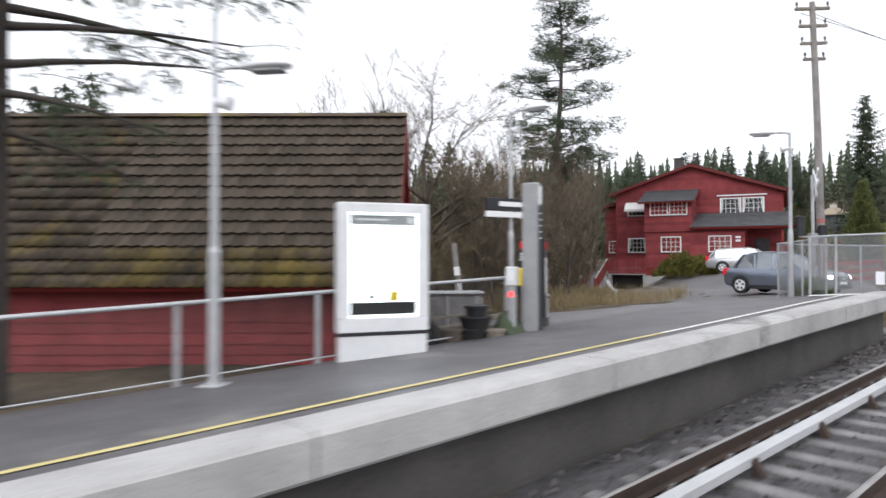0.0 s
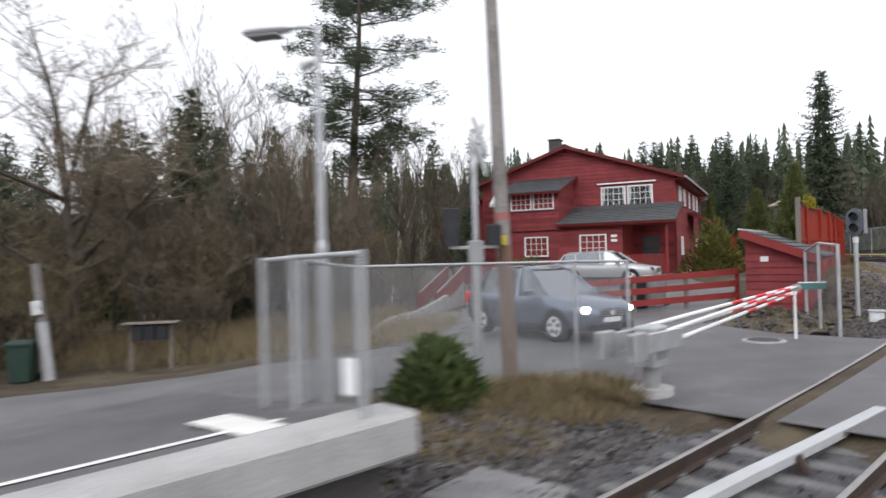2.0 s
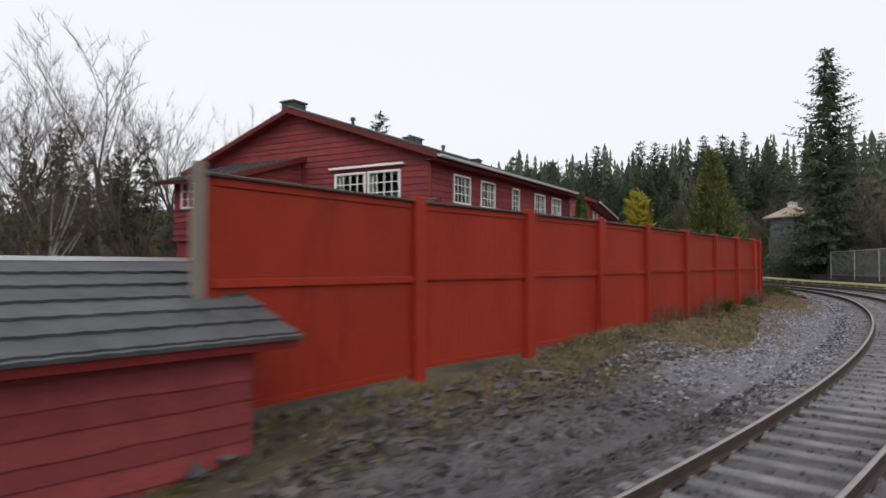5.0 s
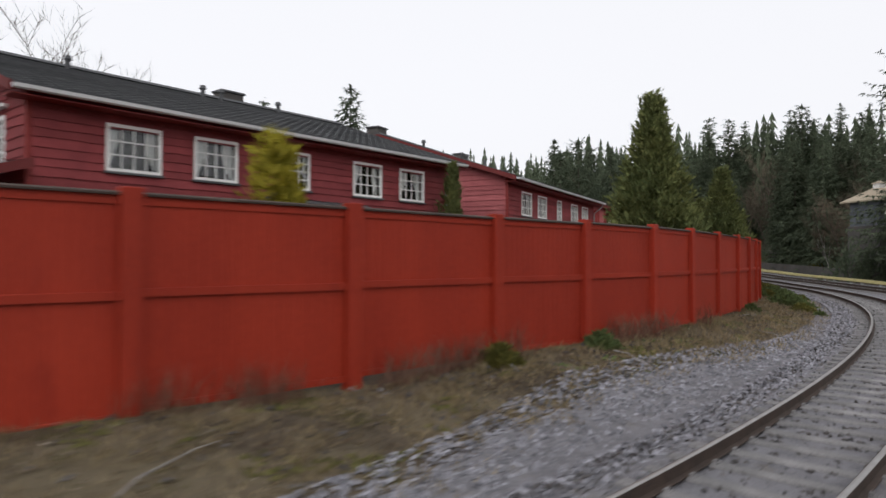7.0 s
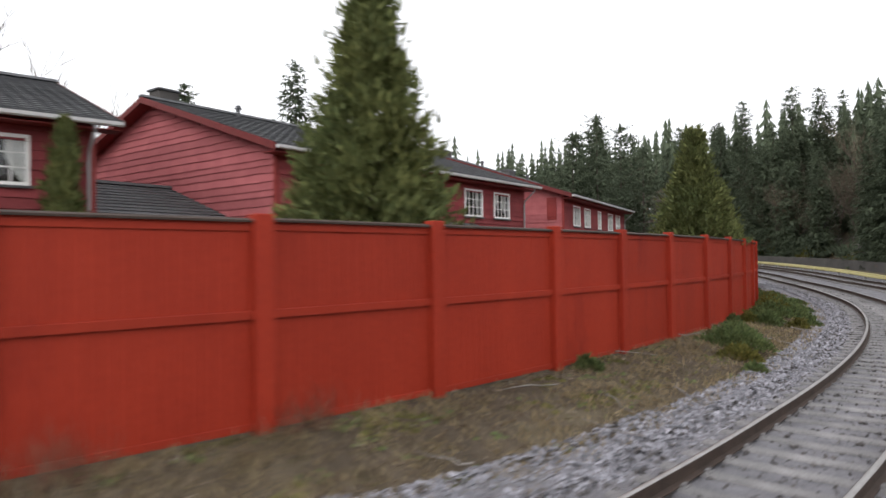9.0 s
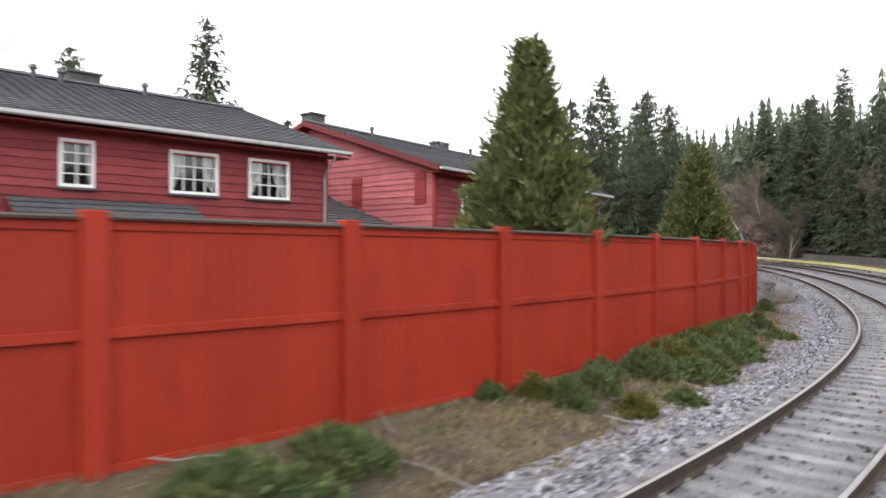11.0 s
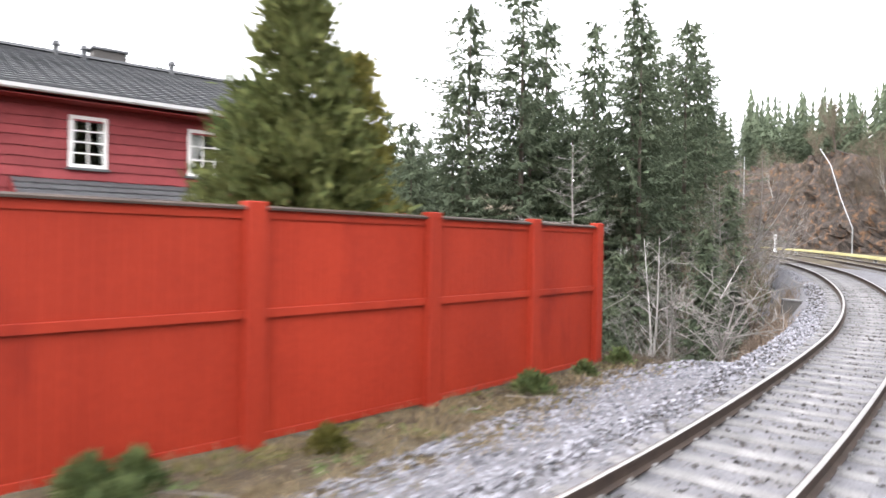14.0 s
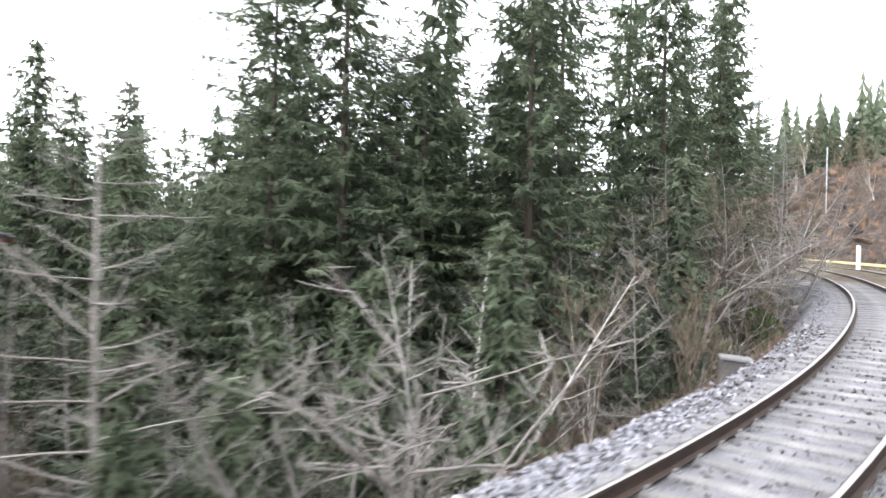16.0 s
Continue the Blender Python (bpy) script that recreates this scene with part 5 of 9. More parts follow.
        wood.sweep(pts, [r0 * (1 - 0.93 * t) + 0.004 for t in np.linspace(0, 1, 9)], 6)
        for i in range(count):
            t = low + (0.98 - low) * (i + rng.random()) / count
            j = min(7, int(t * 8))
            p = pts[j].lerp(pts[j + 1], t * 8 - j)
            a = i * 2.4 + rng.uniform(-0.5, 0.5)
            l = reach * (1 - t) ** 0.7 * rng.uniform(0.3, 1.25) + 0.25
            out = Vector((math.cos(a), math.sin(a), rng.uniform(*lift))).normalized()
            q = p
            bp = [p]
            d = out
            for _ in range(4):
                d = (d + Vector((rng.gauss(0, 0.10), rng.gauss(0, 0.10), rng.gauss(0.05, 0.08)))).normalized()
                q = q + d * (l / 4)
                bp.append(q)
            rb = max(0.008, r0 * 0.42 * (1 - t) + 0.004)
            wood.sweep(bp, [rb, rb * 0.8, rb * 0.6, rb * 0.4, 0.003], 4)
            side = out.cross(Vector((0, 0, 1))).normalized()
            for m in range(int(3 + l * 4.0)):
                u = rng.uniform(0.18, 1.0)
                jj = min(3, int(u * 4))
                b = bp[jj].lerp(bp[jj + 1], u * 4 - jj)
                sd = (side * (1 if m % 2 else -1) * rng.uniform(0.5, 1.0) + out * rng.uniform(0.4, 0.9) + Vector((0, 0, rng.gauss(0.15, 0.25)))).normalized()
                tl = l * 0.34 * (1.15 - u) * rng.uniform(0.6, 1.3) + 0.12
                e = b + sd * tl + Vector((0, 0, 0.05 * tl))
                fine.sweep([b, b.lerp(e, 0.5) + Vector((0, 0, -0.02)), e], [0.0065, 0.0045, 0.002], 3)
                for _ in range(2):
                    g = b.lerp(e, rng.uniform(0.35, 0.95))
                    v = (sd + Vector((rng.gauss(0, 0.6), rng.gauss(0, 0.6), rng.gauss(0.1, 0.5)))).normalized()
                    w = v.orthogonal().normalized() * 0.004
                    fine.add([g - w, g + w, g + v * rng.uniform(0.15, 0.4)], [(0, 1, 2)])
    return wood, fine


def dense_mesh(h, r, seed, count, size=0.22, shape=1.0, upright=0.8):
    """A dense garden conifer: overlapping flat sprays on a tapering form with a ragged outline, and a trunk."""
    rng = random.Random(seed)
    cr = Mesh()
    lumps = [(rng.uniform(0, 6.283), rng.uniform(0.05, 0.9), rng.uniform(-0.5, 0.6)) for _ in range(90)]
    for _ in range(count):
        t = rng.random() ** 1.15
        a = rng.uniform(0, 6.283)
        rr = r * (max(0.0, 1 - t) ** shape) * (0.35 + 0.65 * min(1, max(0.0, t - 0.16) * 5.0))
        for la, lt, lw in lumps:
            da = abs((a - la + math.pi) % (2 * math.pi) - math.pi)
            rr *= 1 + 0.9 * lw * math.exp(-(da / 0.34) ** 2 - ((t - lt) / 0.04) ** 2)
        rr *= rng.uniform(0.45, 1.3) ** 0.6
        out = Vector((math.cos(a), math.sin(a), 0))
        p = out * rr + Vector((0, 0, 0.1 + h * t * 0.97))
        d = (out * rng.uniform(0.25, 0.9) + Vector((rng.gauss(0, 0.3), rng.gauss(0, 0.3), upright * rng.uniform(0.3, 1.1)))).normalized()
        s = d.cross(out).normalized() if d.cross(out).length > 0.05 else Vector((-out.y, out.x, 0))
        s = (s + out * rng.gauss(0, 0.5)).normalized()
        e = size * rng.uniform(0.6, 1.35)
        w = s * (e * 0.24)
        cr.add([p - d * e * 0.3, p + w, p + d * e, p - w], [(0, 1, 2, 3)])
        if rng.random() < 0.5:
            cr.add([p, p + w * 1.5 + d * e * 0.5, p + d * e * 0.8], [(0, 1, 2)])
    trunk = Mesh().tube((0, 0, -0.4), (0, 0, h * 0.8), 0.04 + 0.012 * h, 0.02, 7, False)
    return trunk, cr


def plume_mesh(h, r, seed, boughs, size, top=0.6, trim=None):
    """A garden conifer of rising boughs that end in plumes of flat sprays; trim: how far it grows towards +x, below which height."""
    rng = random.Random(seed)
    cr = Mesh()
    for _ in range(boughs):
        t = rng.random() ** 1.2
        a = rng.uniform(0, 6.283)
        env = r * 1.05 * min(1.0, (t + 0.10) / 0.26) ** 0.6 * max(0.0, 1 - t) ** top
        R = env * rng.uniform(0.62, 1.0) + 0.05
        out = Vector((math.cos(a), math.sin(a), 0))
        tip = out * R + Vector((0, 0, h * (0.05 + 0.95 * t) + rng.uniform(-0.1, 0.15)))
        base = Vector((0, 0, max(0.05 * h, tip.z - R * rng.uniform(0.6, 1.4))))
        mid = base.lerp(tip, 0.55) + out * (0.16 * R) - Vector((0, 0, 0.12 * R))
        n = max(3, int((tip - base).length / (size * 1.5)))
        for k in range(n + 1):
            u = 0.35 + 0.65 * k / n
            p = base * (1 - u) ** 2 + mid * (2 * u * (1 - u)) + tip * u * u
            g = ((mid - base) * (1 - u) + (tip - mid) * u).normalized()
            spread = size * (1.25 - 0.6 * u)
            for _ in range(7):
                o = p + Vector((rng.gauss(0, spread), rng.gauss(0, spread), rng.gauss(0, spread * 0.6)))
                d = (g + out * 0.3 + Vector((rng.gauss(0, 0.45), rng.gauss(0, 0.45), rng.gauss(0.15, 0.4)))).normalized()
                if trim and o.z < trim[1] and o.x > trim[0]:
                    continue
                sd = d.cross(Vector((rng.gauss(0, 1), rng.gauss(0, 1), rng.gauss(0, 1)))).normalized()
                e = size * rng.uniform(0.7, 1.5)
                w = sd * (e * 0.22)
                cr.add([o - d * e * 0.3, o + w, o + d * e, o - w], [(0, 1, 2, 3)])
    trunk = Mesh().tube((0, 0, -0.4), (0, 0, h * 0.85), 0.04 + 0.012 * h, 0.02, 7, False)
    return trunk, cr


def shrub_mesh(rx, ry, h, seed, count, size):
    """A low spreading bush of upward shoots."""
    rng = random.Random(seed)
    cr = Mesh()
    for _ in range(count):
        a, q = rng.uniform(0, 6.283), math.sqrt(rng.random())
        edge = 1 + 0.25 * math.sin(3 * a + seed) + 0.15 * math.sin(7 * a)
        x, y = rx * q * math.cos(a) * edge, ry * q * math.sin(a) * edge
        z = h * (1 - q * q) * rng.uniform(0.25, 1.0)
        d = Vector((x / rx * 0.8 + rng.gauss(0, 0.4), y / ry * 0.8 + rng.gauss(0, 0.4), rng.uniform(0.3, 1.2))).normalized()
        s = d.orthogonal().normalized()
        s = Matrix.Rotation(rng.uniform(0, 6.28), 3, d) @ s
        e = size * rng.uniform(0.6, 1.4)
        p = Vector((x, y, z))
        cr.add([p, p + s * e * 0.18 + d * e * 0.45, p + d * e, p - s * e * 0.18 + d * e * 0.45], [(0, 1, 2, 3)])
    return cr


def plant(name, meshes, label, category, group=""):
    """A tree kept as a pattern: (trunk mesh data, crown mesh data, ...)."""
    return [(n, mb.data(n, mt)) for n, mb, mt in meshes], (name, label, category, group)


def put(pattern, x, y, scale=1.0, turn=0.0, z=None, label="", sz=None):
    parts_, (name, lab, cat, grp) = pattern
    z = gz(x, y) if z is None else z
    root = thing(name, label or lab, cat, Matrix.LocRotScale((x, y, z), Euler((0, 0, turn)), (scale, scale, sz or scale)), grp)
    for n, me in parts_:
        ob = part(n, me, None, root)
        if n == "branchwork":
            tagged(ob, kind="stuff")
    return root


def spruce_pattern(h, r, seed, label="tall dark green spruce in the woods", **kw):
    t, c = spruce_mesh(h, r, seed, **kw)
    return plant("spruce_tree", [("trunk", t, M["bark"]), ("crown", c, M["spruce"])], label, "tree", "spruces in the woods")
SPRUCES = [spruce_pattern(15, 3.0, 11, tw=0.9, gap=0.030, full=0.65), spruce_pattern(17, 3.2, 12, tw=0.95, gap=0.029, full=0.7), spruce_pattern(13, 2.9, 13, tw=0.86, gap=0.033, full=0.65, thin=0.04), spruce_pattern(20, 3.8, 14, tw=1.05, gap=0.028, full=0.65, thin=0.03)]
FAR = [spruce_pattern(14, 2.7, 41, tw=1.25, gap=0.038), spruce_pattern(16, 2.8, 42, tw=1.3, gap=0.036), spruce_pattern(12, 2.6, 43, tw=1.2, gap=0.041)]
NEAR = [spruce_pattern(19, 5.0, 61, "tall dense green spruce at the ravine", tw=0.27, gap=0.021, full=0.52, thin=0.22, slim=0.10, droop=0.6), spruce_pattern(22, 5.2, 62, "tall dense green spruce at the ravine", tw=0.29, gap=0.020, full=0.52, thin=0.22, slim=0.10, droop=0.6), spruce_pattern(17, 4.6, 63, "tall dense green spruce at the ravine", tw=0.26, gap=0.023, full=0.55, thin=0.22, slim=0.10, droop=0.55)]
YOUNG = [spruce_pattern(4.5, 1.3, 91, "young green spruce in the ravine", tw=0.24, gap=0.045), spruce_pattern(6.0, 1.5, 92, "young green spruce in the ravine", tw=0.28, gap=0.04)]
MID = [spruce_pattern(17, 3.9, 65, "dark green spruce beyond the ravine", tw=0.55, gap=0.028, full=0.7), spruce_pattern(19, 4.4, 66, "dark green spruce beyond the ravine", tw=0.58, gap=0.027, full=0.75)]
BIG_SPRUCE = spruce_pattern(24, 6.0, 21, tw=0.62, gap=0.02, full=0.62, thin=0.08)


def bare_pattern(h, seed, spread, bark, twig, label, **kw):
    w_, f_ = bare_mesh(h, seed, spread, **kw)
    return plant("bare_tree", [("trunk", w_, M[bark]), ("branchwork", f_, M[twig])], label, "tree", "bare trees")


def scrub_pattern(h, seed, spread, bark, twig, label, **kw):
    w_, f_ = bare_mesh(h, seed, spread, **kw)
    return plant("scrub_bush", [("trunk", w_, M[bark]), ("branchwork", f_, M[twig])], label, "bush", "leafless scrub")


BARE = [bare_pattern(11, 5, 0.55, "grey_bark", "twig", "leafless grey deciduous tree"),
        bare_pattern(12, 8, 0.42, "bark", "twig", "leafless slender dark deciduous tree"),
        bare_pattern(9, 17, 0.85, "grey_bark", "grey_bark", "leafless spreading grey tree with curving branches", low=0.1, lift=0.12, levels=3, dens=1.35, trunk_r=0.11),
        bare_pattern(10, 29, 0.5, "bark", "twig", "leafless brown tree with fine twigs", dens=1.25)]
SCRUB = [scrub_pattern(4.5, 51, 0.6, "twig", "twig", "brown leafless scrub bush", low=0.03, trunk_r=0.03),
         scrub_pattern(5.5, 53, 0.5, "bark", "twig", "dense brown leafless thicket bush", low=0.03, trunk_r=0.035),
         scrub_pattern(4.6, 57, 0.85, "grey_bark", "grey_bark", "grey leafless tangled bush", low=0.05, trunk_r=0.045, lift=0.12, levels=3, dens=1.3)]
OUTER_BUSH = [scrub_pattern(5.0, 71, 0.6, "bark", "olive_twig", "olive-brown leafless thicket bush", low=0.03, trunk_r=0.04, dens=1.1), SCRUB[0]]
def leader_pattern(label, bark, *args, **kw):
    w, f = leader_mesh(*args, **kw)
    return plant("bare_tree", [("trunk", w, M[bark]), ("branchwork", f, M["grey_bark"])], label, "tree", "bare trees")


LEADER = [leader_pattern("leafless grey tree with slanting side branches", "grey_bark", 9.5, 201, 3.0, 60, thick=0.0075, lift=(-0.15, 0.55)),
          leader_pattern("leafless grey tree with several fanning stems", "grey_bark", 7.0, 203, 1.5, 16, stems=7, fan=0.75, thick=0.010),
          leader_pattern("slender leafless grey tree", "grey_bark", 8.0, 207, 1.7, 34, thick=0.0055),
          leader_pattern("leafless white-barked tree with thin branches", "birch", 8.0, 209, 1.7, 30, low=0.4, thick=0.0065),
          leader_pattern("leafless pale tree with several arching stems", "birch", 8.0, 213, 1.9, 20, stems=4, fan=0.38, low=0.3, thick=0.0105)]
OLD_TREE = bare_pattern(13.0, 131, 0.75, "bark", "twig", "old leafless tree with wide spreading limbs", low=0.22, lift=0.2, dens=1.5, trunk_r=0.2)
TALL_TREE = bare_pattern(17.5, 137, 0.42, "bark", "twig", "tall leafless tree with a wide fine-twigged crown", low=0.35, dens=1.3, trunk_r=0.2)
w_, f_ = bare_mesh(10, 23, 0.38, levels=4, trunk_r=0.075)
BIRCH = plant("birch_tree", [("trunk", w_, M["birch"]), ("branchwork", f_, M["twig"])], "slender leafless white-barked birch", "tree", "birches")
t_, l_, c_ = pine_mesh(19, 3.9, 3)
PINE = plant("pine_tree", [("trunk", t_, M["bark"]), ("branchwork", l_, M["bark"]), ("crown", c_, M["pine"])], "tall pine with bare trunk and tiered crown", "tree")

put(PINE, 7.05, 40.92, 1.0, 0.6)
put(BIG_SPRUCE, 60.1, 94.4, 1.0, 0.4, label="tall lone spruce beyond the tracks")
put(PINE, 31.9, 108.5, 1.1, 2.1, label="tall pine with reddish trunk at the ravine")
rng = random.Random(77)


def by_pavilion(x, y):
    """Whether a place lies on the open ground below the small house."""
    return any(70 < y < 104 and abs((x - 59.8) - (y - 101.8) * k) < 3.2 for k in (0.48, 0.38, 0.43))


def scatter(count, patterns, smin, smax, spot, test=None):
    """Plants copies at the places that spot() deals out."""
    n = tries = 0
    while n < count and tries < 4000:
        tries += 1
        x, y = spot()
        if by_pavilion(x, y) or test and not test(x, y):
            continue
        put(rng.choice(patterns), x, y, rng.uniform(smin, smax), rng.uniform(0, 6.28))
        n += 1


def ring(cx, cy, a0, a1, d0, d1):
    """Places by heading (degrees left of +y) and distance from a centre."""
    def spot():
        a, d = radians(rng.uniform(a0, a1)), math.sqrt(rng.uniform(d0 * d0, d1 * d1))
        return cx - math.sin(a) * d, cy + math.cos(a) * d
    return spot


def left_land(margin):
    def test(x, y):
        s, off = along([x], [y])
        house = any(abs((x - hx) * math.cos(radians(ha)) + (y - hy) * math.sin(radians(ha))) < 14 and abs(-(x - hx) * math.sin(radians(ha)) + (y - hy) * math.cos(radians(ha))) < 13 for hx, hy, ha in ((21, 56, -26), (27, 72, -15), (30, 89, -5)))
        return off[0] > margin and not house
    return test


# woods: single spruces in front, joined ones far behind
scatter(24, SPRUCES, 0.65, 0.95, ring(14, 24, -6, 52, 58, 84), left_land(24))
scatter(34, SPRUCES, 0.5, 0.9, ring(8, 14, 34, 72, 32, 60), left_land(24))
scatter(8, MID, 0.6, 0.8, ring(48, 92, 34, 66, 30, 46), left_land(12))
for x, y, k, sc in ((33.6, 106.0, 1, 0.98), (31.8, 104.6, 0, 1.0), (35.0, 107.8, 2, 0.98), (28.9, 106.6, 0, 0.95), (35.2, 110.4, 2, 0.95), (37.0, 110.0, 0, 0.9), (34.6, 113.6, 1, 0.95), (35.0, 118.6, 0, 0.92), (33.6, 124.5, 2, 0.9), (31.3, 110.2, 2, 0.95)):
    put(NEAR[k], x, y, sc * 1.28, x * 1.7, sz=sc * 1.2)
for x, y, k, sc in ((31.3, 115.3, 1, 1.15), (20.6, 109.4, 1, 0.95), (30.8, 111.5, 0, 1.25), (31.8, 120.5, 1, 1.1), (30.0, 127.0, 0, 1.1), (29.6, 131.5, 1, 1.0), (28.0, 117.0, 0, 1.1), (26.0, 123.0, 1, 1.0), (25.5, 131.0, 0, 1.1)):
    put(MID[k], x, y, sc, x * 1.7, sz=sc * 1.22)
for x, y, k, sc in ((29.0, 103.8, 0, 0.8), (26.0, 106.5, 1, 0.95), (24.0, 102.0, 0, 0.8), (21.0, 105.5, 1, 0.75), (17.5, 101.0, 1, 0.8), (27.5, 109.5, 0, 0.8), (18.5, 108.5, 0, 0.95), (13.0, 104.0, 1, 0.85), (22.0, 111.0, 1, 0.85), (32.0, 104.8, 0, 0.72), (15.5, 104.0, 0, 0.85), (10.0, 100.0, 1, 0.9), (23.0, 106.5, 0, 0.85), (19.5, 103.0, 1, 0.75)):
    put(MID[k], x, y, sc * 1.2, x * 1.3, sz=sc * 1.12)


def near_woods(name, count, spot, test, hmin, hmax, seed):
    """A belt of full spruces, joined."""
    rg = np.random.RandomState(seed)
    kinds = []
    for k in range(3):
        c = spruce_mesh(15.0, 2.7, 700 + k, tw=1.5, gap=0.05)[1]
        kinds.append((np.array([tuple(v) for v in c.v]), c.f))
    vs, fs, n, done = [], [], 0, 0
    while done < count:
        x, y = spot()
        if not test(x, y):
            continue
        v, f = kinds[done % 3]
        a, h = rg.uniform(0, 6.283), rg.uniform(hmin, hmax) / 15.0
        w = h ** 0.7 * rg.uniform(0.9, 1.2)
        q = np.stack([(v[:, 0] * math.cos(a) - v[:, 1] * math.sin(a)) * w + x, (v[:, 0] * math.sin(a) + v[:, 1] * math.cos(a)) * w + y, v[:, 2] * h + gz(x, y)], 1)
        vs += q.tolist()
        fs += [tuple(i + n for i in t) for t in f]
        n += len(v)
        done += 1
    me = bpy.data.meshes.new(name)
    me.from_pydata(vs, [], fs)
    me.materials.append(M["spruce"])
    return tagged(new(name, me), "dark spruce forest behind the houses", "forest", kind="stuff")


def far_woods(name, count, spot, test, hmin, hmax, seed, near=False):
    """A far belt of simple spruces, joined."""
    if near:
        return near_woods(name, count, spot, test, hmin, hmax, seed)
    rg = random.Random(seed)
    mb = Mesh()
    places = []
    while len(places) < count:
        x, y = spot()
        if test(x, y):
            places.append((x, y))
    zs = ground_z([p[0] for p in places], [p[1] for p in places])
    for (x, y), z in zip(places, zs):
        h, q = hmin * 0.75 + (hmax * 1.08 - hmin * 0.75) * rg.betavariate(1.6, 2.4), rg.uniform(0.13, 0.25)
        lay = 10
        for k in range(lay):
            f = k / lay
            r = h * q * (1 - f) ** 0.9 * rg.uniform(0.7, 1.2) + 0.15
            zz = z + h * (0.05 + 0.93 * f)
            n = 7
            a0 = rg.uniform(0, 6.28)
            for i in range(n):
                a = a0 + 6.283 * i / n
                rr = r * rg.uniform(0.6, 1.25)
                b = a + 0.45 * rg.uniform(0.6, 1.2)
                c = a - 0.45 * rg.uniform(0.6, 1.2)
                mb.add([(x, y, zz + h * 0.085), (x + rr * 0.75 * math.cos(b), y + rr * 0.75 * math.sin(b), zz - h * 0.01), (x + rr * math.cos(a), y + rr * math.sin(a), zz - h * rg.uniform(0.02, 0.06)), (x + rr * 0.75 * math.cos(c), y + rr * 0.75 * math.sin(c), zz - h * 0.01)], [(0, 1, 2), (0, 2, 3)])
    return solo(name, mb, M["spruce"], "dark spruce forest in the distance", "forest", kind="stuff")


far_woods("far_forest", 420, ring(14, 24, -14, 82, 98, 190), left_land(24), 11, 17, 5)
far_woods("far_forest", 220, ring(48, 92, 20, 110, 85, 170), left_land(30), 14, 20, 6)


def outer(margin, smin=70):
    def test(x, y):
        s, off = along([x], [y])
        return off[0] < -margin and s[0] > smin and not by_pavilion(x, y)
    return test


far_woods("far_forest", 190, ring(48, 80, -95, -12, 55, 160), outer(24), 7, 11, 7)
far_woods("far_forest", 170, ring(48, 80, -12, 35, 55, 160), outer(24), 11, 17, 14)
far_woods("far_forest", 46, ring(14, 24, -8, 62, 80, 105), left_land(22), 10, 16, 31, True)
far_woods("far_forest", 34, ring(48, 92, 25, 100, 48, 85), left_land(26), 12, 20, 32, True)
far_woods("far_forest", 90, ring(48, 85, 20, 52, 54, 84), left_land(26), 18, 24, 10, True)
far_woods("far_forest", 44, ring(49, 72, 24, 50, 60, 84), left_land(24), 16, 23, 21, True)
far_woods("far_forest", 105, ring(50, 97, 48, 95, 44, 76), left_land(20), 12, 16, 11, True)
far_woods("far_forest", 260, ring(10, 10, -80, -28, 120, 330), outer(40, 20), 7, 12, 8)

# tall bare trees behind the first house
for x, y, k, sc in ((-11.0, 86.0, 0, 2.3), (-17.0, 84.0, 3, 2.1), (-4.0, 91.0, 1, 1.7), (-8.0, 95.0, 0, 1.8)):
    put(BARE[k], x, y, sc, x, label="tall leafless tree with a wide crown behind the house")
# spruces among the scrub across the road
for x, y, k, sc in ((-6.0, 44.0, 0, 0.62), (-3.2, 41.5, 2, 0.7), (-1.0, 46.0, 1, 0.6), (1.2, 43.5, 2, 0.66), (3.4, 48.5, 0, 0.62), (-8.5, 46.5, 1, 0.62), (-5.0, 51.0, 3, 0.6), (0.5, 52.0, 1, 0.66), (-11.0, 43.0, 2, 0.66)):
    put(SPRUCES[k], x, y, sc, x * 1.9)
# bare trees and scrub across the road
for x, y, k, sc in ((5.0, 55.0, 0, 1.0), (1.0, 50.0, 0, 1.0), (9.5, 47.5, 1, 0.95), (12.0, 52.0, 1, 1.0), (-4.0, 33.5, 3, 0.6), (1.5, 31.0, 1, 0.55), (4.5, 33.0, 3, 0.8), (2.2, 29.3, 3, 0.75), (6.0, 32.0, 3, 0.7), (7.2, 35.5, 3, 0.7), (10.8, 60.0, 1, 1.0), (9.0, 64.0, 0, 0.9), (-2.0, 36.0, 3, 0.6), (2.0, 37.0, 1, 0.65)):
    put(BARE[k], x, y, sc, x * 2.3)
put(OLD_TREE, -0.28, 30.26, 1.0, 0.5)
put(TALL_TREE, -5.1, 53.1, 1.0, 1.0)
put(TALL_TREE, -9.6, 50.5, 0.82, 3.0)
put(SPRUCES[2], -4.6, 51.6, 1.05, 0.7, label="tall dark spruce among bare trees")
put(OUTER_BUSH[0], -4.0, 49.6, 2.2, 0.3, label="tall olive-brown leafless thicket bush")
scatter(50, SCRUB[:2] + OUTER_BUSH[:1] * 2, 0.8, 1.35, lambda: (rng.uniform(-16, 7.2), rng.uniform(27.0, 38.0)), lambda x, y: y > 26.5 + 0.55 * max(0, x) + (2.5 if -14.5 < x < -2 else 0))
scatter(26, SCRUB[:2] + OUTER_BUSH[:1], 0.8, 1.3, lambda: (rng.uniform(-4, 11.5), rng.uniform(37.0, 56.0)), lambda x, y: x < 9.5 or y > 47)
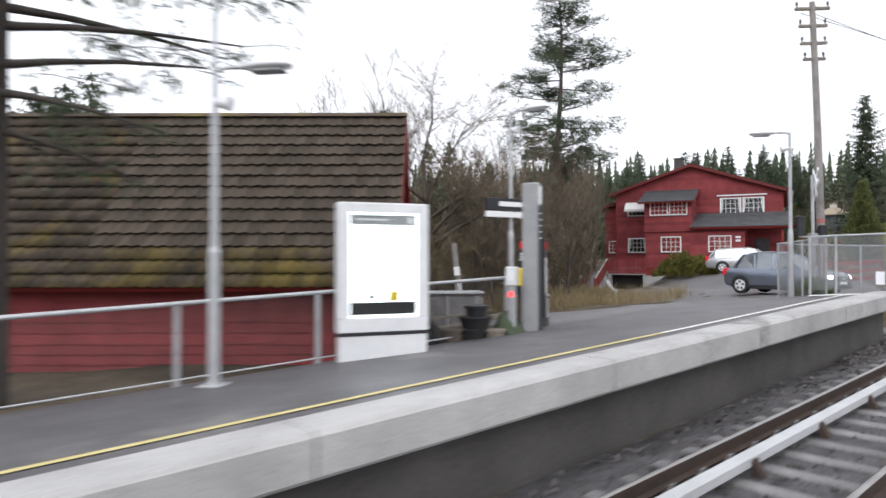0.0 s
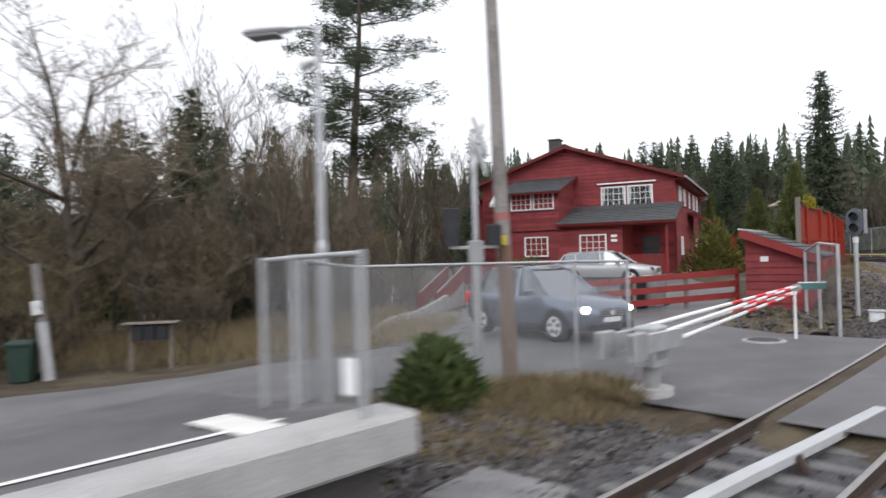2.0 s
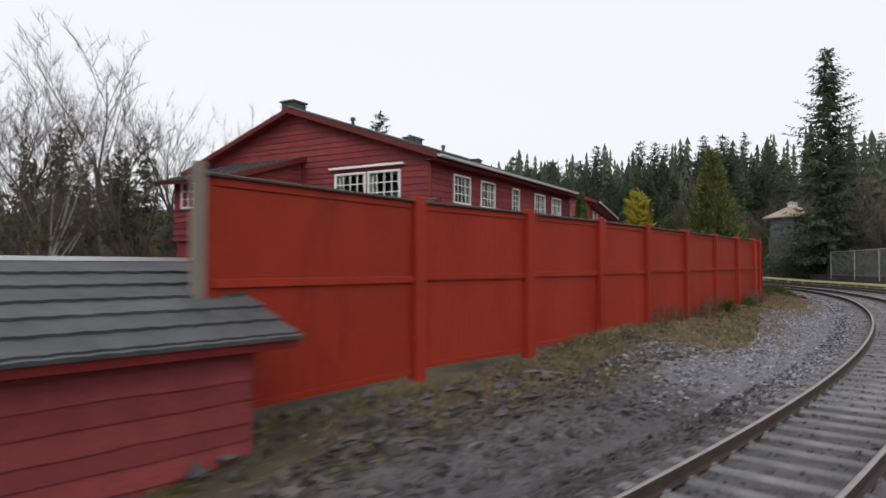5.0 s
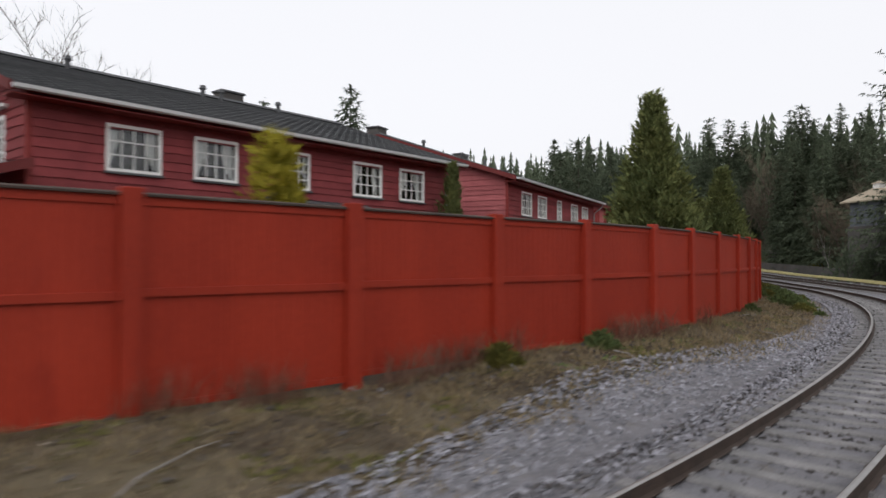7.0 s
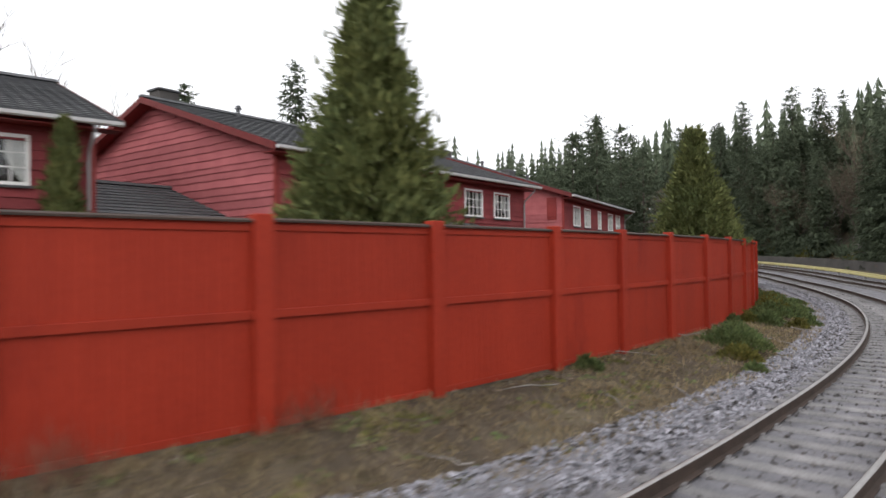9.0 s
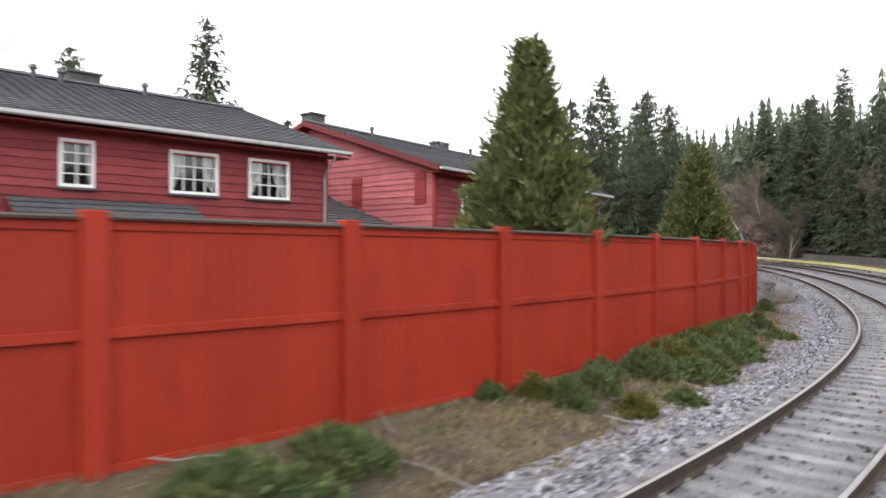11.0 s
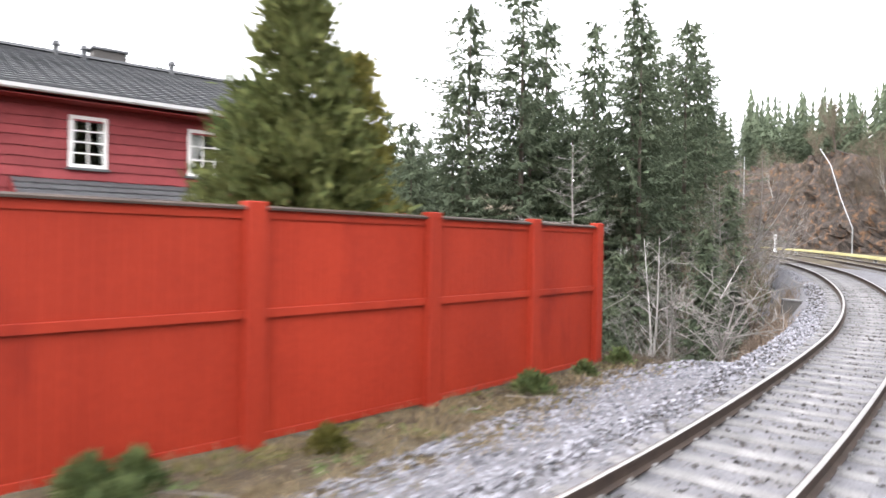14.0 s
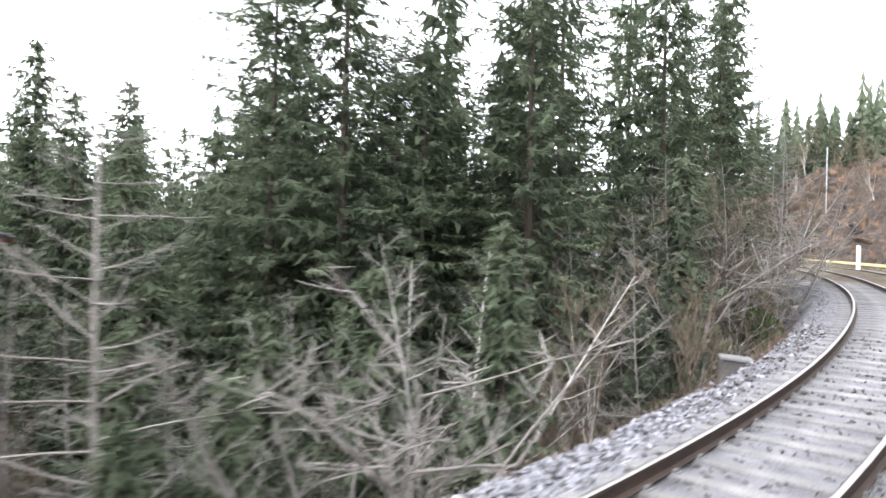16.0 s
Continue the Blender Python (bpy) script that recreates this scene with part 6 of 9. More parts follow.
for x, y, sc in ((3.0, 45.0, 1.15), (4.8, 46.5, 1.1), (7.8, 50.0, 1.05), (38.0, 109.0, 0.7), (41.0, 108.5, 0.55), (36.5, 106.0, 0.9)):
    put(BIRCH, x, y, sc, x)
# ravine past the fence
for x, y, k, sc in ((41.29, 98.77, 0, 1.0), (42.3, 102.0, 1, 0.95), (40.26, 104.9, 4, 1.05), (40.2, 102.0, 2, 1.0), (38.6, 100.2, 0, 1.0), (41.6, 105.0, 2, 0.8), (37.6, 103.8, 2, 1.2), (39.1, 108.8, 1, 1.0), (40.6, 110.5, 2, 0.85), (39.4, 113.0, 0, 0.95), (37.6, 116.5, 0, 1.0), (38.4, 118.0, 2, 1.0),
                    (36.0, 99.0, 0, 1.05), (39.2, 97.9, 2, 0.9), (38.0, 121.5, 0, 0.9), (36.4, 124.0, 1, 1.1), (36.2, 122.5, 2, 1.0), (33.5, 101.5, 0, 1.0), (40.0, 107.0, 2, 0.9), (38.6, 110.6, 2, 1.1), (38.2, 114.6, 2, 1.1), (34.8, 127.0, 0, 1.0), (33.8, 130.0, 2, 1.1)):
    put(LEADER[k], x, y, sc, x * 3.1)
for x, y, k, sc in ((38.6, 112.0, 0, 0.9), (37.0, 119.0, 3, 0.9), (35.4, 125.5, 0, 0.9), (40.2, 100.4, 2, 0.6), (36.8, 101.6, 2, 0.8), (39.6, 113.2, 2, 0.95), (38.0, 115.6, 2, 1.1), (37.6, 118.4, 2, 1.05), (36.2, 121.2, 2, 1.1), (40.6, 108.4, 2, 0.8)):
    put(BARE[k], x, y, sc, x * 3.1)
scatter(34, SCRUB[:2] + SCRUB[1:], 0.7, 1.15, lambda: (rng.uniform(31, 44.5), rng.uniform(97.8, 128)), lambda x, y: 6.1 < along([x], [y])[1][0] < 17)
scatter(16, SCRUB[:2], 0.7, 1.2, lambda: (rng.uniform(24, 42), rng.uniform(97.8, 106)))
scatter(26, SCRUB, 0.7, 1.1, lambda: tuple(at(rng.uniform(138, 172), rng.uniform(6.3, 12))[:2]))
scatter(34, YOUNG, 0.7, 1.4, lambda: (rng.uniform(30, 43.5), rng.uniform(98.3, 126)), lambda x, y: 7.2 < along([x], [y])[1][0] < 18)
scatter(24, YOUNG, 1.2, 2.2, lambda: (rng.uniform(20, 36), rng.uniform(98.5, 110)))
# outer side of the curve
far_woods("far_forest", 30, lambda: tuple(at(rng.uniform(128, 160), -rng.uniform(17, 42))[:2]), lambda x, y: True, 8, 14, 33, True)
far_woods("far_forest", 18, lambda: tuple(at(rng.uniform(165, 215), -rng.uniform(19, 42))[:2]), lambda x, y: True, 7, 11, 34, True)
scatter(22, BARE + [BIRCH], 0.6, 1.0, lambda: tuple(at(rng.uniform(70, 190), -rng.uniform(14, 26))[:2]))
scatter(30, SCRUB, 0.5, 1.0, lambda: tuple(at(rng.uniform(60, 155), -rng.uniform(9.5, 14))[:2]))

scatter(26, SPRUCES, 0.7, 1.0, lambda: tuple(at(rng.uniform(150, 178), -rng.uniform(15, 23))[:2]))
scatter(34, SPRUCES, 0.6, 0.9, lambda: tuple(at(rng.uniform(124, 157), -rng.uniform(10.5, 18))[:2]))
scatter(26, FAR, 0.4, 0.7, lambda: tuple(at(rng.uniform(96, 160), -rng.uniform(13, 24))[:2]))
scatter(26, OUTER_BUSH, 0.8, 1.5, lambda: tuple(at(rng.uniform(80, 156), -rng.uniform(11, 20))[:2]))
far_woods("far_forest", 34, lambda: tuple(at(rng.uniform(166, 214), -rng.uniform(17.5, 26))[:2]), lambda x, y: True, 9, 14, 35, True)
for k in range(14):
    p = at(148.0 + 1.1 * k, -10.2 - 2.6 * rng.random())
    put(SPRUCES[k % 4], p.x, p.y, rng.uniform(0.62, 0.9), k * 1.1)
scatter(34, [BARE[0], BARE[1], BARE[3], BIRCH], 0.75, 1.15, lambda: tuple(at(rng.uniform(92, 165), -rng.uniform(11, 19))[:2]))
scatter(22, [BARE[0], BARE[3], BIRCH], 0.6, 0.9, lambda: tuple(at(rng.uniform(98, 152), -rng.uniform(10.5, 14))[:2]))
scatter(34, SCRUB[:2] + OUTER_BUSH[:1] * 2, 0.9, 1.5, lambda: (rng.uniform(-14, 11), rng.uniform(36, 60)), lambda x, y: x < 8.2 or y > 49)
far_woods("far_forest", 70, lambda: tuple(at(rng.uniform(92, 118), -rng.uniform(22, 60))[:2]), lambda x, y: not by_pavilion(x, y), 6, 10, 9)
far_woods("far_forest", 210, lambda: tuple(at(rng.uniform(118, 214), -rng.uniform(20, 60))[:2]), lambda x, y: True, 9, 14, 15)

# garden conifers behind the fence
t_, c_ = plume_mesh(7.5, 2.3, 31, 720, 0.15, 0.92, (1.45, 2.7))
THUJA = plant("thuja_tree", [("trunk", t_, M["bark"]), ("crown", c_, M["thuja"])], "broad dense green garden conifer behind the fence", "tree", "garden conifers")
t_, c_ = plume_mesh(6.5, 1.8, 34, 620, 0.14, 0.8, (0.95, 2.6))
BROAD = plant("thuja_tree", [("trunk", t_, M["bark"]), ("crown", c_, M["thuja_broad"])], "broad pyramidal yellow-green garden conifer behind the fence", "tree", "garden conifers")
t_, c_ = plume_mesh(6.0, 1.2, 37, 300, 0.14, 0.7)
OLIVE = plant("thuja_tree", [("trunk", t_, M["bark"]), ("crown", c_, M["olive"])], "dense olive-green garden conifer behind the fence", "tree", "garden conifers")
t_, c_ = plume_mesh(3.6, 0.8, 33, 170, 0.12, 0.7)
GOLD = plant("thuja_tree", [("trunk", t_, M["bark"]), ("crown", c_, M["thuja_yellow"])], "golden yellow garden thuja behind the fence", "tree", "garden conifers")
t_, c_ = dense_mesh(5.0, 0.46, 35, 2600, 0.2, 0.45, 1.4)
CYP = plant("cypress_tree", [("trunk", t_, M["bark"]), ("crown", c_, M["thuja"])], "narrow dark green column conifer by the house", "tree", "garden conifers")
put(THUJA, 37.2, 58.9, 1.0, -0.37, sz=0.95)
put(THUJA, 42.15, 75.2, 1.06, -0.14, sz=0.91)
put(BROAD, 42.95, 88.85, 1.2, 0.0, sz=0.98)
put(OLIVE, 42.85, 90.0, 1.02, 2.2, sz=0.9)
put(GOLD, 30.6, 45.2, 1.0, 0.0)
put(CYP, 30.62, 58.03, 1.0, 0.0)


def bush(x, y, rx, ry, h, seed, count, size, material, label, group=""):
    root = thing("bush", label, "bush", pose(x, y, gz(x, y) - 0.03), group)
    stems = Mesh()
    for i in range(5):
        a = seed + 1.26 * i
        stems.tube((0, 0, -0.05), (0.4 * rx * math.cos(a), 0.4 * ry * math.sin(a), h * 0.55), 0.02, 0.008, 5, False)
    part("branchwork", stems, M["bark"], root)
    part("foliage", shrub_mesh(rx, ry, h, seed, count, size), M[material], root)
    return root


bush(15.2, 42.6, 1.7, 1.4, 1.5, 3, 2200, 0.30, "olive", "dense green garden bush before the house")
bush(17.0, 43.8, 1.2, 1.2, 1.1, 4, 1200, 0.28, "olive", "low green garden bush beside the parked car")
bush(25.2, 44.6, 1.3, 1.2, 2.9, 5, 1800, 0.30, "olive", "tall rounded green bush at the house corner")
bush(10.75, 19.2, 0.52, 0.48, 0.92, 6, 2600, 0.2, "juniper", "small dark green conifer bush by the crossing")
JUNIPERS = [(59.3, 7.3, 0.36, 0.4), (62.6, 7.1, 0.34, 0.42), (76.2, 6.9, 0.22, 0.3), (79.9, 4.9, 0.2, 0.2), (81.1, 5.5, 0.5, 0.35), (82.6, 5.9, 1.0, 0.6), (84.0, 6.2, 0.7, 0.5),
            (87.8, 6.9, 0.2, 0.3), (88.6, 6.6, 0.3, 0.45), (88.8, 6.1, 0.4, 0.55), (90.0, 6.2, 0.5, 0.5), (90.8, 6.5, 0.4, 0.5), (89.4, 5.2, 0.34, 0.4), (90.8, 4.95, 0.32, 0.3), (92.3, 6.2, 0.75, 0.65), (93.0, 5.6, 0.7, 0.5),
            (93.8, 6.3, 0.85, 0.7), (94.4, 5.7, 0.75, 0.5), (95.2, 6.3, 0.8, 0.65), (95.9, 5.8, 0.9, 0.55), (96.6, 6.4, 0.75, 0.68), (97.5, 6.0, 0.75, 0.6), (98.2, 6.4, 0.6, 0.66), (99.0, 6.2, 0.6, 0.62), (99.9, 6.4, 0.55, 0.6), (100.6, 6.3, 0.5, 0.6),
            (101.4, 5.4, 0.5, 0.3), (101.7, 6.5, 0.32, 0.52), (101.6, 5.1, 0.25, 0.2), (103.4, 6.6, 0.32, 0.42), (103.9, 6.6, 0.26, 0.38), (103.5, 6.05, 0.36, 0.4), (106.2, 6.4, 0.25, 0.3), (110.7, 6.35, 0.36, 0.42), (112.7, 6.4, 0.2, 0.3), (114.3, 6.4, 0.26, 0.36)]
for k, (s, o, sz, h) in enumerate(JUNIPERS):
    p = at(s, o)
    bush(p.x, p.y, sz * 0.86, sz * 0.66, h * 0.9, 100 + k, int(1900 * sz + 260), 0.125, "juniper" if k % 4 else "olive", "low spreading green juniper below the fence", "junipers along the fence")
# dark hedge and wall beyond the tracks
for k, s in enumerate(np.arange(66, 156, 2.6)):
    p = at(float(s), -11.5 - 0.3 * (k % 3))
    bush(p.x, p.y, 1.8, 1.4, 1.6 + 0.4 * math.sin(k), 300 + k, 420, 0.42, "spruce" if k % 3 else "olive", "dark green hedge bush beyond the tracks", "hedge beyond the tracks")


def retaining_wall():
    mb = Mesh()
    ss = list(np.arange(58, 158, 3.0))
    vs = [at(s, o, d) for s in ss for o, d in ((-8.6, -0.9), (-8.6, 0.55), (-8.95, 0.55), (-8.95, -0.9))]
    mb.add(vs, [(4 * k + i, 4 * k + 4 + i, 4 * k + 4 + (i + 1) % 4, 4 * k + (i + 1) % 4) for k in range(len(ss) - 1) for i in range(3)])
    return fix_normals(solo("retaining_wall", mb, M["dark_concrete"], "low dark retaining wall beyond the tracks", "wall", kind="structure"))


retaining_wall()


def rock_top(s):
    """Height and depth of the rock face."""
    return 10.5 * float(smooth(s, 155.5, 175)) * (1 - 0.4 * float(smooth(s, 188, 212))), 2.2 + 4.5 * float(smooth(s, 163, 186))


def rock_cutting():
    """A broken rock slope on the outer side of the curve."""
    mb = Mesh()
    ss, hs = np.arange(157.6, 214, 0.45), list(np.linspace(0, 1, 34)) + [1.25, 1.7]
    vs = []
    for s in ss:
        top, wide = rock_top(s)
        for h in hs:
            n = noise.noise((s * 0.22, h * 3.0, 1.0)) + 0.5 * noise.noise((s * 0.6, h * 8.0, 2.0))
            c = noise.cell((s * 0.42 + 0.9 * n, h * 4.0 + 1.5 * n, 0.0)) * 0.8 + noise.cell((s * 1.1 + n, h * 9.0 + n, 4.0)) * 0.5
            if h <= 1:
                vs.append(at(float(s), -7.2 - wide * h - 0.9 * n - 0.6 * c, -0.4 + top * h + (0.8 * n - 0.2 - 0.25 * c) * (h > 0.05)))
            else:
                vs.append(at(float(s), -7.2 - wide - 14.0 * (h - 1), -0.4 + top * (1 - 0.5 * (h - 1)) + 0.8 * n))
    n = len(hs)
    mb.add(vs, [(k * n + j, k * n + j + 1, (k + 1) * n + j + 1, (k + 1) * n + j) for k in range(len(ss) - 1) for j in range(n - 1)])
    return solo("rock_cutting", mb, M["rock"], "broken reddish-brown rock face beside the curve", "rock face", kind="structure")


rock_cutting()
for k in range(44):
    s, h = 158.5 + 50 * rng.random() ** 1.5, rng.uniform(0.25, 1.0)
    p = at(s, -7.2 - rock_top(s)[1] * h, rock_top(s)[0] * h - 0.9)
    if k % 3:
        put(SCRUB[k % 2], p.x, p.y, rng.uniform(0.35, 0.7), k * 1.3, z=p.z, label="small brown leafless bush on the rock slope")
    else:
        put(BARE[3] if k % 2 else BIRCH, p.x, p.y, rng.uniform(0.45, 0.75), k * 1.3, z=p.z)
for x, y, z0, z1 in ((25.4, 152.3, 8.0, 13.4), (37.4, 142.6, 3.4, 6.0)):
    solo("net_post", Mesh().tube((x, y, z0), (x, y, z1), 0.05, n=8), M["steel"], "thin pale steel post of the rock safety net", "post", "rock net posts")
solo("net_rope", Mesh().sweep([Vector((37.4, 142.6, 5.9)), Vector((35.6, 146.5, 8.4)), Vector((33.4, 151.5, 12.0)), Vector((30.8, 157.6, 14.4))], [0.035, 0.035, 0.035, 0.035], 6), M["steel"], "pale steel cable of the rock safety net", "cable")
solo("marker_post", Mesh().tube((0, 0, -0.6), (0, 0, 1.3), 0.13, n=10), M["sign_white"], "short white marker post below the rock", "post", m=pose(31.2, 144.2, float(rail_z(167)) + 0.2))
bush(38.3, 119.4, 1.3, 1.2, 2.2, 9, 2600, 0.3, "juniper", "rounded dark green conifer bush at the ravine edge")

for k, (x, y) in enumerate(((58.2, 98.6), (60.4, 98.0), (56.6, 99.6), (62.4, 98.4))):
    bush(x, y, 1.7, 1.5, 3.9 + 0.4 * (k % 2), 330 + k, 620, 0.42, "spruce", "dark green hedge bush before the distant house", "hedge beyond the tracks")

# ---- ground cover ----


def stones(name, label, count, spots, smin, smax, seed, material="stone"):
    """Loose broken stones, joined: too many to count."""
    rg = np.random.RandomState(seed)
    xyz = spots(rg, count)
    count = len(xyz)
    base = np.array([(1, 0, 0), (-1, 0, 0), (0, 1, 0), (0, -1, 0), (0, 0, 1), (0, 0, -1)], float)
    v = base[None] * (1 + 0.45 * rg.uniform(-1, 1, (count, 6, 1))) + 0.25 * rg.normal(size=(count, 6, 3))
    size = rg.uniform(smin, smax, (count, 1, 1)) * np.array([1, 0.8, 0.62])
    a = rg.uniform(0, 6.283, count)
    rot = np.zeros((count, 3, 3))
    rot[:, 0, 0], rot[:, 0, 1], rot[:, 1, 0], rot[:, 1, 1], rot[:, 2, 2] = np.cos(a), -np.sin(a), np.sin(a), np.cos(a), 1
    tilt = rg.normal(size=(count, 3, 3)) * 0.25 + np.eye(3)
    v = np.einsum("nij,nkj->nki", rot, np.einsum("nij,nkj->nki", tilt, v * size)) + xyz[:, None, :]
    f = np.array([(0, 2, 4), (2, 1, 4), (1, 3, 4), (3, 0, 4), (2, 0, 5), (1, 2, 5), (3, 1, 5), (0, 3, 5)])
    faces = (f[None] + 6 * np.arange(count)[:, None, None]).reshape(-1, 3)
    me = bpy.data.meshes.new(name)
    me.from_pydata(v.reshape(-1, 3).tolist(), [], faces.tolist())
    me.materials.append(M[material])
    return tagged(new(name, me), label, "gravel", kind="stuff")


def strip_points(s, o):
    a = np.interp(s, line_s, line_a)
    return np.interp(s, line_s, line_x) - np.cos(a) * o, np.interp(s, line_s, line_y) - np.sin(a) * o




def shoulder(rg, n):
    s = np.concatenate([46 + 80 * rg.uniform(0, 1, int(n * 0.93)), rg.uniform(126, 150, int(n * 0.07))])
    s = s[(s > 50) | (rg.uniform(46, 50, len(s)) < s)]
    return shoulder_spots(rg, s)


def early_shoulder(rg, n):
    s = rg.uniform(31, 50, n)
    s = s[(s < 46) | (rg.uniform(46, 50, n) > s)]
    return shoulder_spots(rg, s)


def shoulder_spots(rg, s):
    reach = np.interp(s, REACH_S, REACH_O)
    o = 3.75 + (reach + 0.18 - 3.75) * rg.uniform(0, 1, len(s)) ** 0.9
    x, y = strip_points(s, o)
    z = np.where(o < 4.5, rail_z(s) - 0.215, ground_z(x, y) + 0.03)
    z = np.where((o >= 3.9) & (o < 4.5), np.maximum(z, rail_z(s) - 0.215 - 0.07 * (o - 3.9) / 0.6), z)
    return np.stack([x, y, z], 1)


def cribs(rg, n):
    s = np.concatenate([rg.uniform(-8, 22.6, n // 4), rg.uniform(31, 135, n - n // 4)])
    o = rg.uniform(1.3, 4.4, len(s))
    keep = ((s - (-12)) % 0.62 > 0.115) & ((s - (-12)) % 0.62 < 0.505) | (o > 3.75)
    s, o = s[keep], o[keep]
    x, y = strip_points(s, o)
    return np.stack([x, y, rail_z(s) - 0.205 + rg.uniform(-0.012, 0.02, len(s))], 1)


stones("ballast_gravel", "loose grey crushed stones along the track", 36000, shoulder, 0.022, 0.056, 1)
stones("ballast_gravel", "loose dirty crushed stones past the crossing", 7000, early_shoulder, 0.026, 0.062, 5, "dirty_stone")
stones("ballast_gravel", "rust-browned crushed stones between the sleepers", 22000, cribs, 0.02, 0.042, 2, "dirty_stone")


def rough(rg, n):
    s, o = rg.uniform(31, 46, n), rg.uniform(5.0, 7.6, n)
    x, y = strip_points(s, o)
    return np.stack([x, y, ground_z(x, y) + 0.04], 1)


stones("rubble", "larger broken stones on the bank below the fence", 420, rough, 0.05, 0.13, 3, "dirty_stone")


def coarse(rg, n):
    s, o = rg.uniform(14.5, 22.7, n), rg.uniform(3.8, 6.4, n)
    keep = (o < 4.55) | (s > 18.3)
    s, o = s[keep], o[keep]
    x, y = strip_points(s, o)
    return np.stack([x, y, np.maximum(ground_z(x, y), rail_z(s) - 0.3 - 0.15 * (o > 4.5)) + 0.05], 1)


def bank(rg, n):
    s, u = rg.uniform(44, 66, n), rg.uniform(0, 1, n)
    lo, hi = np.interp(s, REACH_S, REACH_O) - 0.6, np.interp(s, FENCE_S, FENCE_O) - 0.1
    x, y = strip_points(s, lo + (hi - lo) * u)
    return np.stack([x, y, ground_z(x, y) + 0.02], 1)


stones("rubble", "mixed stones in the grass below the fence", 500, bank, 0.025, 0.06, 6, "dirty_stone")
stones("rubble", "dark coarse crushed rock beside the platform end", 3600, coarse, 0.035, 0.09, 4, "dirty_stone")


def blades(name, label, count, spots, hmin, hmax, material, seed, lean=0.5):
    """Grass blades and dead stalks, joined."""
    rg = np.random.RandomState(seed)
    p = spots(rg, count)
    n = len(p)
    a = rg.uniform(0, 6.283, n)
    h = rg.uniform(hmin, hmax, n)
    side = np.stack([np.cos(a), np.sin(a), np.zeros(n)], 1) * (0.004 + 0.006 * rg.uniform(0, 1, n))[:, None]
    bend = rg.normal(size=(n, 3)) * lean
    bend[:, 2] = 1.0
    bend /= np.linalg.norm(bend, axis=1)[:, None]
    droop = rg.normal(size=(n, 3)) * 0.35
    droop[:, 2] = 0.35
    mid = p + bend * (h * 0.55)[:, None]
    tip = mid + (bend * 0.5 + droop) * (h * 0.5)[:, None]
    v = np.stack([p - side, p + side, mid + side * 0.8, mid - side * 0.8, tip], 1).reshape(-1, 3)
    me = bpy.data.meshes.new(name)
    k = 5 * np.arange(n)
    faces = [f for b in k.tolist() for f in ((b, b + 1, b + 2, b + 3), (b + 3, b + 2, b + 4))]
    me.from_pydata(v.tolist(), [], faces)
    me.materials.append(M[material])
    return tagged(new(name, me), label, "grass", kind="stuff")


def tufts(s0, s1, o0, o1, per=18, spread=0.10):
    def spots(rg, n):
        m = n // per
        s, u = rg.uniform(s0, s1, m), rg.uniform(0, 1, m)
        lo = np.interp(s, REACH_S, REACH_O) + o0
        hi = np.interp(s, FENCE_S, FENCE_O) + o1
        o = lo + (hi - lo) * u
        s, o = np.repeat(s, per) + rg.normal(size=m * per) * spread, np.repeat(o, per) + rg.normal(size=m * per) * spread
        x, y = strip_points(s, o)
        return np.stack([x, y, ground_z(x, y) - 0.01], 1)
    return spots


blades("dry_grass", "pale dry grass tufts between gravel and fence", 18000, tufts(31, 114, -0.7, -0.05), 0.06, 0.24, "grass", 11, 0.9)
blades("dry_grass", "short brown matted grass below the fence", 17000, tufts(31, 115, -0.3, 0.0, 10, 0.2), 0.03, 0.12, "twig", 12, 1.4)
blades("moss_grass", "low green mossy grass below the fence", 6000, tufts(33, 114, -0.2, 0.0, 30, 0.12), 0.02, 0.09, "moss", 13, 1.2)


blades("dry_grass", "matted dry grass among the stones below the fence", 9000, tufts(42, 68, -0.6, 0.0, 14, 0.14), 0.05, 0.2, "grass", 15, 1.3)
blades("dry_grass", "matted pale dry grass along the fence", 15000, tufts(66, 112, -0.25, 0.0, 16, 0.16), 0.05, 0.18, "grass", 17, 1.4)
blades("dry_grass", "dead brown stalks along the fence", 7000, tufts(66, 112, -0.3, 0.0, 12, 0.2), 0.08, 0.26, "twig", 18, 1.0)
blades("moss_grass", "green moss tufts below the fence", 6000, tufts(42, 80, -0.3, 0.0, 40, 0.12), 0.02, 0.08, "moss", 16, 1.2)


def patchy(s0, s1, lift, seed, level, size=1.3):
    """Places between gravel and fence, kept where a slow noise is high: uneven patches."""
    def spots(rg, n):
        s, u = rg.uniform(s0, s1, n), rg.uniform(0, 1, n)
        lo = np.interp(s, REACH_S, REACH_O) - 0.35
        hi = np.interp(s, FENCE_S, FENCE_O) - 0.02
        o = lo + (hi - lo) * u
        keep = np.array([noise.noise((a / size, b / (0.6 * size), seed)) + 0.4 * noise.noise((a * 3.1, b * 3.7, seed)) > level for a, b in zip(s, o)])
        x, y = strip_points(s[keep], o[keep])
        return np.stack([x, y, ground_z(x, y) + lift], 1)
    return spots


def fence_foot(s0, s1):
    """Clumps close to the foot of the fence."""
    def spots(rg, n):
        c = np.sort(rg.uniform(s0, s1, 16))
        s = c[rg.randint(0, 16, n)] + rg.normal(size=n) * 0.28
        o = np.interp(s, FENCE_S, FENCE_O) - rg.uniform(0.08, 0.45, n)
        x, y = strip_points(s, o)
        return np.stack([x, y, ground_z(x, y) - 0.01], 1)
    return spots


def cushions(name, label, count, spots, rmin, rmax, height, material, seed, category):
    """Low irregular cushions, joined."""
    rg = np.random.RandomState(seed)
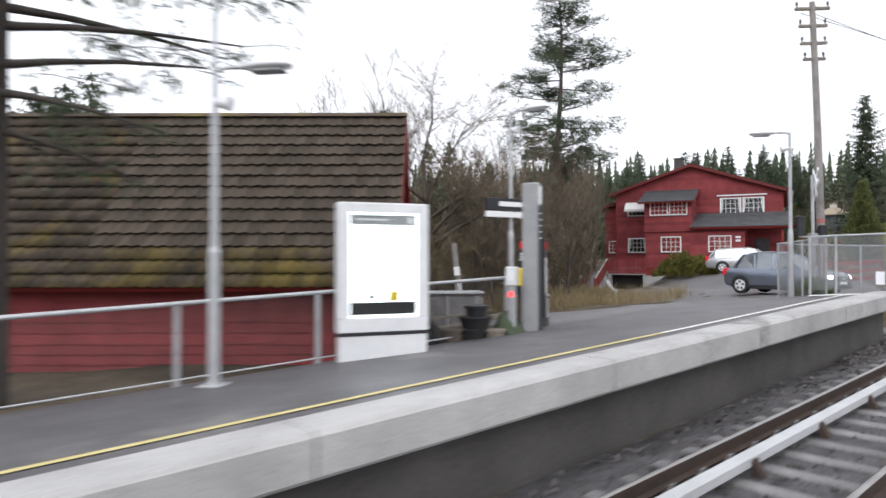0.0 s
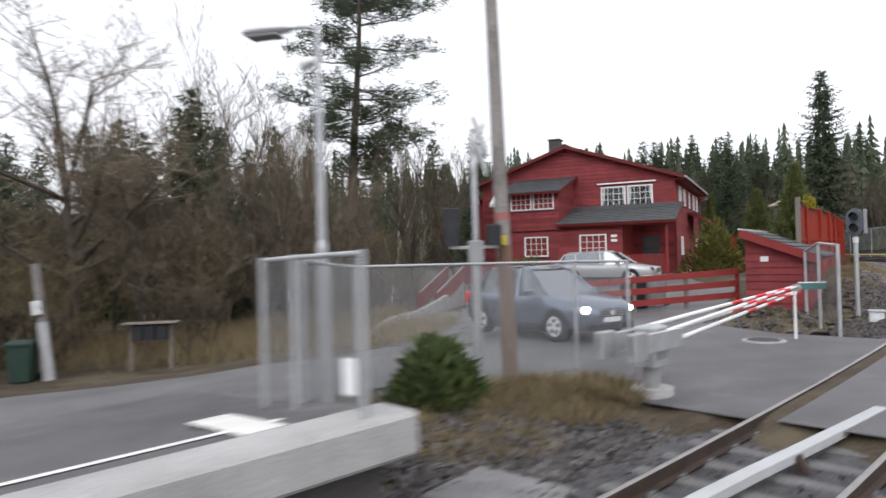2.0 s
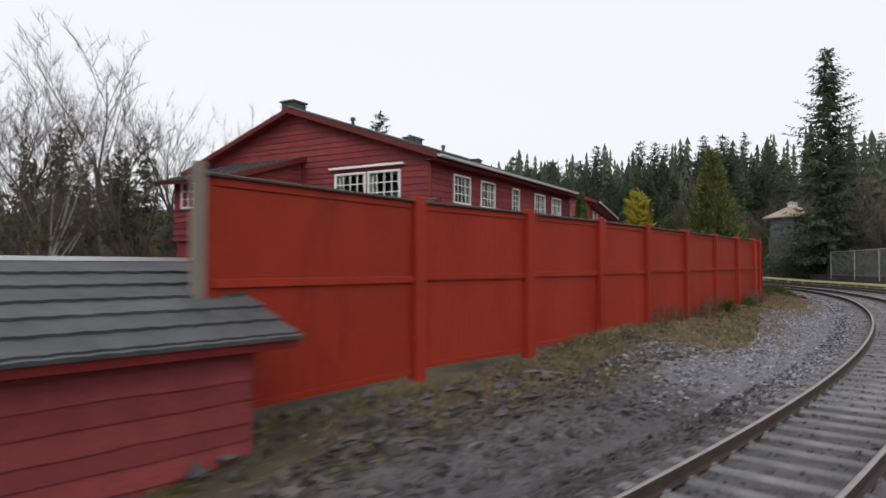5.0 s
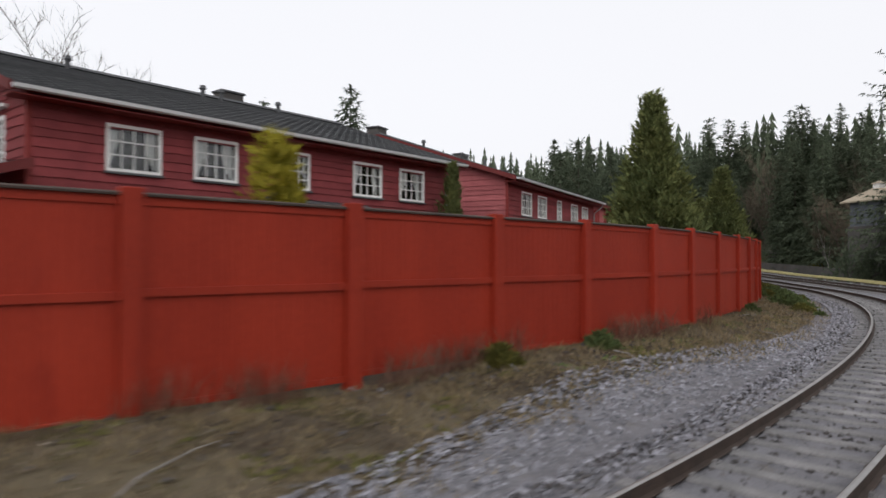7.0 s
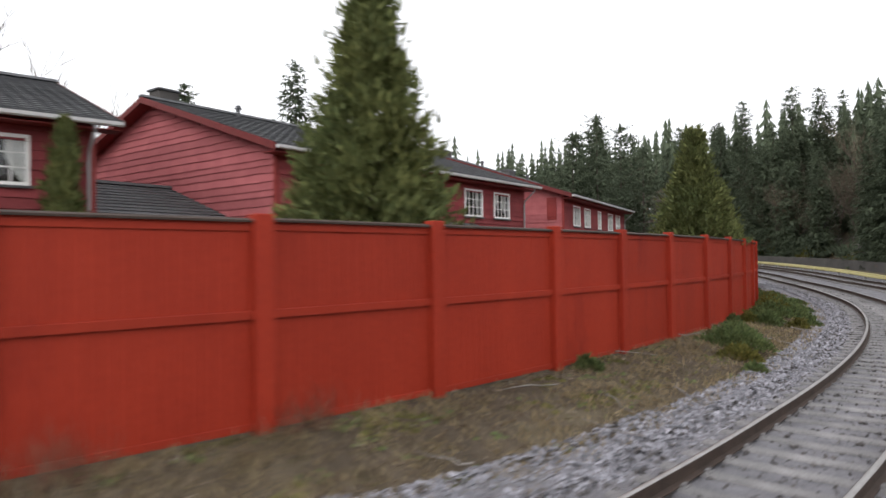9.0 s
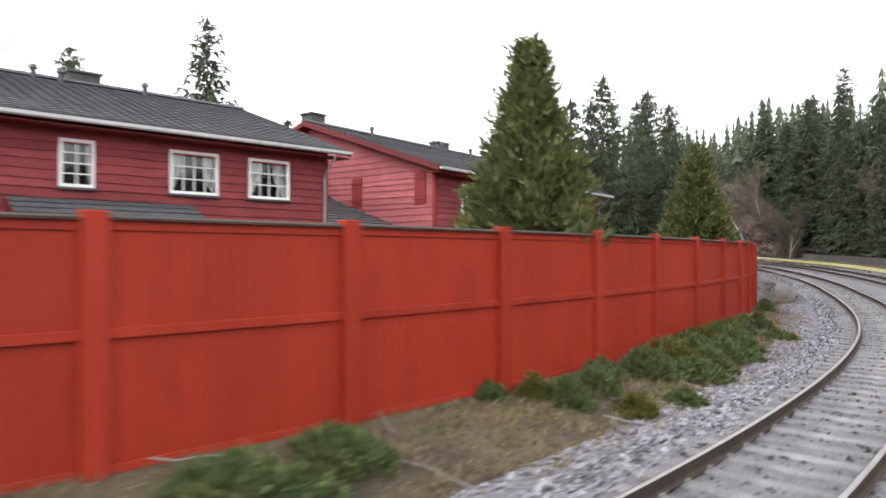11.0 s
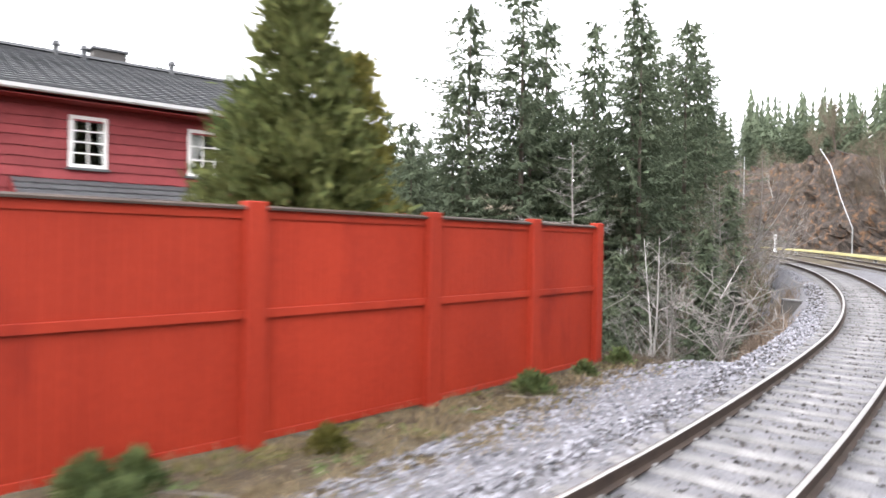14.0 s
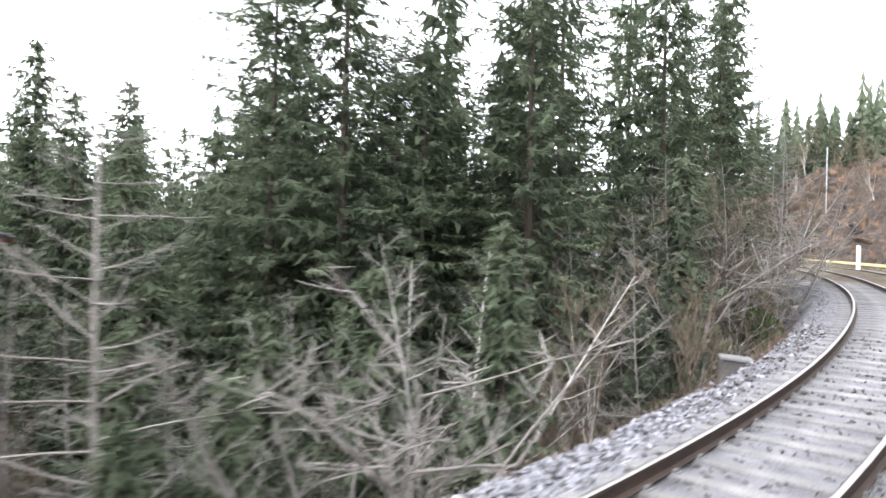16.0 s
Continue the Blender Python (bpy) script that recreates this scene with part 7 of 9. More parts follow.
    p = spots(rg, count)
    n = len(p)
    r, a0 = rg.uniform(rmin, rmax, n), rg.uniform(0, 6.283, n)
    ring_ = []
    for k in range(6):
        a, q = a0 + k * 1.047, r * rg.uniform(0.6, 1.25, n)
        ring_.append(np.stack([p[:, 0] + q * np.cos(a), p[:, 1] + q * np.sin(a), p[:, 2] - 0.015 + 0 * a], 1))
    tip = p + np.stack([r * rg.normal(0, 0.25, n), r * rg.normal(0, 0.25, n), height * rg.uniform(0.4, 1.3, n)], 1)
    v = np.stack(ring_ + [tip], 1).reshape(-1, 3)
    me = bpy.data.meshes.new(name)
    me.from_pydata(v.tolist(), [], [(b + k, b + (k + 1) % 6, b + 6) for b in (7 * np.arange(n)).tolist() for k in range(6)])
    me.materials.append(M[material])
    return tagged(new(name, me), label, category, kind="stuff")


def litter(name, label, count, spots, smin, smax, material, seed):
    """Fallen leaves and scraps, curled and lying at all angles, joined."""
    rg = np.random.RandomState(seed)
    p = spots(rg, count)
    n = len(p)
    d = rg.normal(size=(n, 3)) * np.array([1, 1, 0.35])
    d /= np.linalg.norm(d, axis=1)[:, None]
    up = rg.normal(size=(n, 3)) * 0.4 + np.array([0, 0, 1.0])
    w = np.cross(d, up)
    w /= np.linalg.norm(w, axis=1)[:, None]
    e = rg.uniform(smin, smax, n)[:, None]
    lift = np.array([0, 0, 1.0]) * e
    v = np.stack([p - d * e, p - w * e * 0.45 + lift * 0.2, p + d * e + lift * 0.15, p + w * e * 0.45 + lift * 0.25, p], 1).reshape(-1, 3)
    me = bpy.data.meshes.new(name)
    me.from_pydata(v.tolist(), [], [f for b in (5 * np.arange(n)).tolist() for f in ((b, b + 1, b + 4), (b + 1, b + 2, b + 4), (b + 2, b + 3, b + 4), (b + 3, b, b + 4))])
    me.materials.append(M[material])
    return tagged(new(name, me), label, "leaf litter", kind="stuff")


cushions("moss", "yellow-green moss cushions in patches below the fence", 20000, patchy(33, 116, 0.015, 3.0, 0.36), 0.03, 0.085, 0.03, "moss", 41, "moss")
cushions("moss", "dark green moss among the grass below the fence", 10000, patchy(60, 116, 0.012, 9.0, 0.34, 0.8), 0.025, 0.06, 0.028, "juniper", 42, "moss")
blades("dry_grass", "thick clumps of bleached dry grass below the fence", 40000, patchy(50, 114, -0.01, 15.0, 0.16, 0.9), 0.07, 0.24, "grass", 43, 1.3)
blades("dead_weeds", "thin reddish-brown dead weed stalks against the fence", 1100, fence_foot(53, 70), 0.25, 0.75, "dead_weed", 47, 0.28)
litter("leaf_litter", "dark brown fallen leaves below the fence", 15000, patchy(33, 118, 0.03, 21.0, 0.02, 1.6), 0.018, 0.042, "dead_leaf", 44)
litter("leaf_litter", "pale fallen leaves and scraps below the fence", 2600, patchy(33, 118, 0.04, 27.0, -0.1, 1.6), 0.015, 0.036, "pale_leaf", 45)
rg_ = random.Random(46)
for _ in range(46):
    s = rg_.uniform(44, 112)
    lo, hi = float(np.interp(s, REACH_S, REACH_O)) - 0.3, float(np.interp(s, FENCE_S, FENCE_O)) - 0.15
    p, a, ln = at(s, rg_.uniform(lo, hi)), rg_.uniform(0, 6.283), rg_.uniform(0.35, 1.5)
    pts = []
    for k in range(5):
        u = (k - 2) / 4 * ln
        x, y = p.x + u * math.cos(a) + rg_.gauss(0, 0.03), p.y + u * math.sin(a) + rg_.gauss(0, 0.03)
        pts.append(Vector((x, y, gz(x, y) + 0.05 + rg_.uniform(0, 0.05))))
    solo("fallen_branch", Mesh().sweep(pts, [0.013, 0.012, 0.010, 0.008, 0.004], 5), M["grey_bark"], "thin grey fallen branch below the fence", "branch", "fallen branches")


def slope_edge(rg, n):
    """Clumps along the upper edge of the ravine."""
    c, d = rg.uniform(118.5, 136, 60), rg.uniform(4.75, 6.9, 60)
    k = rg.randint(0, 60, n)
    x, y = strip_points(c[k] + rg.normal(size=n) * 0.3, d[k] + rg.normal(size=n) * 0.2)
    return np.stack([x, y, ground_z(x, y) - 0.02], 1)


def spot_patch(cx, cy, rx, ry, per=25, spread=0.09):
    def spots(rg, n):
        m = n // per
        a, q = rg.uniform(0, 6.283, m), np.sqrt(rg.uniform(0, 1, m))
        x, y = cx + rx * q * np.cos(a), cy + ry * q * np.sin(a)
        x, y = np.repeat(x, per) + rg.normal(size=m * per) * spread, np.repeat(y, per) + rg.normal(size=m * per) * spread
        return np.stack([x, y, ground_z(x, y) - 0.01], 1)
    return spots


blades("dry_grass", "thick straw-coloured grass tuft by the crossing", 9000, spot_patch(12.4, 19.5, 1.3, 0.9), 0.12, 0.38, "grass", 21, 0.8)
blades("dry_grass", "straw-coloured grass by the platform end", 3500, spot_patch(11.0, 18.0, 1.2, 0.8), 0.08, 0.25, "grass", 22, 0.9)
blades("dry_grass", "tall straw-coloured meadow grass across the road", 11000, spot_patch(4.0, 31.0, 7.0, 3.2, 20, 0.3), 0.3, 0.9, "grass", 23, 0.5)
blades("dry_grass", "tall straw-coloured grass by the drive", 9000, spot_patch(6.0, 40.0, 3.5, 6.0, 20, 0.3), 0.3, 0.8, "grass", 24, 0.5)
blades("dry_grass", "brown grass at the ravine edge", 9000, lambda rg, n: (lambda s, o: np.stack([*strip_points(s, o), ground_z(*strip_points(s, o))], 1))(rg.uniform(116, 150, n), rg.uniform(5.9, 8.0, n)), 0.15, 0.5, "twig", 25, 0.7)
blades("dry_grass", "dry grass on the bank beyond the tracks", 9000, lambda rg, n: (lambda s, o: np.stack([*strip_points(s, o), ground_z(*strip_points(s, o))], 1))(rg.uniform(60, 170, n), -rg.uniform(9, 13, n)), 0.2, 0.6, "grass", 26, 0.7)

blades("dry_grass", "tall pinkish dry grass along the ravine edge", 4600, slope_edge, 0.25, 0.8, "pink_grass", 32, 0.5)
bush(38.5, 117.9, 1.0, 1.0, 1.3, 61, 1500, 0.24, "spruce", "dark green conifer bush at the ravine edge")
jb = thing("junction_box", "dark weathered concrete box beside the ballast", "box", pose(43.34, 109.75, 1.93, 0, 4, 38))
part("body", Mesh().bevel_box(-0.27, 0.27, -0.24, 0.24, -0.35, 0.33, 0.02), M["dark_concrete"], jb)
part("lid", Mesh().bevel_box(-0.30, 0.30, -0.27, 0.27, 0.33, 0.385, 0.015), M["sleeper"], jb, "paler concrete lid")

for s, o in ((-19, 8.9), (-17.4, 9.2), (-16, 8.8), (-14.5, 9.1), (-13.2, 8.8), (-12, 9.2), (-10.6, 8.9), (-9.4, 9.1), (-8.0, 8.9), (-20.5, 9.1)):
    p = at(s, o)
    put(SCRUB[abs(int(s)) % 2], p.x, p.y, 0.32, s, label="low brown bramble between railing and barn")

for x, y, sc in ((-12.5, 23.6, 0.6), (-10.8, 23.0, 0.7), (-9.2, 23.6, 0.6), (-7.6, 23.2, 0.7), (-6.0, 23.8, 0.65), (-4.6, 23.4, 0.6), (-3.4, 24.2, 0.7), (-2.4, 25.4, 0.75), (-11.6, 24.4, 0.8), (-8.4, 24.4, 0.8), (-5.2, 24.6, 0.8), (-2.0, 27.0, 0.8), (-1.9, 28.6, 0.9), (-3.9, 25.2, 0.8)):
    put(OUTER_BUSH[0] if int(x * 7) % 2 else SCRUB[0], x, y, sc, x * 4)
blades("dry_grass", "brown grass on the bank at the fence end", 7000, lambda rg, n: (lambda s, o: np.stack([*strip_points(s, o), ground_z(*strip_points(s, o))], 1))(rg.uniform(110, 118, n), rg.uniform(5.9, 8.2, n)), 0.05, 0.2, "twig", 31, 0.9)

# ---- station: barn, railing, lamps, signs ----


def build_barn():
    root = thing("barn", "red boarded barn with steep mossy tiled roof behind the platform", "barn")
    x0, x1, yr, zr = -13.5, -0.84, 15.35, 5.5
    half, ze = 3.3, 1.72
    xs = -1.65
    near, far_ = yr - half + 0.55, yr + half - 0.55
    slope = (zr - ze) / half
    top = lambda y: zr - 0.12 - abs(y - yr) * slope
    wall = Mesh()
    wall.prism([(near, -0.6), (near, top(near)), (yr, top(yr)), (far_, top(far_)), (far_, -0.6)], "x", x0 + 0.5, xs - 0.03)
    fix_normals(part("wall", wall, M["red_trim"], root, "dark red board wall"))
    gable = lambda u, o, z: Vector((xs - 0.03 + o, u, z))
    front = lambda u, o, z: Vector((u, near - o, z))
    clad(root, gable, near, far_, 0.1, top, [], 31, pitch=0.23)
    clad(root, front, x0 + 0.5, xs, -0.1, lambda u: top(near), [], 32, pitch=0.23)
    # roof decks
    for sgn in (-1, 1):
        d = Vector((0, sgn * half, ze - zr))
        run = d.length
        d.normalize()
        up = Vector((0, sgn * (zr - ze), half)).normalized()
        a = Vector((x0, yr, zr))
        deck = Mesh()
        pts = [a, a + Vector((x1 - x0, 0, 0)), a + Vector((x1 - x0, 0, 0)) + d * run, a + d * run]
        deck.add(pts + [p - up * 0.10 for p in pts], [(0, 1, 2, 3), (7, 6, 5, 4), (0, 4, 5, 1), (1, 5, 6, 2), (2, 6, 7, 3), (3, 7, 4, 0)])
        dk = fix_normals(part("roof", deck, M["red_trim"], root, "steep roof of mossy clay tiles"))
        if sgn < 0:
            # single tiles: the run nearest the platform end as parts, the others joined
            tl, tw, rows = 0.335, 0.245, int(run / 0.335) + 1
            t = Mesh()
            prof = [(-0.5, 0.030), (-0.32, 0.012), (-0.05, 0.010), (0.18, 0.040), (0.36, 0.052), (0.5, 0.034)]
            vs = [Vector((u * tw, 0, h)) for u, h in prof] + [Vector((u * tw, 0.40, h + 0.075)) for u, h in prof] + [Vector((u * tw, 0.345, h - 0.005)) for u, h in prof]
            n = len(prof)
            t.add(vs, [(i, n + i, n + i + 1, i + 1) for i in range(n - 1)] + [(n + i, 2 * n + i, 2 * n + i + 1, n + i + 1) for i in range(n - 1)], False)
            tile = t.data("tile", M["moss_tile"])
            basis = Matrix((( 1, 0, 0), (0, d.y, up.y), (0, d.z, up.z))).to_4x4()
            rest = Mesh()
            rg = random.Random(4)
            cols = int((x1 - x0) / tw)
            for k in range(rows):
                for c in range(cols):
                    x = x1 - 0.12 - c * tw
                    m = Matrix.Translation(Vector((x, yr, zr)) + d * (k * tl - 0.02) + up * rg.uniform(0.0, 0.012)) @ basis @ Matrix.Rotation(rg.gauss(0, 0.012), 4, "Z")
                    if c < 24 and k < 12:
                        part("tile", tile, None, dk, "", m)
                    else:
                        rest.add([m @ v for v in vs], t.f, True)
            tagged(part("tile_field", rest, M["moss_tile"], dk), "joined rows of mossy clay tiles", kind="stuff")
        else:
            tiled_slope(root, a, Vector((1, 0, 0)), d, x1 - x0, run, material=M["moss_tile"])
        for x in (x1 - 0.02,):
            board_strip(root, Vector((x, yr, zr + 0.05)), Vector((x, yr, zr + 0.05)) + d * run, up, Vector((1, 0, 0)), 0.26, 0.035, "barge_board", M["red_trim"], "red barge board")
    part("ridge_cap", Mesh().prism([(yr - 0.15, zr + 0.03), (yr - 0.07, zr + 0.12), (yr + 0.07, zr + 0.12), (yr + 0.15, zr + 0.03)], "x", x0, x1 + 0.02), M["moss_tile"], root, "mossy ridge tiles")
    return root


build_barn()


def wire_panel(name, pts, root, material=None, label="galvanised chain-link mesh"):
    """Mesh infill between the upright edges given as (bottom, top) pairs, with a measure for the weave."""
    mb = Mesh()
    vs, us, run = [], [], 0.0
    for k, (a, b) in enumerate(pts):
        if k:
            run += (Vector(a) - Vector(pts[k - 1][0])).length
        vs += [a, b]
        us += [(run, 0.0), (run, (Vector(b) - Vector(a)).length)]
    mb.add(vs, [(2 * k, 2 * k + 2, 2 * k + 3, 2 * k + 1) for k in range(len(pts) - 1)])
    me = mb.data(name, material or M["mesh"])
    uv = me.uv_layers.new(name="weave")
    for loop in me.loops:
        uv.data[loop.index].uv = us[loop.vertex_index]
    return part(name, me, None, root, label)


def mesh_fence(name, label, stations, r=0.03, group=""):
    """Steel posts, top rail and chain-link; stations: (x, y, bottom, top)."""
    root = thing(name, label, "fence", group=group)
    for x, y, b, t in stations:
        p = Mesh().tube((x, y, b - 0.3), (x, y, t + 0.01), r, n=10)
        part("post", p, M["steel"], root)
    for (x, y, b, t), (x2, y2, b2, t2) in zip(stations, stations[1:]):
        part("top_rail", Mesh().tube((x, y, t - 0.02), (x2, y2, t2 - 0.02), r * 0.8, n=8), M["steel"], root)
    wire_panel("mesh", [((x, y, b + 0.06), (x, y, t - 0.02)) for x, y, b, t in stations], root)
    return root


def railing():
    st = []
    for s in np.arange(-24, 10.1, 2.1):
        p = at(float(s), 8.8, 0.45)
        st.append((p.x, p.y, p.z, p.z + 1.10))
    root = thing("railing", "grey steel railing with mesh along the platform's back", "railing")
    for k, (x, y, b, t) in enumerate(st):
        part("post", Mesh().bevel_box(-0.035, 0.035, -0.035, 0.035, b - 0.1, t - 0.03, 0.008, heading(x, y, -47.5)), M["steel"], root)
    for a, b in zip(st, st[1:]):
        part("handrail", Mesh().tube((a[0], a[1], a[3]), (b[0], b[1], b[3]), 0.032, n=10), M["steel"], root, "grey steel handrail")
        part("lower_rail", Mesh().tube((a[0], a[1], a[2] + 0.1), (b[0], b[1], b[2] + 0.1), 0.014, n=6), M["steel"], root)
    wire_panel("mesh", [((x, y, b + 0.1), (x, y, t - 0.03)) for x, y, b, t in st], root, material=M["fine_mesh"], label="fine wire mesh infill")


railing()


def street_lamp(x, y, z, top, arm, label, extra=True, above=0.0):
    """A tapered pole with a short arm, a flat oval lamp head and a small loudspeaker; arm: direction in degrees."""
    root = thing("street_lamp", label, "street lamp", pose(x, y, z, 0, 0, arm), group="platform lamps")
    h = top - z
    pole = Mesh()
    pole.tube((0, 0, 0), (0, 0, h * 0.42), 0.075, 0.07, 14)
    pole.tube((0, 0, h * 0.42), (0, 0, h * 0.44), 0.07, 0.05, 14)
    pole.tube((0, 0, h * 0.44), (0, 0, h + above), 0.05, 0.038, 14)
    part("pole", pole, M["steel"], root, "galvanised steel pole")
    part("base_plate", Mesh().bevel_box(-0.15, 0.15, -0.15, 0.15, 0.0, 0.025, 0.006), M["steel"], root)
    part("arm", Mesh().sweep([Vector((0, 0, h - 0.05)), Vector((0.12, 0, h)), Vector((0.42, 0, h + 0.01))], [0.028] * 3, 8), M["steel"], root)
    head, glass = Mesh(), Mesh()
    n, secs = 12, [(0.32, 0.04, 0.03), (0.40, 0.09, 0.06), (0.62, 0.15, 0.095), (0.86, 0.155, 0.09), (0.98, 0.11, 0.06), (1.02, 0.03, 0.02)]
    vs, fs = [], []
    for k, (u, w, t) in enumerate(secs):
        for i in range(n):
            a = 2 * math.pi * i / n
            zz = math.sin(a)
            vs.append((u, w * math.cos(a), h + 0.0 + t * (zz if zz > 0 else zz * 0.55)))
        if k:
            o = (k - 1) * n
            fs += [(o + i, o + n + i, o + n + (i + 1) % n, o + (i + 1) % n) for i in range(n)]
    head.add(vs, fs, True)
    head.add(vs, [tuple(range(n)), tuple(reversed(range(len(vs) - n, len(vs))))])
    hd = fix_normals(part("lamp_head", head, M["alu"], root, "pale oval lamp housing"))
    glass.bevel_box(0.50, 0.92, -0.11, 0.11, h - 0.075, h - 0.045, 0.01)
    part("diffuser", glass, M["grey_paint"], hd, "unlit grey glass")
    if extra:
        sp = Mesh().tube((0.02, 0, h - 0.42), (0.22, 0.0, h - 0.46), 0.05, 0.10, 12)
        part("loudspeaker", sp, M["alu"], root, "small pale horn loudspeaker")
    return root


street_lamp(-2.88, 8.38, 0.66, 4.66, -8, "galvanised platform lamp beside the railing", above=1.0)
street_lamp(1.6, 15.7, 0.7, 5.72, -38, "galvanised lamp behind the station sign")
street_lamp(9.38, 17.95, 0.95, 5.66, 165, "galvanised lamp at the platform end")


def ad_board():
    dx, dy = 1.35, 0.54
    w = math.hypot(dx, dy)
    root = thing("advert_case", "grey advertising case with a glowing white poster", "advert case", pose(-1.62, 10.14, 0.0, 0, 0, math.degrees(math.atan2(dy, dx))))
    z0, z1 = 0.63, 3.12
    frame_ = Mesh()
    t = 0.17
    frame_.bevel_box(0, w, -0.12, 0.14, z0 + 0.50, z0 + 0.72, 0.015)
    frame_.bevel_box(0, t, -0.12, 0.14, z0 + 0.72, z1, 0.02)
    frame_.bevel_box(w - t, w, -0.12, 0.14, z0 + 0.72, z1, 0.02)
    frame_.bevel_box(t, w - t, -0.12, 0.14, z1 - 0.15, z1, 0.015)
    part("frame", frame_, M["alu"], root, "brushed pale metal frame")
    part("base", Mesh().bevel_box(0.02, w - 0.02, -0.10, 0.12, z0 - 0.2, z0 + 0.44, 0.015), M["alu"], root, "pale metal base")
    part("groove", Mesh().box(0.01, w - 0.01, -0.10, 0.12, z0 + 0.44, z0 + 0.50), M["black"], root)
    part("back", Mesh().box(t, w - t, 0.06, 0.13, z0 + 0.72, z1 - 0.15), M["grey_paint"], root)
    post = part("poster", Mesh().box(t, w - t, -0.06, -0.05, z0 + 0.72, z1 - 0.15), M["lit_poster"], root, "backlit white poster with dark head and foot bands")
    part("band", Mesh().box(t + 0.03, w - t - 0.03, -0.070, -0.062, z1 - 0.34, z1 - 0.19), M["grey_paint"], post, "dark header band with an unreadable line")
    part("band", Mesh().box(t + 0.03, w - t - 0.03, -0.070, -0.062, z0 + 0.76, z0 + 0.95), M["black"], post, "dark footer band")
    part("line", Mesh().box(t + 0.12, w * 0.55, -0.074, -0.071, z1 - 0.275, z1 - 0.245), M["sign_white"], post)
    part("emblem", Mesh().box(w - t - 0.17, w - t - 0.07, -0.074, -0.071, z1 - 0.315, z1 - 0.215), M["sign_white"], post)
    part("spot", Mesh().bevel_box(w * 0.56, w * 0.66, -0.072, -0.063, z0 + 0.97, z0 + 1.11, 0.01), M["sign_yellow"], post, "small yellow mark on the poster")
    part("spot", Mesh().bevel_box(w * 0.33, w * 0.40, -0.072, -0.063, z0 + 1.01, z0 + 1.05, 0.006), M["black"], post)
    gl = part("pane", Mesh().box(t, w - t, -0.095, -0.090, z0 + 0.72, z1 - 0.15), M["glass"], root, "clear cover glass")
    gl.visible_shadow = False


ad_board()


def station_sign():
    root = thing("station_sign", "black and white station name sign on the lamp post", "sign", pose(1.6, 15.62, 0, 0, 0, 33))
    b = part("panel", Mesh().bevel_box(-0.76, 0.76, -0.06, 0.02, 3.38, 3.66, 0.01), M["black"], root, "black name panel")
    part("panel", Mesh().bevel_box(-0.76, 0.76, -0.06, 0.02, 3.22, 3.35, 0.01), M["sign_white"], root, "white lower panel")
    part("line", Mesh().box(-0.40, 0.46, -0.066, -0.062, 3.47, 3.58), M["sign_white"], b, "unreadable white name as a bar")
    for x in (-0.3, 0.3):
        part("bracket", Mesh().box(x - 0.02, x + 0.02, 0.02, 0.1, 3.2, 3.64), M["steel"], root)


station_sign()


def info_column():
    root = thing("info_column", "tall flat grey steel column on the platform", "column", pose(1.74, 13.05, 0.62, 0, 0, -25))
    part("body", Mesh().bevel_box(-0.17, 0.17, -0.11, 0.11, 0.0, 3.12, 0.03), M["grey_paint"], root)
    part("notice", Mesh().box(0.172, 0.178, -0.09, 0.09, 2.7, 3.05), M["sign_white"], root, "white notice on its side")
    part("panel", Mesh().bevel_box(0.171, 0.181, -0.105, 0.105, 0.02, 2.66, 0.006), M["black"], root, "dark panel with unreadable lines on its side")
    for k in range(5):
        part("line", Mesh().box(0.182, 0.186, -0.07, 0.06, 2.50 - k * 0.12, 2.53 - k * 0.12), M["sign_white"], root)
    root = thing("info_totem", "dark information stand with red emblem and white timetable", "information stand", pose(1.95, 14.5, 0.66, 0, 0, -12))
    b = part("body", Mesh().bevel_box(-0.28, 0.28, -0.24, 0.24, 0.12, 2.05, 0.015), M["black"], root, "dark blue-black body")
    part("base", Mesh().bevel_box(-0.34, 0.34, -0.30, 0.30, -0.1, 0.34, 0.02), M["dark_concrete"], root, "rough concrete base")
    part("emblem", Mesh().bevel_box(-0.25, -0.07, -0.262, -0.245, 1.80, 1.98, 0.02), M["sign_red"], b, "plain red rounded emblem")
    for k in range(3):
        part("line", Mesh().box(-0.25, 0.02, -0.25, -0.243, 1.68 - k * 0.06, 1.71 - k * 0.06), M["sign_white"], b)
    part("emblem", Mesh().bevel_box(0.285, 0.30, 0.02, 0.17, 1.80, 1.95, 0.02), M["sign_red"], b, "plain red rounded emblem")
    part("poster", Mesh().box(0.282, 0.292, -0.20, 0.18, 0.85, 1.62), M["sign_white"], b, "white timetable poster")
    part("poster", Mesh().box(0.284, 0.294, -0.02, 0.22, 1.05, 1.40), M["curtain"], b, "second pale notice")
    part("shelf", Mesh().bevel_box(0.28, 0.36, -0.22, 0.22, 0.78, 0.82, 0.01), M["grey_paint"], b)
    part("box", Mesh().bevel_box(0.28, 0.33, -0.2, 0.2, 0.3, 0.74, 0.02), M["grey_paint"], b, "grey lower cabinet")
    root = thing("ticket_reader", "grey post with yellow ticket reader", "ticket reader", pose(1.72, 13.85, 0.64, 0, 0, -20))
    part("post", Mesh().bevel_box(-0.09, 0.09, -0.06, 0.06, 0.0, 1.05, 0.015), M["steel"], root)
    part("reader", Mesh().bevel_box(-0.15, 0.15, -0.10, 0.10, 1.05, 1.42, 0.025), M["sign_yellow"], root, "yellow plastic reader")
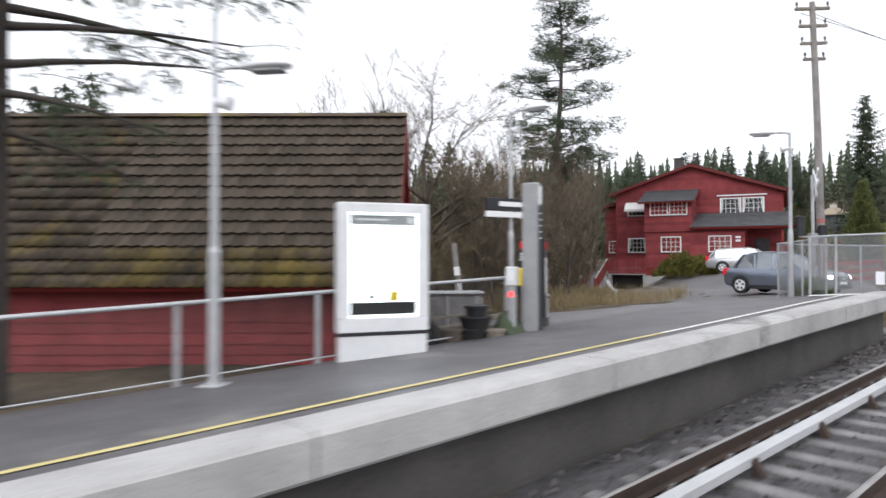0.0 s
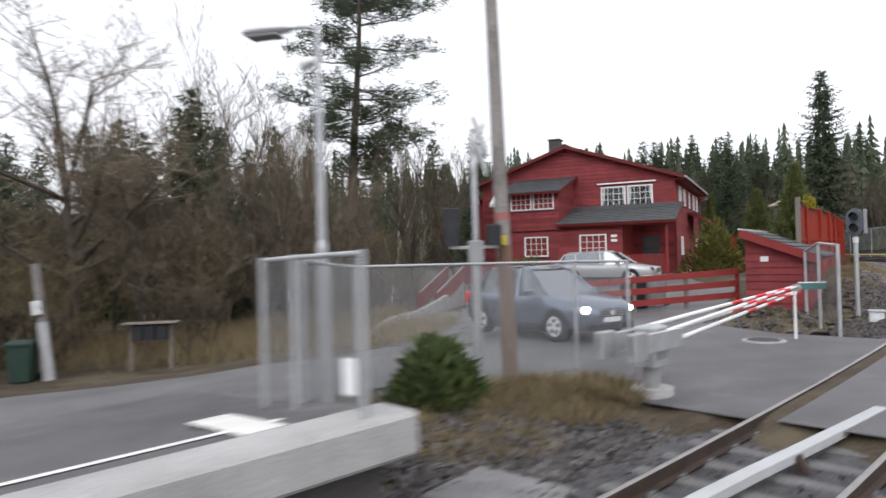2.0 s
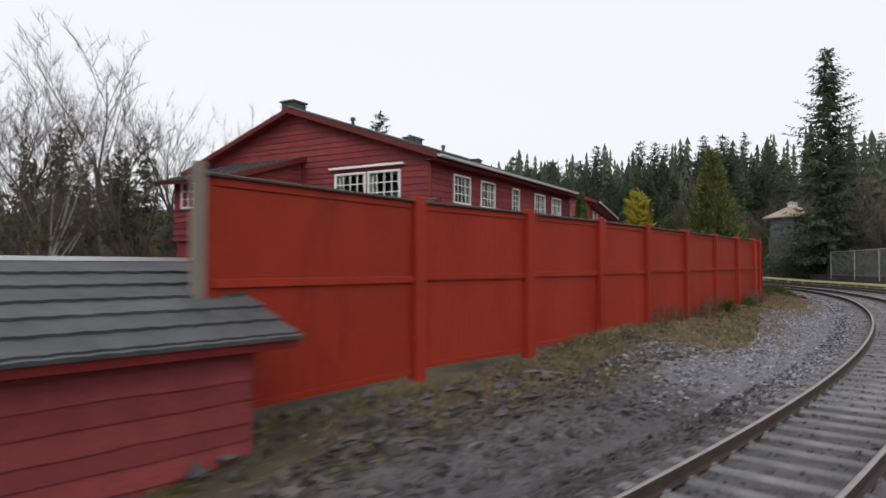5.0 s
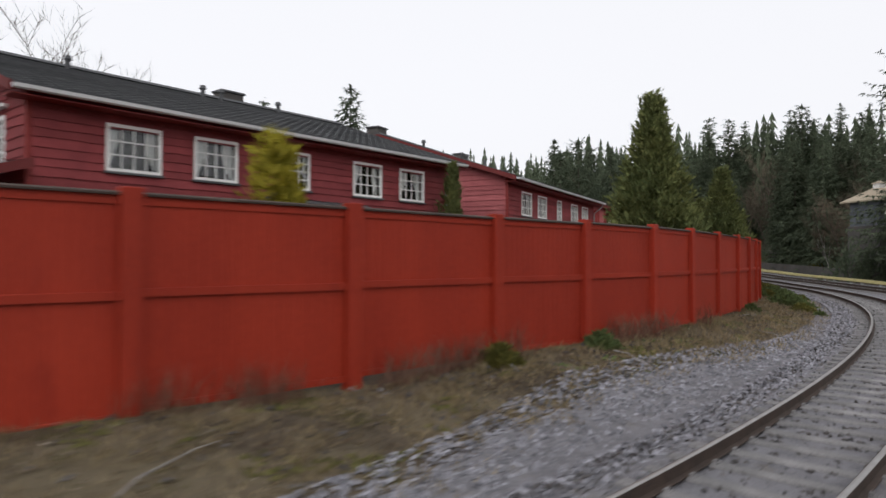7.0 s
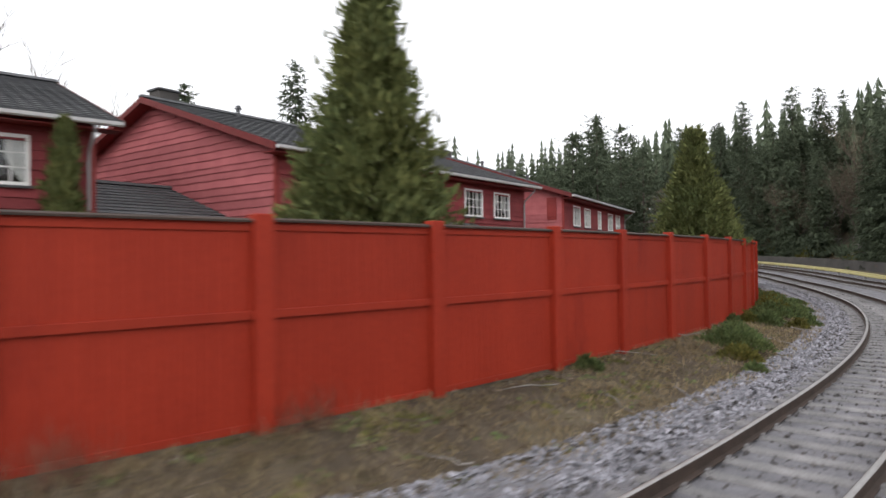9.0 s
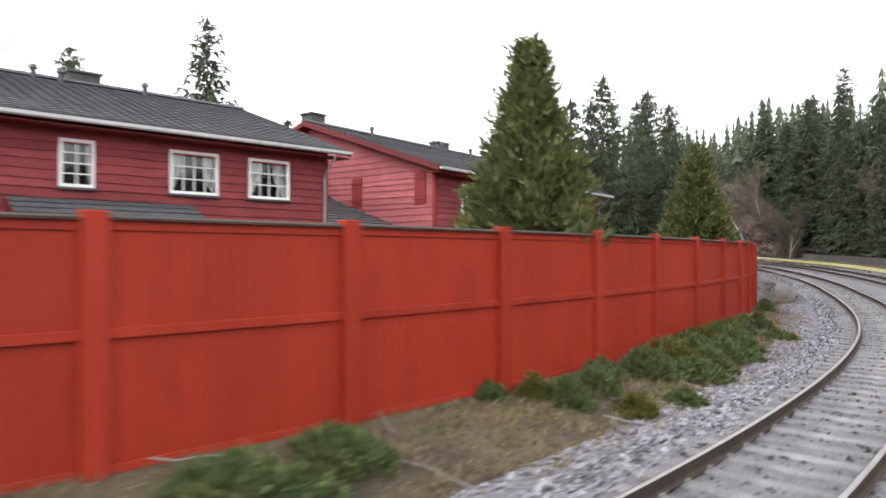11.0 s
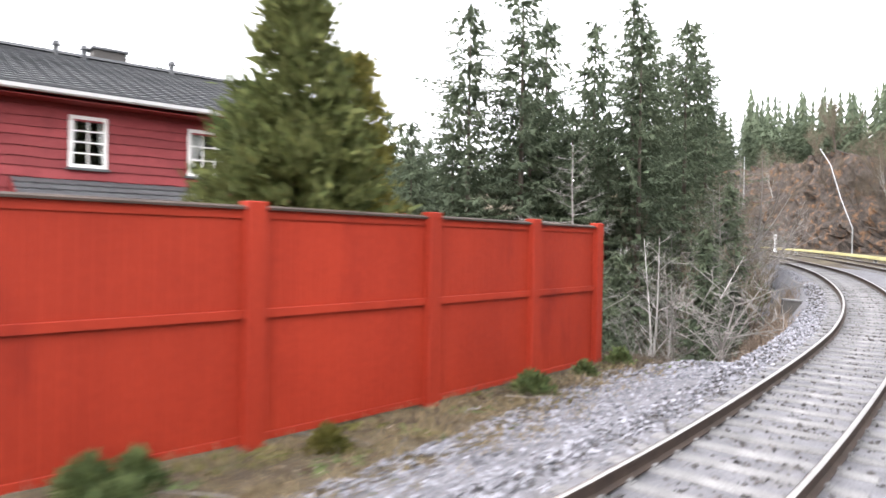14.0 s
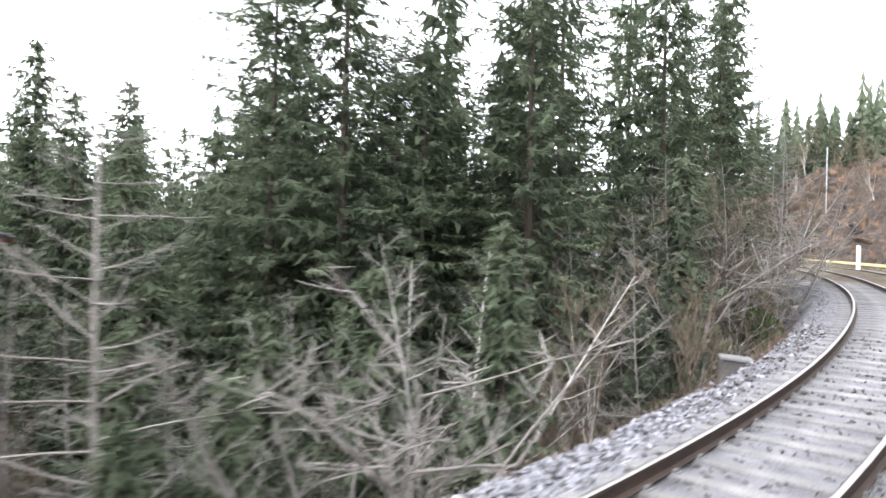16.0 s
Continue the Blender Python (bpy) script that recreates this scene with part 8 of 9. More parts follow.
    root = thing("ticket_reader", "grey reader post with red light and white screen", "ticket reader", pose(1.32, 12.75, 0.6, 0, 0, -30))
    part("post", Mesh().bevel_box(-0.07, 0.07, -0.05, 0.05, 0.0, 1.15, 0.012), M["steel"], root)
    part("head", Mesh().bevel_box(-0.11, 0.11, -0.08, 0.06, 1.15, 1.50, 0.02), M["alu"], root)
    part("screen", Mesh().box(-0.07, 0.07, -0.086, -0.081, 1.24, 1.44), M["sign_white"], root)
    part("light", Mesh().bevel_box(-0.05, 0.05, -0.062, -0.051, 0.93, 1.02, 0.01), M["red_light"], root, "small red light")


info_column()


def clutter():
    rg = random.Random(9)
    for k in range(9):
        r = rg.uniform(0.16, 0.34)
        x, y = rg.uniform(-1.1, 1.4), rg.uniform(11.9, 13.3)
        mb = Mesh()
        n = 8
        rings = []
        for j, (q, h) in enumerate(((0.8, -0.2), (1.0, 0.25), (0.75, 0.6), (0.2, 0.8))):
            rings.append([(r * q * math.cos(6.283 * i / n) * rg.uniform(0.8, 1.15), r * q * math.sin(6.283 * i / n) * rg.uniform(0.8, 1.15), r * h) for i in range(n)])
        vs = [p for ring in rings for p in ring]
        mb.add(vs, [(j * n + i, j * n + (i + 1) % n, (j + 1) * n + (i + 1) % n, (j + 1) * n + i) for j in range(3) for i in range(n)] + [tuple(range(3 * n, 4 * n))])
        solo("rock", mb, M["dark_concrete"], "grey field stone by the barn", "rock", "stones by the barn", m=pose(x, y, gz(x, y) + 0.05))
    tyre = Mesh()
    n, m_ = 20, 8
    vs = [((0.30 + 0.10 * math.cos(b)) * math.cos(a), 0.10 * math.sin(b), 0.36 + (0.30 + 0.10 * math.cos(b)) * math.sin(a)) for a in np.linspace(0, 6.283, n, False) for b in np.linspace(0, 6.283, m_, False)]
    tyre.add(vs, [(i * m_ + j, ((i + 1) % n) * m_ + j, ((i + 1) % n) * m_ + (j + 1) % m_, i * m_ + (j + 1) % m_) for i in range(n) for j in range(m_)], True)
    fix_normals(solo("tyre", tyre, M["rubber"], "worn black tyre leaning by the railing", "tyre", m=pose(-0.35, 11.7, gz(-0.35, 11.7), -12, 0, 30)))
    tarp = Mesh()
    n = 12
    vs = []
    for i in range(n + 1):
        for j in range(n + 1):
            u, w = i / n, j / n
            h = 0.75 * math.sin(math.pi * u) ** 0.7 * math.sin(math.pi * w) ** 0.7 + 0.12 * noise.noise((u * 5, w * 5, 2))
            vs.append((u * 1.7 - 0.85, w * 1.2 - 0.6, max(0.0, h)))
    tarp.add(vs, [(i * (n + 1) + j, (i + 1) * (n + 1) + j, (i + 1) * (n + 1) + j + 1, i * (n + 1) + j + 1) for i in range(n) for j in range(n)], True)
    solo("tarpaulin", tarp, M["spruce"], "crumpled dark green tarpaulin over a heap", "tarpaulin", m=Matrix.LocRotScale((1.25, 12.9, gz(1.25, 12.9)), Euler((0, 0, 0.7)), (0.42, 0.5, 0.85)))
    for k, (x, y, r, h, z, mt) in enumerate(((0.55, 12.35, 0.24, 0.34, 0, "rubber"), (0.1, 12.25, 0.27, 0.38, 0, "bark"), (0.95, 12.5, 0.22, 0.30, 0, "wood"), (0.6, 12.4, 0.30, 0.22, 0.34, "rubber"), (0.62, 12.42, 0.22, 0.20, 0.56, "black"), (-0.4, 12.3, 0.25, 0.30, 0, "dark_concrete"))):
        solo("tub", Mesh().tube((0, 0, 0), (0, 0, h), r * 0.8, r, 16).tube((0, 0, h - 0.03), (0, 0, h + 0.01), r * 1.07, r * 1.07, 16), M[mt], "dark worn garden tub in the heap by the barn", "tub", "tubs by the barn", m=pose(x, y, gz(x, y) + z))
    for k, (x, y, a) in enumerate(((0.2, 13.6, 20), (0.5, 13.8, 35), (-0.1, 14.2, 5))):
        solo("plank", Mesh().bevel_box(-1.1, 1.1, -0.07, 0.07, 0, 0.04, 0.005), M["wood"], "grey weathered plank in the heap", "plank", "loose planks", m=pose(x, y, gz(x, y) + 0.25 + 0.06 * k, 0, -8, a))


clutter()


def near_tree():
    """The old tree between railing and barn, with long low limbs."""
    x, y = -6.3, 9.14
    root = thing("old_tree", "dark old tree with long bare limbs beside the barn", "tree", pose(x, y, gz(x, y)))
    part("trunk", Mesh().sweep([Vector((0, 0, -0.3)), Vector((0.02, 0, 2)), Vector((0, 0.05, 5)), Vector((0.1, 0.1, 9)), Vector((0.2, 0.1, 13))], [0.31, 0.26, 0.235, 0.19, 0.1], 14), M["old_bark"], root)
    rg = random.Random(15)
    twigs = Mesh()
    needles = Mesh()
    for z, l, a, up in ((4.75, 3.0, 3, 0.10), (4.4, 2.6, -14, -0.15), (5.3, 3.4, 12, 0.08), (6.0, 4.0, -5, 0.02), (5.6, 3.2, 28, 0.0), (3.9, 1.8, 8, -0.25), (6.6, 4.2, 14, -0.05)):
        d = Vector((math.cos(radians(a)), math.sin(radians(a)), up))
        pts = [Vector((0, 0.05, z)) + d * (l * t) + Vector((0, 0, -0.10 * l * t * t)) for t in (0, 0.3, 0.6, 1.0)]
        part("limb", Mesh().sweep(pts, [0.075, 0.05, 0.034, 0.012], 6), M["old_bark"], root)
        for k in range(26):
            t = rg.uniform(0.25, 1.0)
            p = pts[0].lerp(pts[-1], t) + Vector((0, 0, -0.05 * l * math.sin(math.pi * t)))
            q = p + Vector((rg.gauss(0.25, 0.3), rg.gauss(0, 0.3), rg.gauss(-0.12, 0.22)))
            twigs.sweep([p, p.lerp(q, 0.5) + Vector((0, 0, 0.03)), q], [0.010, 0.007, 0.003], 3)
            for j in range(5):
                c = p.lerp(q, rg.uniform(0.4, 1.0))
                e = Vector((rg.gauss(0, 0.1), rg.gauss(0, 0.1), rg.gauss(-0.03, 0.08)))
                w = e.orthogonal().normalized() * 0.02
                needles.add([c - w, c + w, c + e], [(0, 1, 2)])
    part("twig_work", twigs, M["old_bark"], root)
    part("foliage", needles, M["pine"], root)


near_tree()

# grey-roofed outbuilding behind the scrub
ob_ = thing("outbuilding", "low outbuilding with grey tiled roof behind the scrub", "outbuilding")
fix_normals(part("wall", Mesh().prism([(24.6, -1.0), (24.6, 2.3), (27.2, 4.5), (29.8, 2.3), (29.8, -1.0)], "x", -14.0, -3.1), M["bark"], ob_, "brown weathered board wall"))
tiled_slope(ob_, Vector((-14.3, 27.2, 4.75)), Vector((1, 0, 0)), Vector((0, -3.1, -2.55)).normalized(), 11.6, 4.0).data.materials[0] = M["bark"]
tiled_slope(ob_, Vector((-14.3, 27.2, 4.75)), Vector((1, 0, 0)), Vector((0, 3.1, -2.55)).normalized(), 11.6, 4.0).data.materials[0] = M["bark"]

# roadside things
blk = Mesh()
blk.prism([(-0.5, 0), (-0.5, 0.85), (-0.38, 1.0), (0.38, 1.0), (0.5, 0.85), (0.5, 0)], "x", -3.0, 0.0)
blk_ob = thing("grit_bin", "grey concrete-sided grit container beside the road", "container", pose(1.1, 19.9, gz(0.2, 19.8) - 0.05, 0, 0, 8))
part("body", blk, M["sleeper"], blk_ob)
part("lid", Mesh().bevel_box(-3.05, 0.05, -0.55, 0.55, 1.0, 1.05, 0.01), M["steel"], blk_ob, "grey lid")
for k in range(4):
    part("rib", Mesh().bevel_box(-2.8 + k * 0.85, -2.7 + k * 0.85, -0.53, -0.49, 0.05, 0.95, 0.01), M["grey_paint"], blk_ob)


def wheelie_bin(x, y, turn, material, label, lid=None):
    root = thing("wheelie_bin", label, "bin", pose(x, y, gz(x, y), 0, 0, turn), group="rubbish bins")
    b = Mesh()
    lo, hi = [(-0.22, -0.26), (0.22, -0.26), (0.22, 0.24), (-0.22, 0.24)], [(-0.28, -0.33), (0.28, -0.33), (0.28, 0.33), (-0.28, 0.33)]
    b.add([(u, w, 0.04) for u, w in lo] + [(u, w, 0.95) for u, w in hi], [(0, 1, 5, 4), (1, 2, 6, 5), (2, 3, 7, 6), (3, 0, 4, 7), (3, 2, 1, 0), (4, 5, 6, 7)])
    part("body", b, material, root)
    part("lid", Mesh().prism([(-0.36, 0.95), (-0.36, 1.0), (0.0, 1.06), (0.36, 1.04), (0.36, 0.95)], "x", -0.30, 0.30), lid or material, root)
    for sx in (-0.25, 0.25):
        part("wheel", Mesh().tube((sx - 0.03, 0.27, 0.1), (sx + 0.03, 0.27, 0.1), 0.1, n=14), M["rubber"], root)


wheelie_bin(0.15, 26.8, 10, M["green"], "dark green wheeled rubbish bin at the roadside")
wheelie_bin(15.2, 31.0, -50, M["green"], "dark wheeled bin with pale lid behind the plank fence", M["concrete"])
wheelie_bin(17.0, 31.2, -50, M["black"], "black wheeled bin with pale lid behind the plank fence", M["pale_lid"])
wheelie_bin(17.8, 31.5, -50, M["grey_paint"], "grey wheeled bin behind the plank fence")

pm = thing("utility_pole", "short grey utility pole with boxes at the roadside", "utility pole", pose(0.75, 26.9, gz(0.75, 26.9), 0, -6, 0))
part("pole", Mesh().tube((0, 0, -0.3), (0, 0, 3.0), 0.14, 0.11, 10), M["grey_bark"], pm)
part("box", Mesh().bevel_box(-0.12, 0.12, -0.22, -0.12, 1.7, 2.05, 0.015), M["alu"], pm)
part("collar", Mesh().tube((0, 0, 0.0), (0, 0, 1.5), 0.16, 0.15, 12), M["steel"], pm, "grey metal sleeve")
mb_ = thing("mailbox_stand", "brown wooden stand with a row of mailboxes", "mailbox stand", pose(3.07, 27.6, gz(3.07, 27.6), 0, 0, 10))
for x in (-0.5, 0.5):
    part("post", Mesh().bevel_box(x - 0.045, x + 0.045, -0.045, 0.045, -0.2, 1.25, 0.008), M["wood"], mb_)
part("roof_board", Mesh().bevel_box(-0.7, 0.7, -0.28, 0.22, 1.25, 1.29, 0.008), M["wood"], mb_)
for k in range(3):
    part("mailbox", Mesh().bevel_box(-0.46 + k * 0.31, -0.18 + k * 0.31, -0.2, 0.08, 0.82, 1.22, 0.015), M["black"], mb_)

# low concrete wall beside the drive, down to the garage
def garden_wall():
    line = [(7.9, 30.2), (8.5, 32.0), (9.1, 34.5), (9.9, 38.5), (10.6, 42.0), (11.2, 45.0)]
    vs = []
    for k, (x, y) in enumerate(line):
        z = gz(x, y)
        h = (0.05, 0.08, 0.22, 0.5, 0.8, 0.95)[k]
        vs += [(x, y, z - 0.5), (x, y, z + h), (x - 0.22, y, z + h), (x - 0.22, y, z - 0.5)]
    mb = Mesh()
    mb.add(vs, [(4 * k + i, 4 * k + 4 + i, 4 * k + 4 + (i + 1) % 4, 4 * k + (i + 1) % 4) for k in range(len(line) - 1) for i in range(4)] + [(0, 1, 2, 3), tuple(reversed(range(len(vs) - 4, len(vs))))])
    return fix_normals(solo("garden_wall", mb, M["concrete"], "low grey concrete retaining wall by the drive", "wall", kind="structure"))


garden_wall()

# ---- level crossing ----
mesh_fence("mesh_fence", "galvanised mesh screen at the platform end", [(9.05, 16.42, 1.42, 2.80), (9.45, 16.01, 1.42, 2.82), (10.18, 15.24, 1.46, 2.84)], group="mesh screens")
part_ = [(13.71, 20.07, 0.82, 2.66), (13.03, 20.76, 0.84, 2.67), (11.35, 19.95, 0.80, 2.68), (9.62, 19.1, 0.74, 2.69), (9.5, 17.6, 0.8, 2.74), (9.44, 16.4, 0.9, 2.80)]
mesh_fence("mesh_fence", "galvanised chain-link fence along the road edge", part_, 0.026, group="mesh screens")
mesh_fence("mesh_fence", "galvanised mesh screen between crossing and shed", [(19.43, 24.16, 0.96, 2.84), (20.3, 26.43, 1.05, 2.92), (21.1, 28.5, 1.15, 2.72)], 0.04, group="mesh screens")
part("sheet", Mesh().bevel_box(-0.09, 0.09, -0.01, 0.01, 2.05, 2.35, 0.004), M["sign_white"], bpy.data.objects["mesh_fence"], "small white plate", pose(10.05, 15.3, -0.4, 0, 0, -47))


def wood_pole():
    x, y = 11.95, 20.9
    root = thing("power_pole", "tall weathered wooden power pole with crossarms", "power pole", pose(x, y, 0.75, 0, -1.7, 0))
    part("pole", Mesh().sweep([Vector((0, 0, -0.4)), Vector((0, 0, 3)), Vector((0.02, 0, 6)), Vector((0, 0, 9.6))], [0.125, 0.12, 0.105, 0.085], 12), M["grey_bark"], root, "pale grey weathered pole")
    for z, l in ((9.35, 0.55), (8.8, 0.45), (8.25, 0.42), (7.75, 0.35)):
        arm = part("crossarm", Mesh().bevel_box(-l, l, -0.05, 0.05, z, z + 0.09, 0.01), M["wood"], root)
        for sx in (-l + 0.06, l - 0.06):
            ins = Mesh().tube((sx, 0, z + 0.09), (sx, 0, z + 0.16), 0.02, n=8)
            ins.tube((sx, 0, z + 0.16), (sx, 0, z + 0.26), 0.045, 0.03, n=10)
            part("insulator", ins, M["black"], arm)
    part("sign_band", Mesh().tube((0, 0, 2.62), (0, 0, 2.74), 0.126, 0.125, 12, False), mat("faded_red_tape", (0.30, 0.10, 0.09), (0.42, 0.17, 0.15), 0.7, 4, 40, 0.1), root, "faded red band")
    part("plate", Mesh().bevel_box(-0.04, 0.04, -0.15, -0.125, 2.2, 2.36, 0.01), M["sign_yellow"], root, "small yellow plate")
    part("sleeve", Mesh().tube((0, 0, -0.2), (0, 0, 2.2), 0.134, 0.130, 12, False), mat("brown_pole_foot", (0.16, 0.10, 0.07), (0.24, 0.16, 0.11), 0.85, 2, 30, 0.3, stretch=(1, 1, 0.2)), root, "brown tarred pole foot")


wood_pole()
for k, z in enumerate((10.0, 9.95)):
    a, b = Vector((11.3 + 0.5 * k, 20.9, z)), Vector((62, 46 + 3 * k, 12.5))
    n = 14
    pts = [a.lerp(b, i / n) + Vector((0, 0, -1.6 * math.sin(math.pi * i / n))) for i in range(n + 1)]
    solo("overhead_wire", Mesh().sweep(pts, [0.012] * (n + 1), 5), M["black"], "thin dark overhead wire from the pole", "wire", "overhead wires")


def crossing_signal():
    x, y, z = 11.4, 20.5, 0.78
    root = thing("crossing_signal", "level crossing signal with white crossed boards and black lamp heads", "crossing signal", pose(x, y, z, 0, 0, 0))
    part("pole", Mesh().tube((0, 0, -0.2), (0, 0, 2.05), 0.075, 0.075, 12).tube((0, 0, 2.05), (0, 0, 4.05), 0.05, 0.05, 12), M["steel"], root, "galvanised pole")
    part("collar", Mesh().bevel_box(-0.12, 0.12, -0.1, 0.1, 1.85, 2.25, 0.02), M["grey_paint"], root)
    for a in (35, -35):
        for dz in (0.0, -0.34):
            m = pose(0, 0, 0, 0, 0, 69) @ pose(0, -0.075 - (0.035 if a > 0 else 0.0), 3.95 + dz, 0, a, 0)
            part("cross_board", Mesh().bevel_box(-0.44, 0.44, -0.015, 0.015, -0.065, 0.065, 0.006, m), M["sign_white"] if dz == 0 else M["alu"], root, "white crossing board")
    part("crossarm", Mesh().box(-0.42, 0.36, -0.025, 0.025, 2.12, 2.17), M["steel"], root)
    for hx, z0, z1 in ((-0.38, 2.17, 2.78), (0.30, 2.17, 2.50)):
        hb = part("lamp_head", Mesh().bevel_box(hx - 0.12, hx + 0.12, -0.09, 0.09, z0, z1, 0.02), M["black"], root, "black signal head")
        for zz in ((z0 + 0.15, z1 - 0.15) if z1 - z0 > 0.5 else ((z0 + z1) / 2,)):
            part("hood", Mesh().tube((hx, 0.09, zz), (hx, 0.24, zz - 0.01), 0.085, 0.08, 14, False), M["black"], hb)


crossing_signal()

def barrier():
    """Level crossing barrier: post, drive box, two pairs of banded rods, counterweights, rest post."""
    a, tip = Vector((13.82, 19.36, 1.60)), Vector((18.42, 23.95, 1.98))
    d = tip - a
    flat = Vector((d.x, d.y, 0)).normalized()
    side = Vector((-flat.y, flat.x, 0))
    ang = math.degrees(math.atan2(flat.y, flat.x))
    root = thing("crossing_barrier", "lowered level crossing barrier with red and white banded rods", "barrier", pose(0, 0, 0))
    m = pose(a.x, a.y, 0.70, 0, 0, ang)
    part("footing", Mesh().tube(m @ Vector((0, 0, -0.3)), m @ Vector((0, 0, 0.14)), 0.33, 0.30, 18), M["concrete"], root, "round concrete footing")
    part("post", Mesh().tube(m @ Vector((0, 0, 0.14)), m @ Vector((0, 0, 0.5)), 0.12, 0.12, 14), M["grey_paint"], root)
    box_ = part("drive_box", Mesh().bevel_box(-0.22, 0.22, -0.16, 0.16, 0.45, 1.02, 0.03, m), M["steel"], root, "grey steel drive box")
    part("hatch", Mesh().bevel_box(-0.15, 0.15, -0.175, -0.16, 0.55, 0.95, 0.01, m), M["grey_paint"], box_)
    for sgn in (-1, 1):
        for dz in (0.0, -0.17):
            p0 = a + side * (0.24 * sgn) + Vector((0, 0, dz + 0.05))
            p1 = tip + side * (0.03 * sgn) + Vector((0, 0, dz * 0.7))
            cuts = [0.0, 0.30, 0.375, 0.50, 0.575, 0.665, 0.745, 0.83, 0.895, 0.965, 1.0]
            for k in range(10):
                q0, q1 = p0.lerp(p1, cuts[k]), p0.lerp(p1, cuts[k + 1])
                red = k % 2 == 1 and k > 1
                part("rod", Mesh().tube(q0, q1, 0.033 - 0.0013 * k, n=8), M["bar_red"] if red else M["bar_white"], root, "red band" if red else "")
        w0 = a + side * (0.24 * sgn) - flat * 1.0
        mm = Matrix.Translation((w0.x, w0.y, a.z - 0.10)) @ Matrix.Rotation(radians(ang), 4, "Z")
        part("counterweight", Mesh().bevel_box(0.0, 1.45, -0.035, 0.035, -0.10, 0.16, 0.01, mm), M["steel"], root, "galvanised counterweight arm")
        part("weight", Mesh().bevel_box(0.0, 0.35, -0.07, 0.07, -0.16, 0.20, 0.015, mm), M["grey_paint"], root)
    end = Vector((19.47, 24.72, 1.94))
    e0 = tip + flat * 0.05
    part("end_clamp", Mesh().tube(tip - flat * 0.2 + Vector((0, 0, -0.05)), e0 + Vector((0, 0, -0.05)), 0.09, 0.08, 8), M["grey_paint"], root, "dark grey clamp joining the rods")
    n_ = Vector((-(end - e0).y, (end - e0).x, 0)).normalized() * 0.02
    bd_ = Mesh()
    bd_.add([q + n_ * sg + Vector((0, 0, dz)) for q in (e0, end) for sg in (-1, 1) for dz in (-0.09, 0.05)], [(0, 1, 5, 4), (2, 6, 7, 3), (1, 3, 7, 5), (0, 4, 6, 2), (4, 5, 7, 6), (0, 2, 3, 1)])
    fix_normals(part("end_board", bd_, M["teal"], root, "teal end board of the barrier"))
    part("end_strip", Mesh().tube(e0 + Vector((0, 0, 0.06)), end + Vector((0, 0, 0.06)), 0.014, n=6), M["bar_white"], root)
    r0 = Vector((18.06, 23.4, 0.92))
    part("rest_post", Mesh().tube(r0, r0 + Vector((0, 0, 0.98)), 0.028, 0.028, 8), M["bar_white"], root, "thin white rest leg")


barrier()

mc_ = thing("manhole_cover", "round worn dark manhole cover with a pale ring in the asphalt", "manhole cover", pose(17.35, 23.3, gz(17.35, 23.3)))
part("ring", Mesh().tube((0, 0, 0.0), (0, 0, 0.048), 0.42, 0.41, 26), M["concrete"], mc_, "pale concrete ring")
part("lid", Mesh().tube((0, 0, 0.01), (0, 0, 0.058), 0.32, 0.315, 24), M["dark_concrete"], mc_, "dark worn iron lid")
solo("concrete_slab", Mesh().bevel_box(-0.6, 0.6, -0.5, 0.5, -0.1, 0.09, 0.02), M["sleeper"], "square concrete cable cover slab in the gravel", "slab", m=pose(11.35, 16.35, 0.37, 2, 1, -40))
sig = thing("railway_signal", "grey railway signal with round lamp head on a post", "signal", pose(22.5, 28.42, 1.05, 0, 0, -42))
part("pole", Mesh().tube((0, 0, -0.3), (0, 0, 2.1), 0.06, 0.06, 12), M["steel"], sig)
part("clamp", Mesh().tube((0, 0, 1.85), (0, 0, 2.0), 0.078, 0.078, 12), M["alu"], sig)
hd_ = Mesh()
hd_.prism([(0.36 * math.cos(w) * (0.62 if abs(math.cos(w)) > 0.9 else 0.66), 2.42 + 0.40 * math.sin(w)) for w in np.linspace(0, 6.283, 20, False)], "y", -0.10, 0.12)
sh_ = part("lamp_head", fix_normals(part("tmp", hd_, M["slate_paint"])).data, None, sig, "grey rounded signal head")
bpy.data.objects.remove(bpy.data.objects["tmp"])
for zz in (2.58, 2.26):
    part("lens", Mesh().tube((0, -0.10, zz), (0, -0.13, zz), 0.085, n=16), M["black"], sh_)
    part("hood", Mesh().tube((0, -0.10, zz), (0, -0.32, zz + 0.02), 0.10, 0.105, 14, False), M["black"], sh_)
part("side_plate", Mesh().bevel_box(0.22, 0.27, -0.12, 0.14, 2.1, 2.78, 0.01), M["grey_paint"], sig)
cb = thing("cable_box", "small pale grey cable box beside the track", "box", pose(22.42, 27.5, 0.80, 0, 0, -30))
part("body", Mesh().bevel_box(-0.17, 0.17, -0.13, 0.13, -0.1, 0.24, 0.02), M["alu"], cb)
part("lid", Mesh().bevel_box(-0.20, 0.20, -0.16, 0.16, 0.24, 0.29, 0.02), M["steel"], cb)
part("plate", Mesh().box(-0.1, 0.05, -0.138, -0.131, 0.05, 0.17), M["sign_white"], cb)


def small_shed():
    """Red mono-pitch shed with a tiled roof."""
    root = thing("garden_shed", "small red boarded shed with grey tiled lean-to roof", "shed", heading(21.3, 28.8, -35.6))
    L, W, zb, zl, zh = 3.9, 1.62, 0.95, 2.58, 3.22
    top = lambda u: zl + (zh - zl) * u / W
    body = Mesh().prism([(0.02, zb), (0.02, zl), (W - 0.02, zh), (W - 0.02, zb)], "x", 0.02, L - 0.02)
